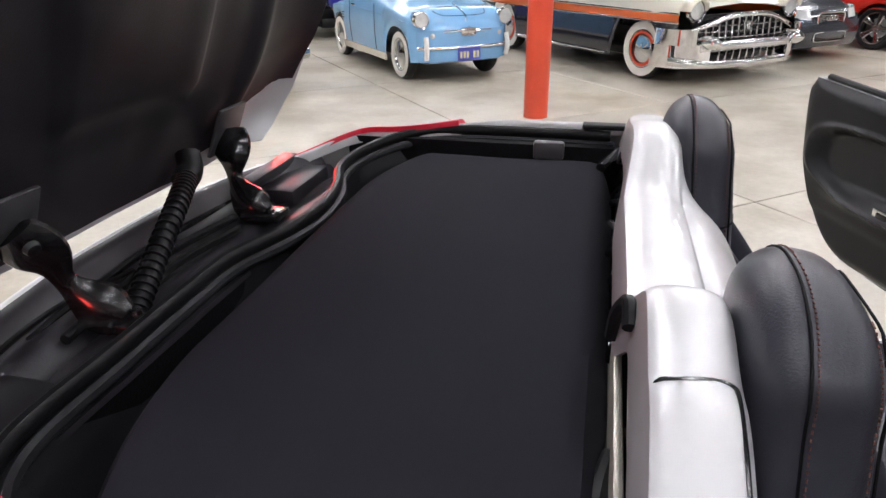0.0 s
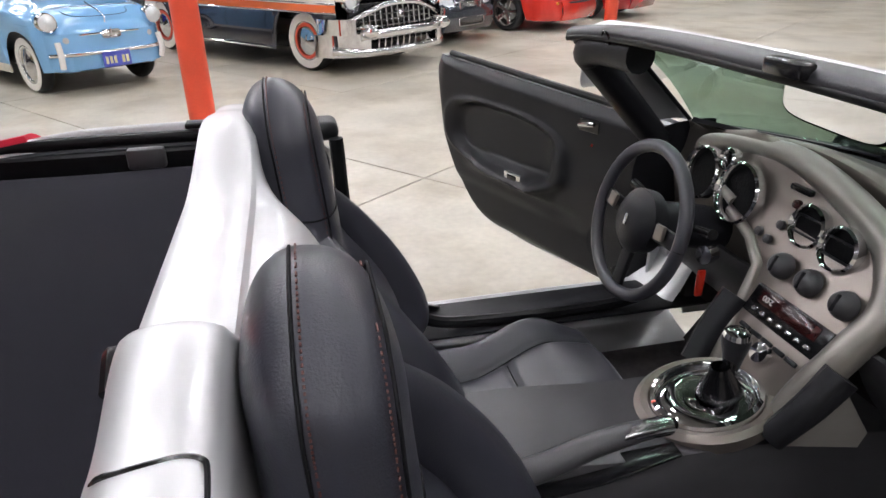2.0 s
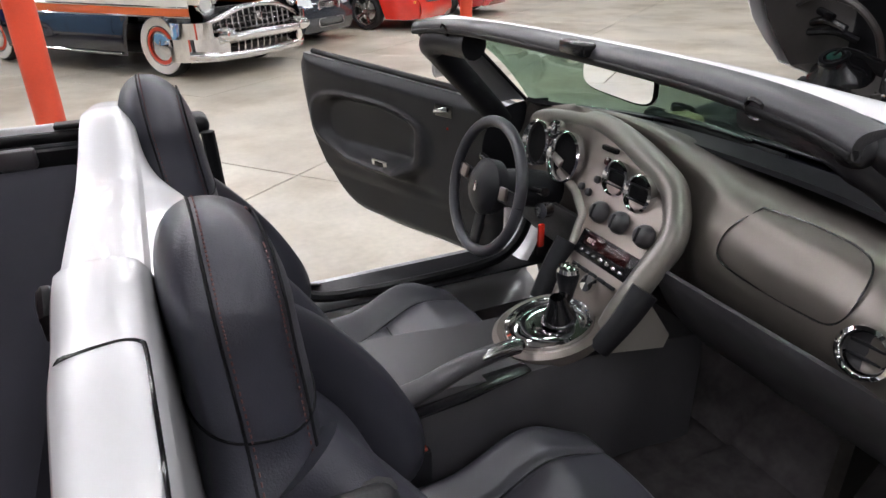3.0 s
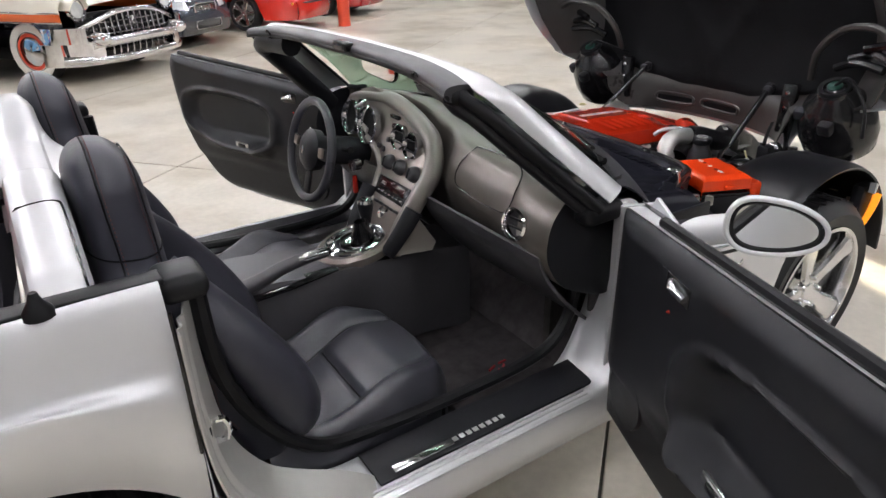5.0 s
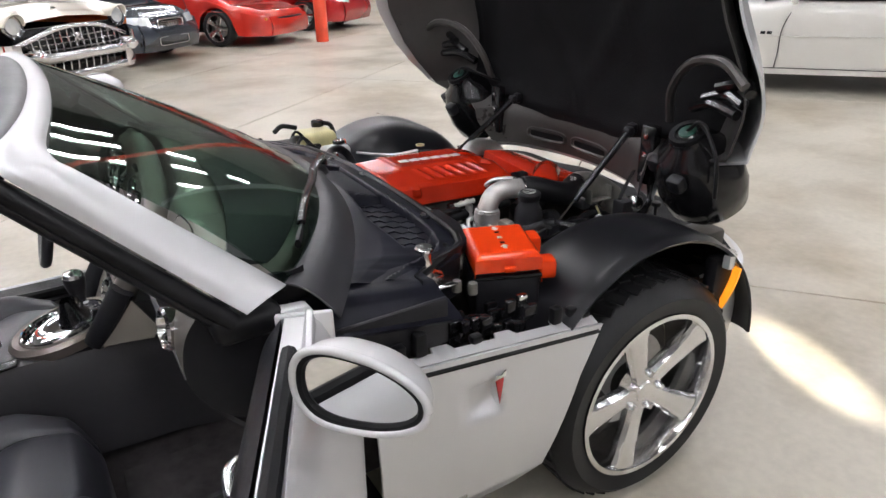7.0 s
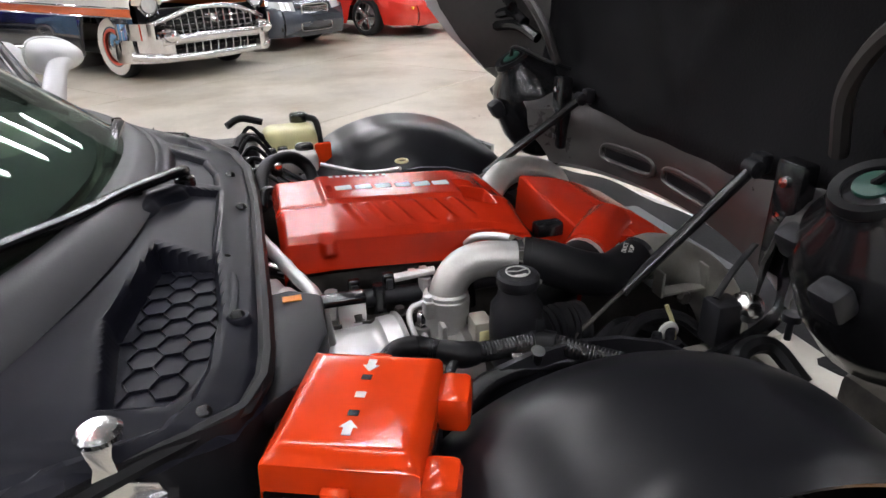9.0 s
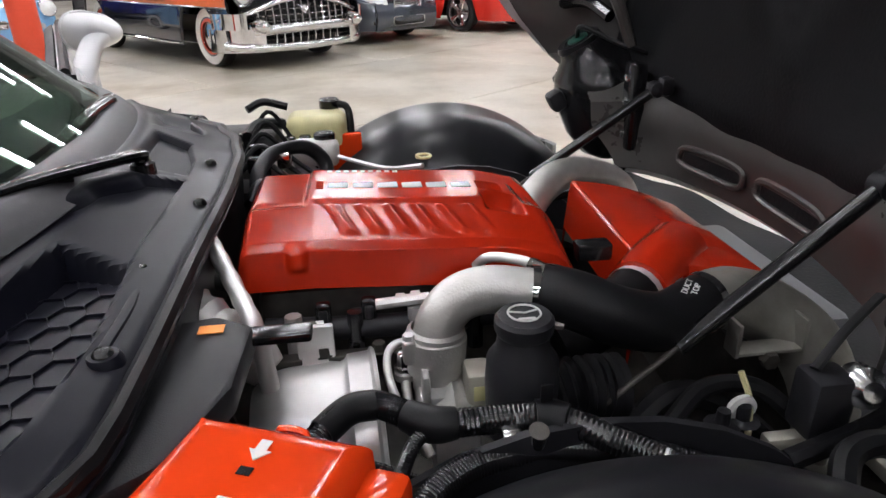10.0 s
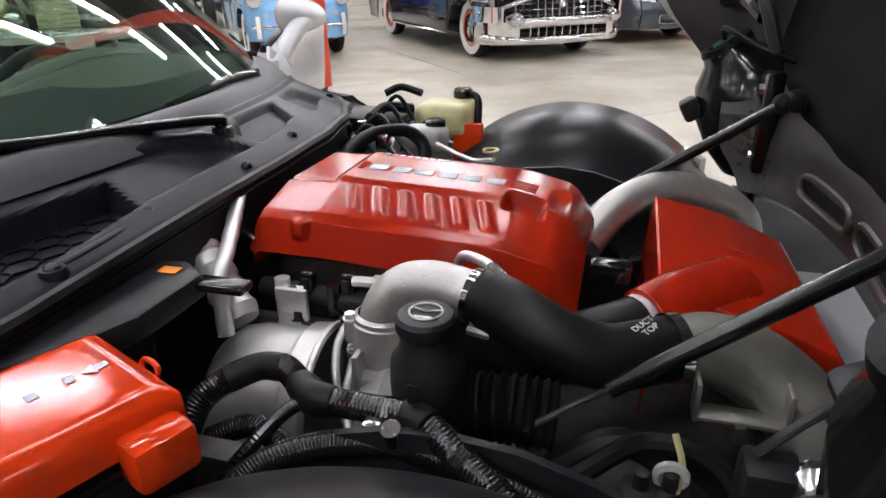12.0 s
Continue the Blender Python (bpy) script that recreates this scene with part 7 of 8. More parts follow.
def far_side():
    tank = part("coolant_tank", Geo().box((0.155, 0.13, 0.09), (0.872, 0.705, 0.770), 0.028, None, 4), YELLOWED, roadster, "yellowed translucent coolant tank")
    part("tank_waist", Geo().box((0.05, 0.135, 0.06), (0.845, 0.705, 0.760), 0.02), YELLOWED, tank)
    part("tank_cap", Geo().lathe([(0.024, -0.012), (0.027, -0.006), (0.027, 0.012), (0.022, 0.016), (0.0001, 0.016)], 20, pose(0.906, 0.758, 0.824)), PLASTIC_GLOSS, tank, "black ribbed cap")
    part("tank_hose", Geo().tube([(0.925, 0.752, 0.828), (0.955, 0.728, 0.815), (0.96, 0.70, 0.74)], 0.010, 8, 5), RUBBER, tank)
    part("tank_hose", Geo().tube([(0.79, 0.66, 0.80), (0.74, 0.60, 0.815), (0.72, 0.54, 0.80)], 0.014, 8, 5), RUBBER, tank)
    part("tank_hose", Geo().tube([(0.80, 0.72, 0.83), (0.74, 0.72, 0.845), (0.70, 0.70, 0.83)], 0.010, 8, 5), RUBBER, tank)
    part("red_bracket", Geo().box((0.08, 0.02, 0.10), (0.945, 0.655, 0.72), 0.004), RED_PLASTIC, roadster)
    br = part("brake_reservoir", Geo().box((0.11, 0.075, 0.06), (0.875, 0.50, 0.765), 0.018, None, 3), PALE, roadster, "pale brake fluid reservoir")
    part("reservoir_cap", Geo().lathe([(0.022, -0.01), (0.025, -0.004), (0.025, 0.012), (0.020, 0.016), (0.0001, 0.016)], 20, pose(0.898, 0.515, 0.793)), PLASTIC_GLOSS, br, "black cap")
    part("master_cylinder", Geo().tube([(0.70, 0.50, 0.74), (0.80, 0.50, 0.735)], 0.03, 14, 1), CAST, br)
    part("heater_hose", Geo().tube([(0.78, 0.20, 0.76), (0.775, 0.28, 0.79), (0.80, 0.37, 0.805), (0.86, 0.42, 0.80), (0.90, 0.42, 0.76), (0.90, 0.36, 0.70)], 0.016, 10, 6), RUBBER, roadster, "black heater hose")
    part("heater_hose", Geo().tube([(0.77, 0.16, 0.765), (0.785, 0.22, 0.785), (0.82, 0.25, 0.76)], 0.012, 10, 6), PLASTIC_GLOSS, roadster)
    part("dip_rod", Geo().tube([(0.93, 0.42, 0.775), (1.03, 0.33, 0.77), (1.10, 0.235, 0.80)], 0.005, 6, 5), STEEL, roadster)
    random.seed(21)
    for k in range(16):
        x, y = 0.66 + 0.20 * random.random(), 0.30 + 0.36 * random.random()
        z = 0.74 + 0.05 * random.random()
        part("far_connector", Geo().box((0.03, 0.02 + 0.02 * random.random(), 0.035), (x, y, z), 0.006), PLASTIC_GLOSS if k % 5 else ALLOY, roadster)
    for k in range(5):
        a = 0.30 + 0.07 * k
        part("thin_hose", Geo().tube([(0.70, a, 0.74), (0.76, a + 0.04, 0.80 + 0.01 * k), (0.82, a + 0.02, 0.77), (0.88, a - 0.04, 0.74)], 0.006, 6, 6), RUBBER, roadster)
    part("far_panel", Geo().box((0.30, 0.16, 0.10), (0.63, 0.66, 0.74), 0.02), PLASTIC, roadster)
    # front corner clutter, near side
    part("corner_tray", Geo().box((0.12, 0.30, 0.02), (1.635, -0.56, 0.60), 0.004), BEIGE_METAL, roadster, "dusty metal tray in front of the wheel")
    part("silver_fitting", Geo().lathe([(0.022, -0.03), (0.026, -0.015), (0.021, -0.008), (0.026, 0.0), (0.021, 0.008), (0.026, 0.014), (0.018, 0.024), (0.012, 0.03), (0.0001, 0.031)], 18, turned(1.555, -0.435, 0.70, (-0.3, -1, 0.4))), ALLOY, roadster, "bright ribbed metal fitting")
    part("corner_bolt", Geo().lathe([(0.0001, 0.02), (0.008, 0.018), (0.010, 0.0), (0.022, -0.004)], 10, pose(1.40, -0.41, 0.645)), PLASTIC, roadster)
    part("corner_bolt", Geo().lathe([(0.0001, 0.02), (0.008, 0.018), (0.010, 0.0), (0.022, -0.004)], 10, pose(1.43, -0.405, 0.645)), PLASTIC, roadster)
    part("corner_bolt", Geo().lathe([(0.0001, 0.03), (0.010, 0.028), (0.010, 0.0), (0.03, -0.01)], 10, pose(1.50, -0.46, 0.615)), DULL_CAST, roadster)
    part("relay_box", Geo().box((0.055, 0.05, 0.085), (1.515, -0.425, 0.675), 0.008, None), PLASTIC, roadster, "black relay box")
    part("relay_bracket", Geo().tube([(1.50, -0.42, 0.72), (1.545, -0.40, 0.755), (1.60, -0.38, 0.79)], 0.008, 8, 4, flat=0.5), RUBBER, roadster)
    part("cross_bar", Geo().box((0.20, 0.02, 0.022), (1.555, -0.42, 0.613), 0.004, None), BEIGE_METAL, roadster, "dusty metal cross bar")
    part("corner_hose", Geo().tube([(1.33, -0.40, 0.63), (1.40, -0.36, 0.66), (1.47, -0.37, 0.66), (1.52, -0.41, 0.62)], 0.012, 8, 6), RUBBER, roadster)
    part("corner_hose", Geo().tube([(1.30, -0.36, 0.60), (1.37, -0.34, 0.64), (1.44, -0.35, 0.62), (1.50, -0.38, 0.57)], 0.018, 8, 6), RUBBER, roadster)
    part("corner_hose", Geo().tube([(1.46, -0.55, 0.63), (1.50, -0.50, 0.66), (1.56, -0.50, 0.66), (1.58, -0.56, 0.62)], 0.016, 8, 6), RUBBER, roadster)
    part("corner_wire", Geo().tube([(1.42, -0.44, 0.60), (1.44, -0.40, 0.66), (1.43, -0.385, 0.70)], 0.004, 6, 5), YELLOWED, roadster)
    part("plug_ring", Geo().tube([(1.43 + 0.014 * math.cos(t), -0.40, 0.655 + 0.014 * math.sin(t)) for t in [k * math.pi / 8 for k in range(17)]], 0.006, 6, 1), PRINT, roadster)
    part("corner_box", Geo().box((0.10, 0.10, 0.12), (1.66, -0.64, 0.60), 0.015), DIRTY, roadster)
    part("rubber_stop", Geo().lathe([(0.006, 0), (0.006, 0.035), (0.016, 0.037), (0.016, 0.05), (0.0001, 0.052)], 12, pose(1.62, 0.47, 0.66)), PLASTIC, roadster)
    part("rubber_stop", Geo().lathe([(0.006, 0), (0.006, 0.035), (0.016, 0.037), (0.016, 0.05), (0.0001, 0.052)], 12, pose(1.60, -0.49, 0.66)), PLASTIC, roadster)
    # Added filler sheet: its black stands in for shade ahead of the engine.
    part("bay_front_filler", Geo().sheet(lambda u, w: (lerp(1.60, 1.50 + 0.37 * math.cos(lerp(-1.3, 1.3, u)) ** 0.8, w), lerp(0.62, 0.78, w) * math.sin(lerp(-1.3, 1.3, u)) / math.sin(1.3), 0.585 + 0.015 * w - 0.012 * math.sin(17 * u) ** 2), 60, 10, 0.02), MATT_BLACK, roadster, "black filler sheet added across the bay's shaded front")
    # Added dark sheets imitate the shade in both front corners of the bay.
    for s in (-1, 1):
        part("bay_corner_filler", Geo().sheet(lambda u, w, s=s: (lerp(1.36, 1.62, u), s * lerp(0.42, 0.80, w), 0.53 + 0.03 * noise.noise(Vector((u * 5, w * 5, 2)))), 16, 16, 0.02), DIRTY, roadster, "dark filler sheet added in the bay's shaded corner")
    part("grey_duct", Geo().box((0.20, 0.42, 0.05), (1.66, 0.02, 0.61), 0.02), PALE_GREY, roadster, "grey plastic air duct")


PALE_GREY = material("mid_grey_plastic", (0.075, 0.078, 0.085), 0.5, 0, 0.12, 8)
far_side()


def bonnet_fittings():
    for s in (-1, 1):
        c = Vector((1.61, s * 0.622, 0.858))
        ax = Vector((-0.50, 0, 0.87))
        m = turned(*c, ax)
        lamp = part("headlamp_bucket", Geo().lathe([(0.02, 0.135), (0.060, 0.125), (0.066, 0.105), (0.105, 0.075), (0.135, 0.02), (0.142, -0.05), (0.13, -0.11), (0.10, -0.14)], 30, m @ Matrix.Diagonal((1.0, 0.9, 1.1, 1))), PLASTIC_GLOSS, roadster, "black back of a headlamp, hanging in the open bonnet")
        part("socket_ring", Geo().lathe([(0.048, 0.115), (0.058, 0.135), (0.054, 0.148), (0.040, 0.146), (0.036, 0.125)], 24, m), RUBBER, lamp, "round rubber bulb cover")
        part("bulb_socket", Geo().lathe([(0.030, 0.125), (0.026, 0.15), (0.012, 0.152), (0.0001, 0.153)], 16, m), GREEN, lamp, "green bulb socket")
        part("lamp_wire", Geo().tube([m @ Vector((0, 0, 0.15)), m @ Vector((0.05, 0.01, 0.18)), m @ Vector((0.13, 0.05 * s, 0.12)), m @ Vector((0.16, 0.12 * s, 0.04))], 0.006, 8, 6), RUBBER, lamp)
        for k, (a, b, z) in enumerate(((-0.06, 0.10, 0.05), (-0.10, -0.06, 0.04), (0.03, -0.12, 0.05))):
            part("adjuster", Geo().box((0.05, 0.04, 0.05), (a, b, z), 0.01, m), PLASTIC, lamp)
        part("lamp_lens", Geo().lathe([(0.10, -0.135), (0.06, -0.155), (0.0001, -0.165)], 24, m @ Matrix.Diagonal((1.0, 0.9, 1.1, 1))), HEAD_LIT, lamp, "lit headlamp glass")
        for k in range(3):
            part("arch_bracket", Geo().tube([(1.60 - 0.02 * k, s * (0.58 + 0.05 * k), 1.04 + 0.04 * k), (1.57, s * (0.66 + 0.05 * k), 1.07 + 0.035 * k), (1.54, s * (0.77 + 0.015 * k), 1.06 + 0.03 * k)], 0.016, 8, 4), PLASTIC_GLOSS, lamp)
        # arch pressed into the inner panel above the lamp
        part("arch_rib", Geo().tube([(1.62, s * 0.485, 0.98), (1.58, s * 0.51, 1.09), (1.54, s * 0.60, 1.18), (1.50, s * 0.73, 1.20), (1.48, s * 0.82, 1.15)], 0.014, 8, 6), BEIGE_DARK, roadster, "pressed arch in the bonnet's inner panel")
        # hinge and strut
        hb = part("bonnet_hinge", Geo().box((0.035, 0.06, 0.20), (1.612, s * 0.425, 0.855), 0.008, Matrix.Translation((0, 0, 0)) @ pose(0, 0, 0, 0, 0, 0)), PLASTIC_GLOSS, roadster, "black bonnet hinge bracket")
        for z in (0.79, 0.86, 0.92):
            part("hinge_bolt", Geo().lathe([(0.0001, 0.008), (0.009, 0.007), (0.010, 0)], 8, turned(1.594, s * 0.425, z, (-1, 0, 0))), ALLOY, hb)
        part("hinge_link", Geo().tube([(1.62, s * 0.44, 0.76), (1.61, s * 0.455, 0.70), (1.56, s * 0.46, 0.66), (1.45, s * 0.47, 0.63)], 0.014, 8, 5), PLASTIC_GLOSS, hb)
        a, b = Vector((1.265, s * 0.365, 0.655)), Vector((1.61, s * 0.325, 0.908))
        st = part("gas_strut", Geo().tube([a.lerp(b, 0.27), b], 0.0115, 12, 1), PLASTIC_GLOSS, roadster, "black gas strut holding the bonnet up")
        part("strut_rod", Geo().tube([a, a.lerp(b, 0.29)], 0.0042, 8, 1), DIRTY, st)
        part("strut_end", Geo().lathe([(0.0001, 0.02), (0.016, 0.014), (0.018, 0), (0.016, -0.014), (0.0001, -0.02)], 12, turned(b.x + 0.005, b.y, b.z + 0.004, (0, 1, 0))), PLASTIC, st)
        part("strut_mount", Geo().box((0.03, 0.035, 0.04), (b.x + 0.025, b.y - s * 0.005, b.z + 0.01), 0.01), PLASTIC, st)


GREEN = material("green_plastic", (0.006, 0.050, 0.034), 0.4)
bonnet_fittings()
# lit headlamps throw a beam on the floor ahead of the nose
for s in (-1, 1):
    lamp = bpy.data.lights.new("headlamp_beam", "SPOT")
    lamp.energy, lamp.spot_size, lamp.spot_blend, lamp.shadow_soft_size, lamp.color = 90, radians(17), 0.6, 0.03, (1.0, 0.93, 0.78)
    ob = new("headlamp_beam", lamp)
    ob.parent = roadster
    ob.matrix_basis = look((1.88, s * 0.64, 0.80), (2.23, s * 0.78, 0.0)) @ Matrix.Diagonal((3.2, 1, 1, 1))


# ---- cars parked along the hall; each is built with its front axle at x = 0, nose to +x ----
HEAD = -50.8


def shell(parent, name, mat, label, x0, x1, prof, nx=60, thick=0.0, cut=None):
    """Both flanks of a body: prof(x) gives (y, z) points from the middle of the top down to the lower edge."""
    def f(u, w):
        x = lerp(x0, x1, u)
        pts = spline([Vector((0, a, b)) for a, b in prof(x)], 4)
        k = abs(2 * w - 1) * (len(pts) - 1)
        i = min(len(pts) - 2, int(k))
        p = pts[i].lerp(pts[i + 1], k - i)
        return (x, p.y * (1 if w >= 0.5 else -1), p.z)
    n = 4 * (len(prof(x0)) - 1)
    return part(name, Geo().sheet(f, nx, 2 * n, thick), mat, parent, label, 30)


def opening(x, r, wb, z0, base):
    for c in (0, -wb):
        d = abs(x - c)
        if d < r:
            return max(base, z0 + math.sqrt(r * r - d * d))
    return base


def wheels(car, r, rim, track, wb, w, white=False, spokes=0, mat=None):
    out = []
    for x in (0, -wb):
        for s in (-1, 1):
            wh = road_wheel(car, turned(x, s * (track / 2 + w * 0.35), r, (0, s, 0)), r, rim, w, spokes, "wheel", mat or CHROME, "black tyre", white, True)
            if not spokes:
                part("hub_cap", Geo().lathe([(0.0001, 0.022), (rim * 0.25, 0.018), (rim * 0.55, 0.004), (rim * 0.9, -0.004), (rim, -0.02)], 28), mat or CHROME, wh, "bright hub cap")
            out.append(wh)
    return out


def ring_lamp(car, x, y, z, r, lens, axis=(1, 0, 0), ring=None):
    m = turned(x, y, z, axis)
    lamp = part("headlamp", Geo().lathe([(r * 1.12, -0.05), (r * 1.14, 0.0), (r * 1.05, 0.022), (r * 0.98, 0.018)], 24, m), ring or CHROME, car, "chrome-ringed round headlamp")
    part("lens", Geo().lathe([(r, 0.015), (r * 0.7, 0.028), (0.0001, 0.036)], 24, m), lens, lamp, "clear lamp glass")


def place(x, y, head=HEAD):
    return pose(x, y, 0, 0, 0, head)


def under(car, L0, L1, half):
    part("underside", Geo().box((L0 - L1, 2 * half, 0.16), ((L0 + L1) / 2, 0, 0.30), 0.03), RUBBER, car, "dark underside")


def blue_car():
    car = thing("small_convertible", "pale blue 1950s small convertible with whitewall tyres, parked", "car", place(-3.11, 7.23))
    wb = 2.42

    def prof(x):
        half = curve(x, (-2.95, 0.50), (-2.6, 0.66), (-1.2, 0.70), (-0.1, 0.70), (0.35, 0.66), (0.55, 0.50), (0.60, 0.40))
        top = curve(x, (-2.95, 0.62), (-2.6, 0.80), (-1.9, 0.90), (-0.75, 0.94), (-0.3, 0.92), (0.3, 0.83), (0.54, 0.70), (0.60, 0.60))
        low = opening(x, 0.345, wb, 0.29, 0.25)
        return [(0, top + 0.02), (half * 0.45, top + 0.015), (half * 0.75, top), (half * 0.93, top - 0.05), (half, lerp(low, top, 0.72)), (half + 0.005, lerp(low, top, 0.35)), (half - 0.02, low)]
    body = shell(car, "body", SKY_BLUE, "pale blue rounded body", -2.95, 0.60, prof, 90)
    part("nose", Geo().sheet(lambda u, w: (0.60 + 0.02 * math.sin(math.pi * u), lerp(-0.40, 0.40, u), lerp(0.62, 0.26, w)), 10, 8), SKY_BLUE, car)
    part("nose_side", Geo().sheet(lambda u, w: (lerp(0.60, 0.46, u ** 2), lerp(0.40, 0.60, u), lerp(0.62, 0.27, w)), 8, 6), SKY_BLUE, car)
    part("nose_side", Geo().sheet(lambda u, w: (lerp(0.60, 0.46, u ** 2), -lerp(0.40, 0.60, u), lerp(0.62, 0.27, w)), 8, 6), SKY_BLUE, car)
    under(car, 0.45, -2.8, 0.5)
    wheels(car, 0.298, 0.185, 1.16, wb, 0.13, True)
    for s in (-1, 1):
        ring_lamp(car, 0.52, s * 0.555, 0.735, 0.085, LENS)
        part("lamp_pod", Geo().tube([(0.20, s * 0.545, 0.755), (0.40, s * 0.555, 0.745), (0.50, s * 0.555, 0.735)], lambda t: 0.05 + 0.045 * t, 16, 4), SKY_BLUE, car, "blue headlamp pod")
        part("indicator", Geo().lathe([(0.034, 0), (0.03, 0.02), (0.0001, 0.028)], 16, turned(0.575, s * 0.44, 0.56, (1, s * 0.3, 0))), LENS, car, "small round indicator")
        part("overrider", Geo().tube([(0.60, s * 0.535, 0.30), (0.63, s * 0.54, 0.42), (0.60, s * 0.535, 0.55)], 0.030, 10, 5), WHITE, car, "white rubber bumper guard")
        part("sill_strip", Geo().box((1.72, 0.03, 0.09), (-1.21, s * 0.675, 0.235), 0.01), CREAM, car, "cream sill strip")
        part("waist_line", Geo().tube([(0.35, s * 0.675, 0.70), (-0.6, s * 0.708, 0.755), (-1.9, s * 0.712, 0.77), (-2.5, s * 0.69, 0.74)], 0.006, 6, 6), SKY_BLUE, car)
        part("door_seam", Geo().tube([(-0.62, s * 0.712, 0.86), (-0.64, s * 0.714, 0.55), (-0.62, s * 0.706, 0.30)], 0.004, 6, 4), NAVY, car)
        part("door_seam", Geo().tube([(-1.62, s * 0.712, 0.86), (-1.66, s * 0.714, 0.55), (-1.62, s * 0.706, 0.30)], 0.004, 6, 4), NAVY, car)
        part("door_handle", Geo().tube([(-1.52, s * 0.715, 0.80), (-1.45, s * 0.745, 0.81), (-1.38, s * 0.715, 0.80)], 0.010, 8, 4), CHROME, car, "chrome door handle")
        for k in range(3):
            part("side_vent", Geo().box((0.16, 0.012, 0.012), (-2.02, s * 0.705, 0.60 + 0.035 * k), 0.004), NAVY, car)
    part("bumper", Geo().tube([(0.50, -0.60, 0.42), (0.61, -0.40, 0.42), (0.64, 0, 0.42), (0.61, 0.40, 0.42), (0.50, 0.60, 0.42)], 0.022, 10, 6), CHROME, car, "chrome front bumper")
    part("chrome_whisker", Geo().tube([(0.57, -0.42, 0.60), (0.63, -0.15, 0.605), (0.635, 0.15, 0.605), (0.57, 0.42, 0.60)], 0.010, 8, 6), CHROME, car)
    part("grille_badge", Geo().box((0.02, 0.20, 0.085), (0.63, 0, 0.595), 0.03, None, 3), CHROME, car, "chrome mesh grille badge")
    part("badge_bar", Geo().box((0.015, 0.012, 0.11), (0.645, 0, 0.60), 0.004), CHROME, car)
    part("bonnet_seam", Geo().tube([(0.30, -0.36, 0.84), (0.48, -0.28, 0.775), (0.52, 0, 0.765), (0.48, 0.28, 0.775), (0.30, 0.36, 0.84)], 0.004, 6, 6), NAVY, car)
    part("bonnet_spear", Geo().tube([(0.56, 0, 0.70), (0.53, 0, 0.78), (0.2, 0, 0.885)], 0.007, 6, 4), CHROME, car)
    pl = part("number_plate", Geo().box((0.012, 0.30, 0.16), (0.655, 0.0, 0.345), 0.008), PLATE_BLUE, car, "blue number plate with plain bars")
    for k in range(6):
        if k != 3:
            part("bar", Geo().box((0.004, 0.028, 0.075), (0.662, -0.11 + 0.044 * k, 0.335), 0.001), YELLOWED, pl)
    part("seat_back", Geo().box((0.14, 1.15, 0.34), (-1.75, 0, 0.90), 0.05, None, 3), CREAM, car, "cream seat back")
    part("cockpit", Geo().box((1.10, 1.16, 0.03), (-1.20, 0, 0.945), 0.01), CREAM, car, "cream upholstery")
    part("screen_frame", Geo().tube([(-0.68, -0.60, 0.93), (-0.95, -0.52, 1.27), (-0.92, 0, 1.30), (-0.95, 0.52, 1.27), (-0.68, 0.60, 0.93)], 0.018, 8, 5), CHROME, car, "chrome windscreen frame")


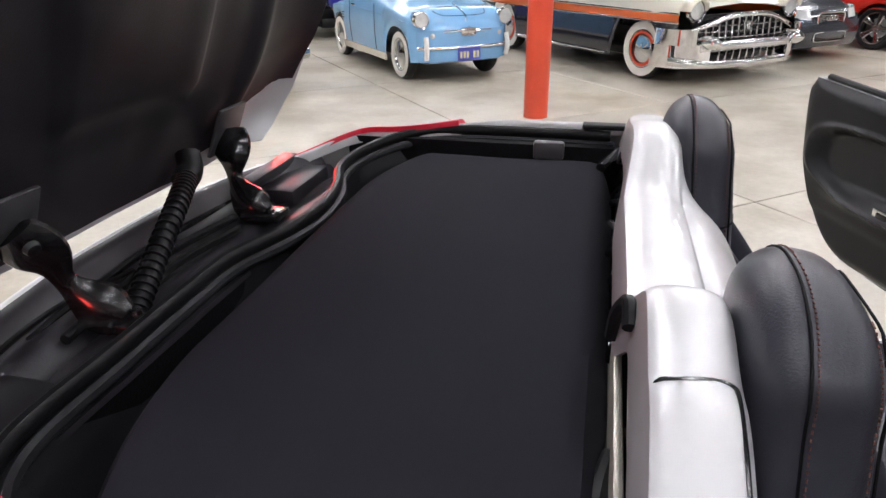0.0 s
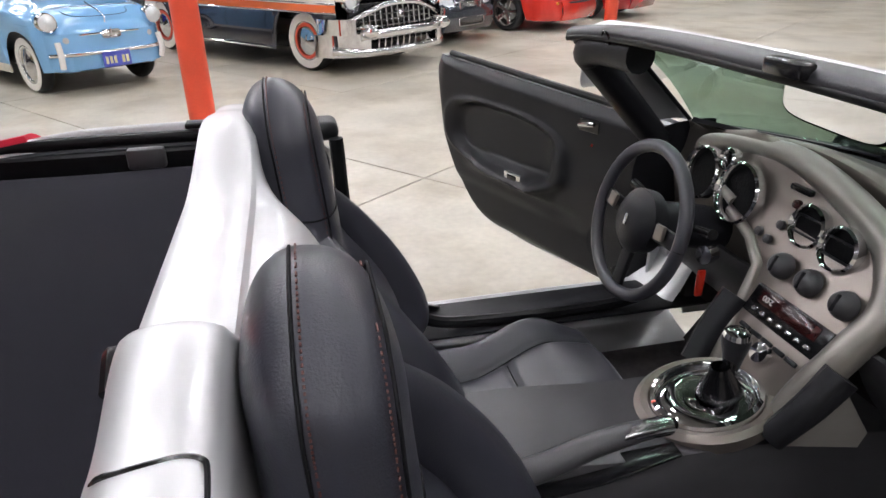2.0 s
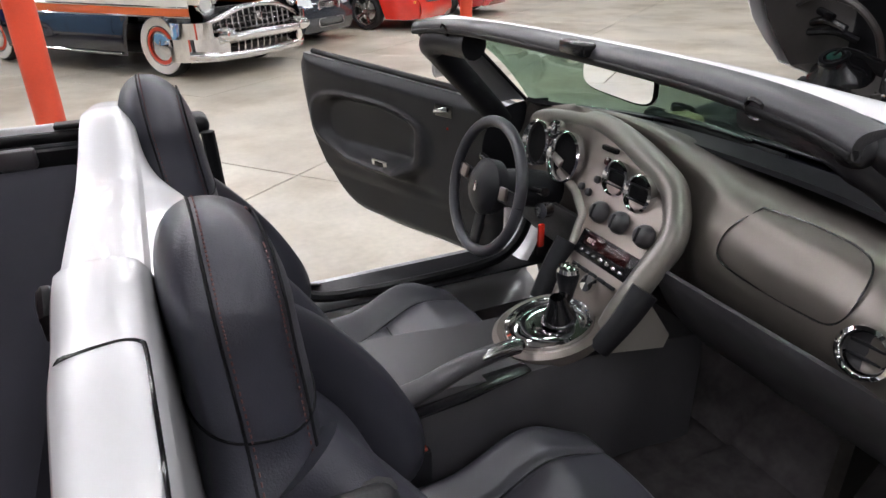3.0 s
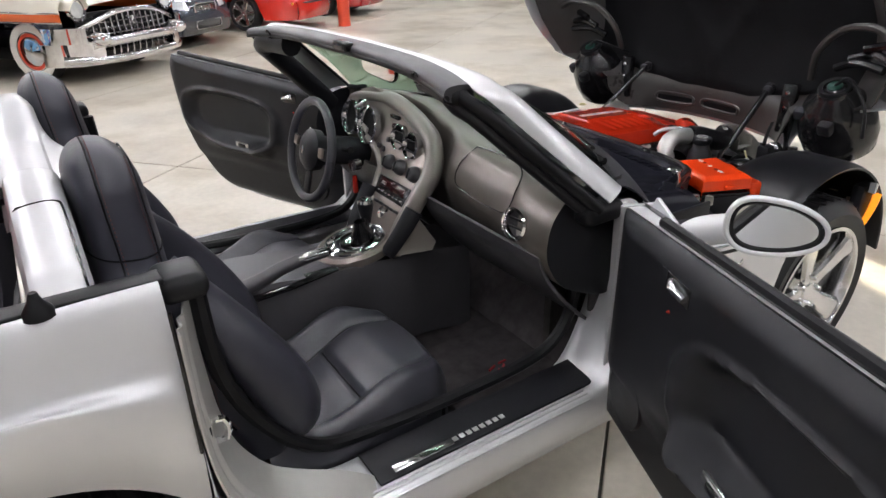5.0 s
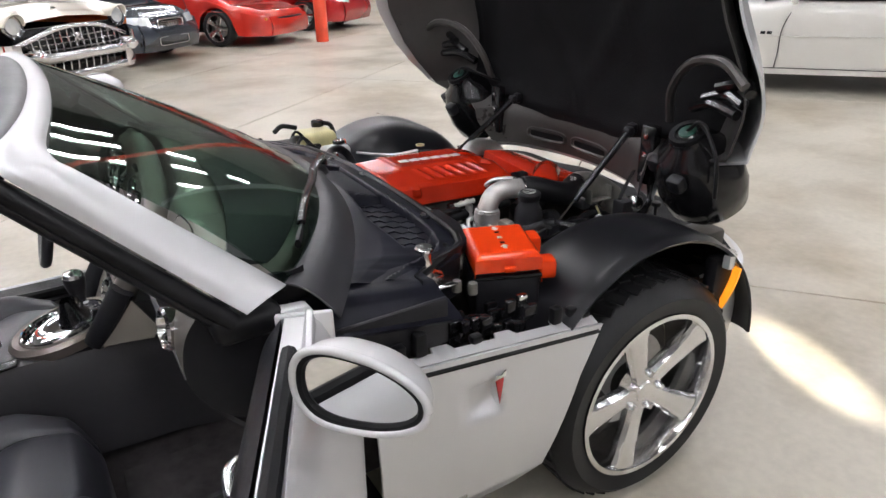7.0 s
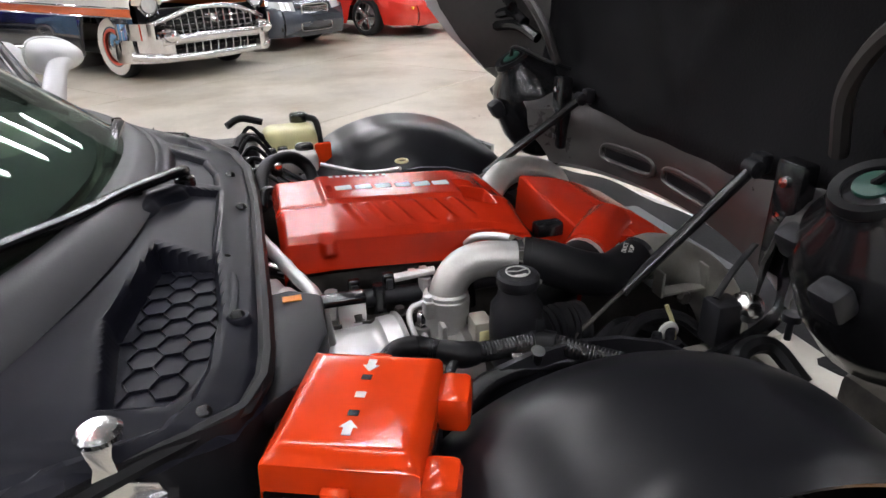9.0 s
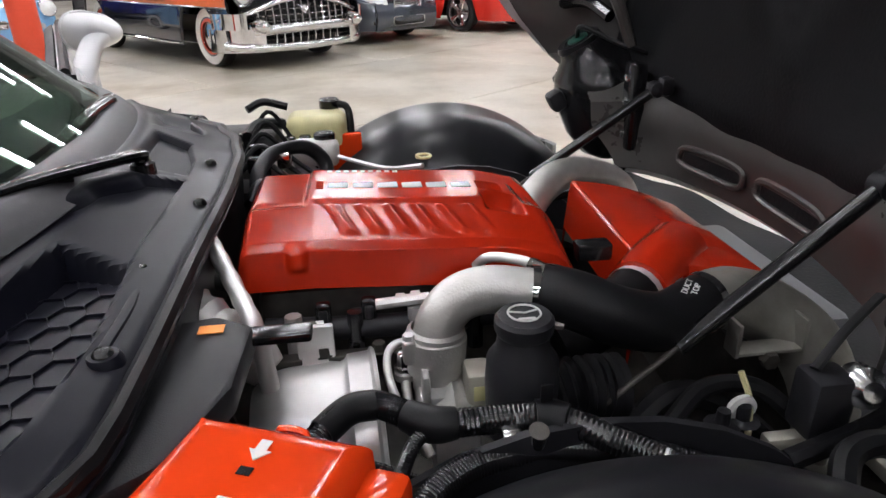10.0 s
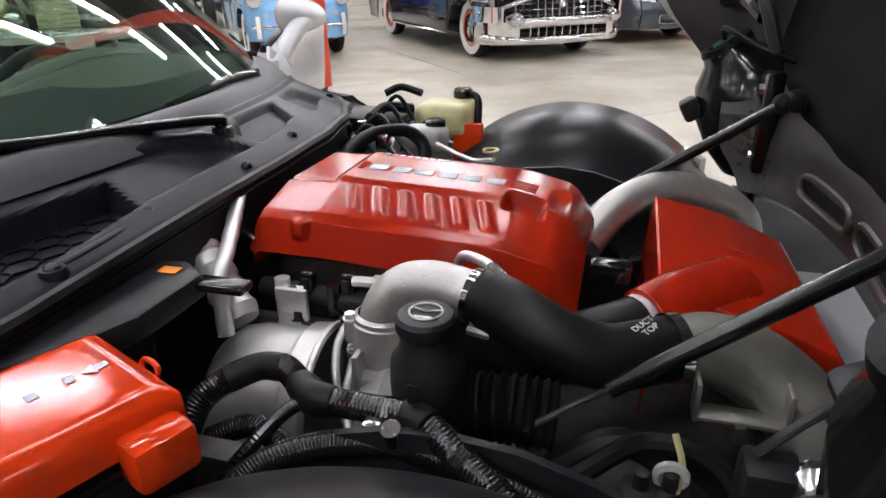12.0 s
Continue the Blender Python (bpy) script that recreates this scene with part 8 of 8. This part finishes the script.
def two_tone():
    car = thing("two_tone_hardtop", "large 1950s hardtop in white, orange and black with much chrome, parked", "car", place(-0.06, 7.90))
    wb = 3.15
    half = lambda x: curve(x, (-4.3, 0.80), (-3.0, 0.94), (0.3, 0.955), (0.65, 0.93))

    def low(x):
        h = half(x)
        z = opening(x, 0.43, wb, 0.34, 0.24)
        return [(h, max(z, 0.70)), (h + 0.008, max(z, 0.62)), (h + 0.012, max(z, 0.45)), (h, z)]

    def flank(mat, name, label, fz0, fz1, bulge, x0=-4.3, x1=0.66):
        for s in (-1, 1):
            def f(u, w, s=s):
                x = lerp(x0, x1, u)
                z0, z1 = fz0(x), fz1(x)
                return (x, s * (half(x) + bulge * math.sin(math.pi * w)), lerp(max(z0, z1), z1, w))
            part(name, Geo().sheet(f, 100, 8), mat, car, label)
    flank(NAVY, "lower_flank", "black lower flank", lambda x: 0.70, lambda x: min(0.699, opening(x, 0.42, wb, 0.345, 0.24)) if abs(x) > 0.3 and abs(x + wb) > 0.3 else 0.698, 0.02)
    flank(ORANGE, "orange_band", "orange flank band", lambda x: 0.80 + 0.02 * max(0, -x) * 0.3, lambda x: 0.70, 0.012)

    def upper(x):
        h = half(x)
        t = curve(x, (-4.3, 0.95), (-3.0, 1.02), (-1.2, 1.04), (0.0, 1.02), (0.55, 0.965), (0.66, 0.93))
        c = curve(x, (-4.3, 0.98), (-1.2, 1.06), (0.2, 1.0), (0.6, 0.90), (0.70, 0.84))
        return [(0, c + 0.02), (h * 0.40, c), (h * 0.62, c - 0.015), (h * 0.80, t - 0.02), (h * 0.93, t), (h, t - 0.07), (h + 0.004, 0.79)]
    shell(car, "upper_body", CREAM, "white bonnet and wings", -4.3, 0.66, upper, 70)
    under(car, 0.5, -4.1, 0.66)
    for wh in wheels(car, 0.355, 0.215, 1.52, wb, 0.17, True):
        part("rim_ring", Geo().lathe([(0.172, 0.010), (0.180, 0.015), (0.202, 0.013), (0.212, 0.004)], 36), POLE_RED, wh, "orange-red wheel ring")
    for s in (-1, 1):
        part("band_trim", Geo().tube([(0.66, s * 0.945, 0.70), (-1.5, s * 0.97, 0.70), (-4.2, s * 0.85, 0.70)], 0.010, 6, 6), CHROME, car, "chrome flank strip")
        part("band_trim", Geo().tube([(0.66, s * 0.945, 0.80), (-1.5, s * 0.97, 0.815), (-4.2, s * 0.85, 0.84)], 0.008, 6, 6), CHROME, car)
        part("sill_trim", Geo().tube([(-0.50, s * 0.965, 0.265), (-1.6, s * 0.965, 0.265), (-2.65, s * 0.955, 0.265)], 0.014, 6, 4), CHROME, car, "chrome sill strip")
        # headlamp under a peaked hood
        ring_lamp(car, 0.70, s * 0.74, 0.825, 0.088, LENS)
        part("lamp_recess", Geo().lathe([(0.10, 0.0), (0.118, 0.01), (0.128, 0.05)], 24, turned(0.675, s * 0.74, 0.825, (1, 0, 0))), CHROME, car)
        part("lamp_hood", Geo().sheet(lambda u, w, s=s: (lerp(0.60, lerp(0.80, 0.74, abs(2 * u - 1) ** 2), w), s * 0.74 + 0.135 * math.cos(math.pi * u), 0.825 + 0.135 * math.sin(math.pi * u)), 18, 4, 0.012), CREAM, car, "white headlamp hood")
        part("bumper_bullet", Geo().lathe([(0.075, -0.14), (0.082, -0.02), (0.07, 0.06), (0.04, 0.11), (0.0001, 0.125)], 20, turned(0.90, s * 0.66, 0.50, (1, 0, 0))), CHROME, car, "chrome bumper bullet")
        part("corner_chrome", Geo().sheet(lambda u, w, s=s: (lerp(0.83, 0.40, u ** 1.6), s * lerp(0.80, 1.0, math.sin(u * math.pi / 2)), lerp(0.64, 0.47, w) + 0.012 * math.sin(math.pi * w * 3)), 14, 12, 0.01), CHROME, car, "ribbed chrome side grille")
        part("bumper_wrap", Geo().sheet(lambda u, w, s=s: (lerp(0.86, 0.36, u ** 1.5), s * lerp(0.60, 1.02, math.sin(u * math.pi / 2)), lerp(0.47, 0.22, w) + 0.0), 16, 6, 0.02), CHROME, car, "wrap-round chrome bumper end")
    part("grille_back", Geo().box((0.04, 1.5, 0.46), (0.66, 0, 0.55), 0.01), PLASTIC_GLOSS, car, "dark grille opening")
    for k in range(13):
        y = -0.60 + 0.10 * k
        part("grille_bar", Geo().tube([(0.76, y, 0.50), (0.745, y, 0.745 - 0.16 * abs(y) ** 1.5)], 0.008, 6, 1), CHROME, car)
    for k in range(3):
        z = 0.53 + 0.065 * k
        part("grille_bar", Geo().tube([(0.70, -0.66, z), (0.765, -0.3, z), (0.77, 0, z), (0.765, 0.3, z), (0.70, 0.66, z)], 0.007, 6, 4), CHROME, car)
    part("grille_arch", Geo().tube([(0.70, -0.82, 0.60), (0.76, -0.62, 0.665), (0.80, -0.3, 0.755), (0.81, 0, 0.775), (0.80, 0.3, 0.755), (0.76, 0.62, 0.665), (0.70, 0.82, 0.60)], 0.028, 10, 6), CHROME, car, "chrome grille arch")
    part("bumper", Geo().tube([(0.80, -0.72, 0.44), (0.86, -0.45, 0.455), (0.875, 0, 0.46), (0.86, 0.45, 0.455), (0.80, 0.72, 0.44)], 0.045, 14, 6, flat=1.2), CHROME, car, "massive chrome bumper")
    part("bumper_lower", Geo().tube([(0.60, -0.97, 0.30), (0.80, -0.75, 0.27), (0.86, -0.4, 0.255), (0.87, 0, 0.25), (0.86, 0.4, 0.255), (0.80, 0.75, 0.27), (0.60, 0.97, 0.30)], 0.040, 12, 6, flat=1.2), CHROME, car, "chrome lower bumper bar")
    for k in range(9):
        part("lower_bar", Geo().box((0.02, 0.014, 0.12), (0.83, -0.44 + 0.11 * k, 0.34), 0.004), CHROME, car)
    part("v_emblem", Geo().tube([(0.80, -0.10, 0.70), (0.82, 0, 0.63), (0.80, 0.10, 0.70)], 0.008, 6, 1), CHROME, car)
    part("round_emblem", Geo().lathe([(0.045, -0.01), (0.045, 0.01), (0.034, 0.014), (0.03, 0.0), (0.0001, 0.0)], 20, turned(0.805, 0, 0.655, (1, 0, 0))), CHROME, car, "round chrome emblem")
    part("bonnet_ornament", Geo().lathe([(0.0001, 0.06), (0.018, 0.02), (0.022, -0.02), (0.0001, -0.06)], 12, turned(0.50, 0, 0.955, (1, 0, 0.1))), CHROME, car)
    part("cabin", Geo().loft([[Vector((x, y, z)) for x, z in ((-1.25, 1.05), (-1.75, 1.42), (-2.1, 1.48), (-3.0, 1.46), (-3.5, 1.05))] for y in (-0.72, -0.5, 0.5, 0.72)]), CREAM, car, "white roof")


def modern(name, label, mat, x, y, kind, head=HEAD, rim_mat=None):
    car = thing(name, label, "car", place(x, y, head))
    wb = 2.6
    nose = {"sedan": 0.86, "wedge": 0.98, "hatch": 0.85, "coupe": 1.0}[kind]
    hood = {"sedan": 0.80, "wedge": 0.70, "hatch": 0.84, "coupe": 0.84}[kind]
    halfw = {"sedan": 0.87, "wedge": 0.85, "hatch": 0.87, "coupe": 0.92}[kind]
    tip = {"sedan": 0.62, "wedge": 0.56, "hatch": 0.62, "coupe": 0.60}[kind]

    def prof(xx):
        h = halfw * curve(xx, (-3.5, 0.88), (-2.8, 0.98), (0.2, 1.0), (nose - 0.25, 0.93), (nose, 0.70))
        t = curve(xx, (-3.5, 0.90), (-2.2, 0.99), (-0.9, 0.97), (-0.4, 0.93), (0.35, hood), (nose - 0.08, tip + 0.05), (nose, tip - 0.06))
        z = opening(xx, 0.365, wb, 0.31, 0.20)
        return [(0, t + 0.015), (h * 0.5, t + 0.01), (h * 0.82, t - 0.01), (h * 0.95, t - 0.07), (h, lerp(z, t, 0.66)), (h * 1.005, lerp(z, t, 0.4)), (h * 0.985, z)]
    shell(car, "body", mat, "", -3.5, nose, prof, 80)

    def front(u, w):
        a = lerp(-1, 1, u)
        h = halfw * 0.70
        bul = 0.05 * math.sin(math.pi * w)
        return (nose + bul - 0.03 * a * a, h * a, lerp(tip - 0.055, 0.20, w))
    part("front_bumper", Geo().sheet(front, 24, 14, 0.02), mat, car, "painted front bumper")
    for s in (-1, 1):
        part("bumper_corner", Geo().sheet(lambda u, w, s=s: (lerp(nose - 0.03, nose - 0.45, u ** 1.4) + 0.03 * math.sin(math.pi * w), s * lerp(halfw * 0.70, halfw * 0.985, math.sin(u * math.pi / 2)), lerp(tip - 0.05 + 0.08 * u, 0.20, w)), 14, 12, 0.01), mat, car)
    under(car, nose - 0.2, -3.3, 0.6)
    wheels(car, 0.318, 0.225, 1.50, wb, 0.20, False, 5, rim_mat or ALLOY)
    if kind == "sedan":
        g = part("grille", Geo().box((0.03, 0.52, 0.13), (nose + 0.01, 0, 0.565), 0.02), PLASTIC_GLOSS, car, "black grille with a bright frame")
        part("grille_frame", Geo().tube([(nose + 0.03, 0.27 * math.copysign(abs(math.cos(t)) ** 0.35, math.cos(t)), 0.565 + 0.075 * math.copysign(abs(math.sin(t)) ** 0.35, math.sin(t))) for t in [k * math.pi / 20 for k in range(41)]], 0.011, 8, 1), CHROME, g)
        for k in range(4):
            part("grille_bar", Geo().box((0.012, 0.50, 0.006), (nose + 0.03, 0, 0.525 + 0.026 * k), 0.001), CHROME, g)
        for k in range(4):
            part("emblem_ring", Geo().tube([(nose + 0.045, -0.075 + 0.05 * k + 0.032 * math.cos(t), 0.57 + 0.032 * math.sin(t)) for t in [j * math.pi / 10 for j in range(21)]], 0.005, 6, 1), CHROME, g)
        part("air_intake", Geo().box((0.03, 0.62, 0.10), (nose + 0.045, 0, 0.33), 0.02), PLASTIC_GLOSS, car)
        part("intake_frame", Geo().tube([(nose + 0.062, 0.32 * math.copysign(abs(math.cos(t)) ** 0.3, math.cos(t)), 0.33 + 0.06 * math.copysign(abs(math.sin(t)) ** 0.3, math.sin(t))) for t in [k * math.pi / 20 for k in range(41)]], 0.007, 6, 1), CHROME, car)
        for s in (-1, 1):
            part("side_intake", Geo().box((0.04, 0.22, 0.09), (nose - 0.03, s * 0.54, 0.33), 0.02, None), PLASTIC_GLOSS, car)
    if kind == "wedge":
        part("nose_strip", Geo().tube([(nose - 0.28, -0.79, 0.475), (nose - 0.02, -0.5, 0.475), (nose + 0.04, 0, 0.475), (nose - 0.02, 0.5, 0.475), (nose - 0.28, 0.79, 0.475)], 0.016, 8, 6), PLASTIC, car, "black bumper strip")
        part("air_intake", Geo().box((0.04, 0.66, 0.06), (nose + 0.03, 0, 0.36), 0.015), PLASTIC, car)
        for s in (-1, 1):
            part("indicator", Geo().box((0.04, 0.20, 0.045), (nose - 0.06, s * 0.58, 0.475), 0.01), AMBER_OFF, car, "amber indicator")
    if kind == "hatch":
        part("air_intake", Geo().box((0.04, 0.60, 0.13), (nose + 0.03, 0, 0.36), 0.03), PLASTIC, car)
        for s in (-1, 1):
            part("fog_recess", Geo().lathe([(0.08, 0), (0.06, -0.02), (0.0001, -0.02)], 16, turned(nose - 0.02, s * 0.60, 0.36, (1, s * 0.3, 0))), PLASTIC, car)
    for s in (-1, 1):
        if kind in ("sedan", "hatch", "coupe"):
            def lens(u, w, s=s):
                yy = lerp(0.38, halfw * 0.93, u)
                return (nose + 0.015 - 0.30 * u ** 2.2 - 0.05 * (1 - w), s * yy, lerp(tip + 0.055, tip - 0.065, w) + 0.03 * u)
            part("headlamp", Geo().sheet(lens, 12, 6, 0.02), LENS, car, "clear headlamp")
        part("side_mirror", Geo().sheet(lambda u, w, s=s: (-0.75 + 0.10 * math.cos(math.pi * w) * math.sin(math.pi * u), s * (halfw + 0.10) + 0.11 * math.cos(math.pi * u) * s, 0.98 + 0.065 * math.sin(math.pi * w * 2) * math.sin(math.pi * u)), 10, 12), mat, car, "painted door mirror")
        dx = 0.19 if kind == "coupe" else 0
        part("door_seam", Geo().tube([(-0.62 - dx, s * halfw * 1.0, 0.84), (-0.56 - dx, s * halfw * 1.008, 0.66), (-0.56 - dx, s * halfw * 1.006, 0.44), (-0.55 - dx, s * halfw * 0.995, 0.26)], 0.005, 6, 4), PLASTIC, car)
        part("sill_seam", Geo().tube([(-0.55, s * halfw * 0.997, 0.265), (-2.0, s * halfw * 0.997, 0.265)], 0.004, 6, 1), PLASTIC, car)
        part("crease", Geo().tube([(0.40, s * halfw * 1.003, 0.60), (-1.2, s * halfw * 1.006, 0.60), (-2.9, s * halfw * 1.0, 0.60)], 0.006, 6, 2), mat, car)
        part("side_glass", Geo().sheet(lambda u, w, s=s: (lerp(lerp(-0.85, -1.3, w), lerp(-2.6, -2.35, w), u), s * lerp(halfw * 0.93, halfw * 0.70, w), lerp(0.955, 1.33, w)), 4, 4, 0.01), PLASTIC_GLOSS, car, "dark side glass")
    part("windscreen", Geo().sheet(lambda u, w: (lerp(-0.55, -1.25, w), lerp(-1, 1, u) * lerp(halfw * 0.88, halfw * 0.68, w), lerp(0.95, 1.36, w)), 6, 4, 0.01), PLASTIC_GLOSS, car, "dark windscreen")
    part("roof", Geo().sheet(lambda u, w: (lerp(-1.22, -2.45, w), lerp(-1, 1, u) * halfw * 0.70, 1.36 + 0.03 * math.sin(math.pi * w) * math.cos(1.2 * (2 * u - 1))), 8, 8, 0.02), mat, car, "painted roof")
    part("rear_glass", Geo().sheet(lambda u, w: (lerp(-2.42, -3.0, w), lerp(-1, 1, u) * lerp(halfw * 0.68, halfw * 0.86, w), lerp(1.36, 0.97, w)), 6, 4, 0.01), PLASTIC_GLOSS, car, "dark rear glass")
    return car


AMBER_OFF = material("amber_plastic", (0.55, 0.18, 0.02), 0.2)
blue_car()
two_tone()
modern("saloon", "slate blue-grey modern saloon with a framed grille, parked nose out", SLATE, 1.28, 9.93, "sedan")
modern("sports_coupe", "bright red low-nosed sports coupe, parked nose out", CAR_RED, 3.45, 11.0, "wedge")
modern("hatchback", "deep red modern hatchback with silver wheels, parked", DARK_RED, 5.62, 12.5, "hatch")
white = modern("white_coupe", "white coupe with dark windows, seen from its side", WHITE, 7.06, 3.60, "coupe", HEAD + 180)
for x in (-0.57, -0.635):
    part("dark_mark", Geo().box((0.048, 0.004, 0.030), (x, 0.929, 0.632), 0.002), PLASTIC, white, "small dark mark on the wing")


def vintage():
    car = thing("vintage_saloon", "pale gold and cream 1930s saloon with bulging wings, parked", "car", place(-5.42, 5.75))
    for s in (-1, 1):
        rings = []
        for k in range(15):
            t = k / 14
            x = lerp(0.50, -1.05, t)
            h = curve(t, (0, 0.10), (0.15, 0.30), (0.42, 0.42), (0.75, 0.30), (1, 0.06))
            w = curve(t, (0, 0.08), (0.2, 0.20), (0.6, 0.24), (1, 0.14))
            rings.append([Vector((x, s * 0.68 + w * math.cos(a), 0.42 + h * max(-0.1, math.sin(a)) * 1.15)) for a in [math.pi * j / 12 for j in range(13)]])
        part("wing", Geo().loft(rings), GOLD, car, "bulging gold front wing")
        part("fog_lamp", Geo().lathe([(0.03, -0.07), (0.085, -0.02), (0.09, 0.01), (0.06, 0.03), (0.0001, 0.035)], 20, turned(0.62, s * 0.42, 0.62, (1, 0, 0))), CHROME, car, "chrome fog lamp")
        ring_lamp(car, 0.42, s * 0.62, 0.92, 0.10, LENS)
    part("hood", Geo().loft([[Vector((x, w * math.cos(a), z + 0.30 * math.sin(a))) for a in [math.pi * j / 12 for j in range(13)]] for x, w, z in ((0.48, 0.26, 0.72), (0.40, 0.32, 0.80), (-0.8, 0.46, 0.86), (-1.0, 0.55, 0.85))]), GOLD, car, "gold tapered bonnet")
    part("grille", Geo().box((0.06, 0.44, 0.55), (0.46, 0, 0.66), 0.03), YELLOWED, car, "yellow-tinted grille")
    for k in range(9):
        part("grille_bar", Geo().box((0.012, 0.42, 0.014), (0.495, 0, 0.46 + 0.05 * k), 0.003), CHROME, car)
    part("cabin", Geo().box((1.9, 1.30, 0.95), (-2.0, 0, 1.02), 0.22, None, 4), CREAM, car, "cream cabin")
    part("bumper", Geo().tube([(0.55, -0.88, 0.44), (0.72, -0.6, 0.44), (0.76, 0, 0.44), (0.72, 0.6, 0.44), (0.55, 0.88, 0.44)], 0.045, 12, 6, flat=1.5), CHROME, car, "chrome front bumper")
    part("plate", Geo().box((0.01, 0.30, 0.13), (0.80, 0.20, 0.36), 0.006), PALE, car)
    under(car, 0.3, -2.9, 0.5)
    wheels(car, 0.35, 0.20, 1.36, 2.7, 0.17, False)


def hot_rod():
    car = thing("hot_rod", "dark blue open-wheeled hot rod with chrome wheels, parked", "car", place(-6.0, 10.75))
    part("body", Geo().box((2.4, 1.1, 0.62), (-1.3, 0, 0.82), 0.12, None, 4), DEEP_BLUE, car, "deep blue body")
    part("nose", Geo().box((0.9, 0.62, 0.50), (0.15, 0, 0.80), 0.10, None, 4), DEEP_BLUE, car)
    for s in (-1, 1):
        part("running_board", Geo().box((1.7, 0.22, 0.05), (-1.2, s * 0.66, 0.38), 0.02), PALE, car, "pale running board")
    under(car, 0.3, -2.4, 0.4)
    wheels(car, 0.36, 0.22, 1.44, 2.6, 0.20, False)


DEEP_BLUE = material("deep_blue_paint", (0.02, 0.02, 0.20), 0.14, 0, 0.05, 3, coat=0.9)
vintage()
hot_rod()
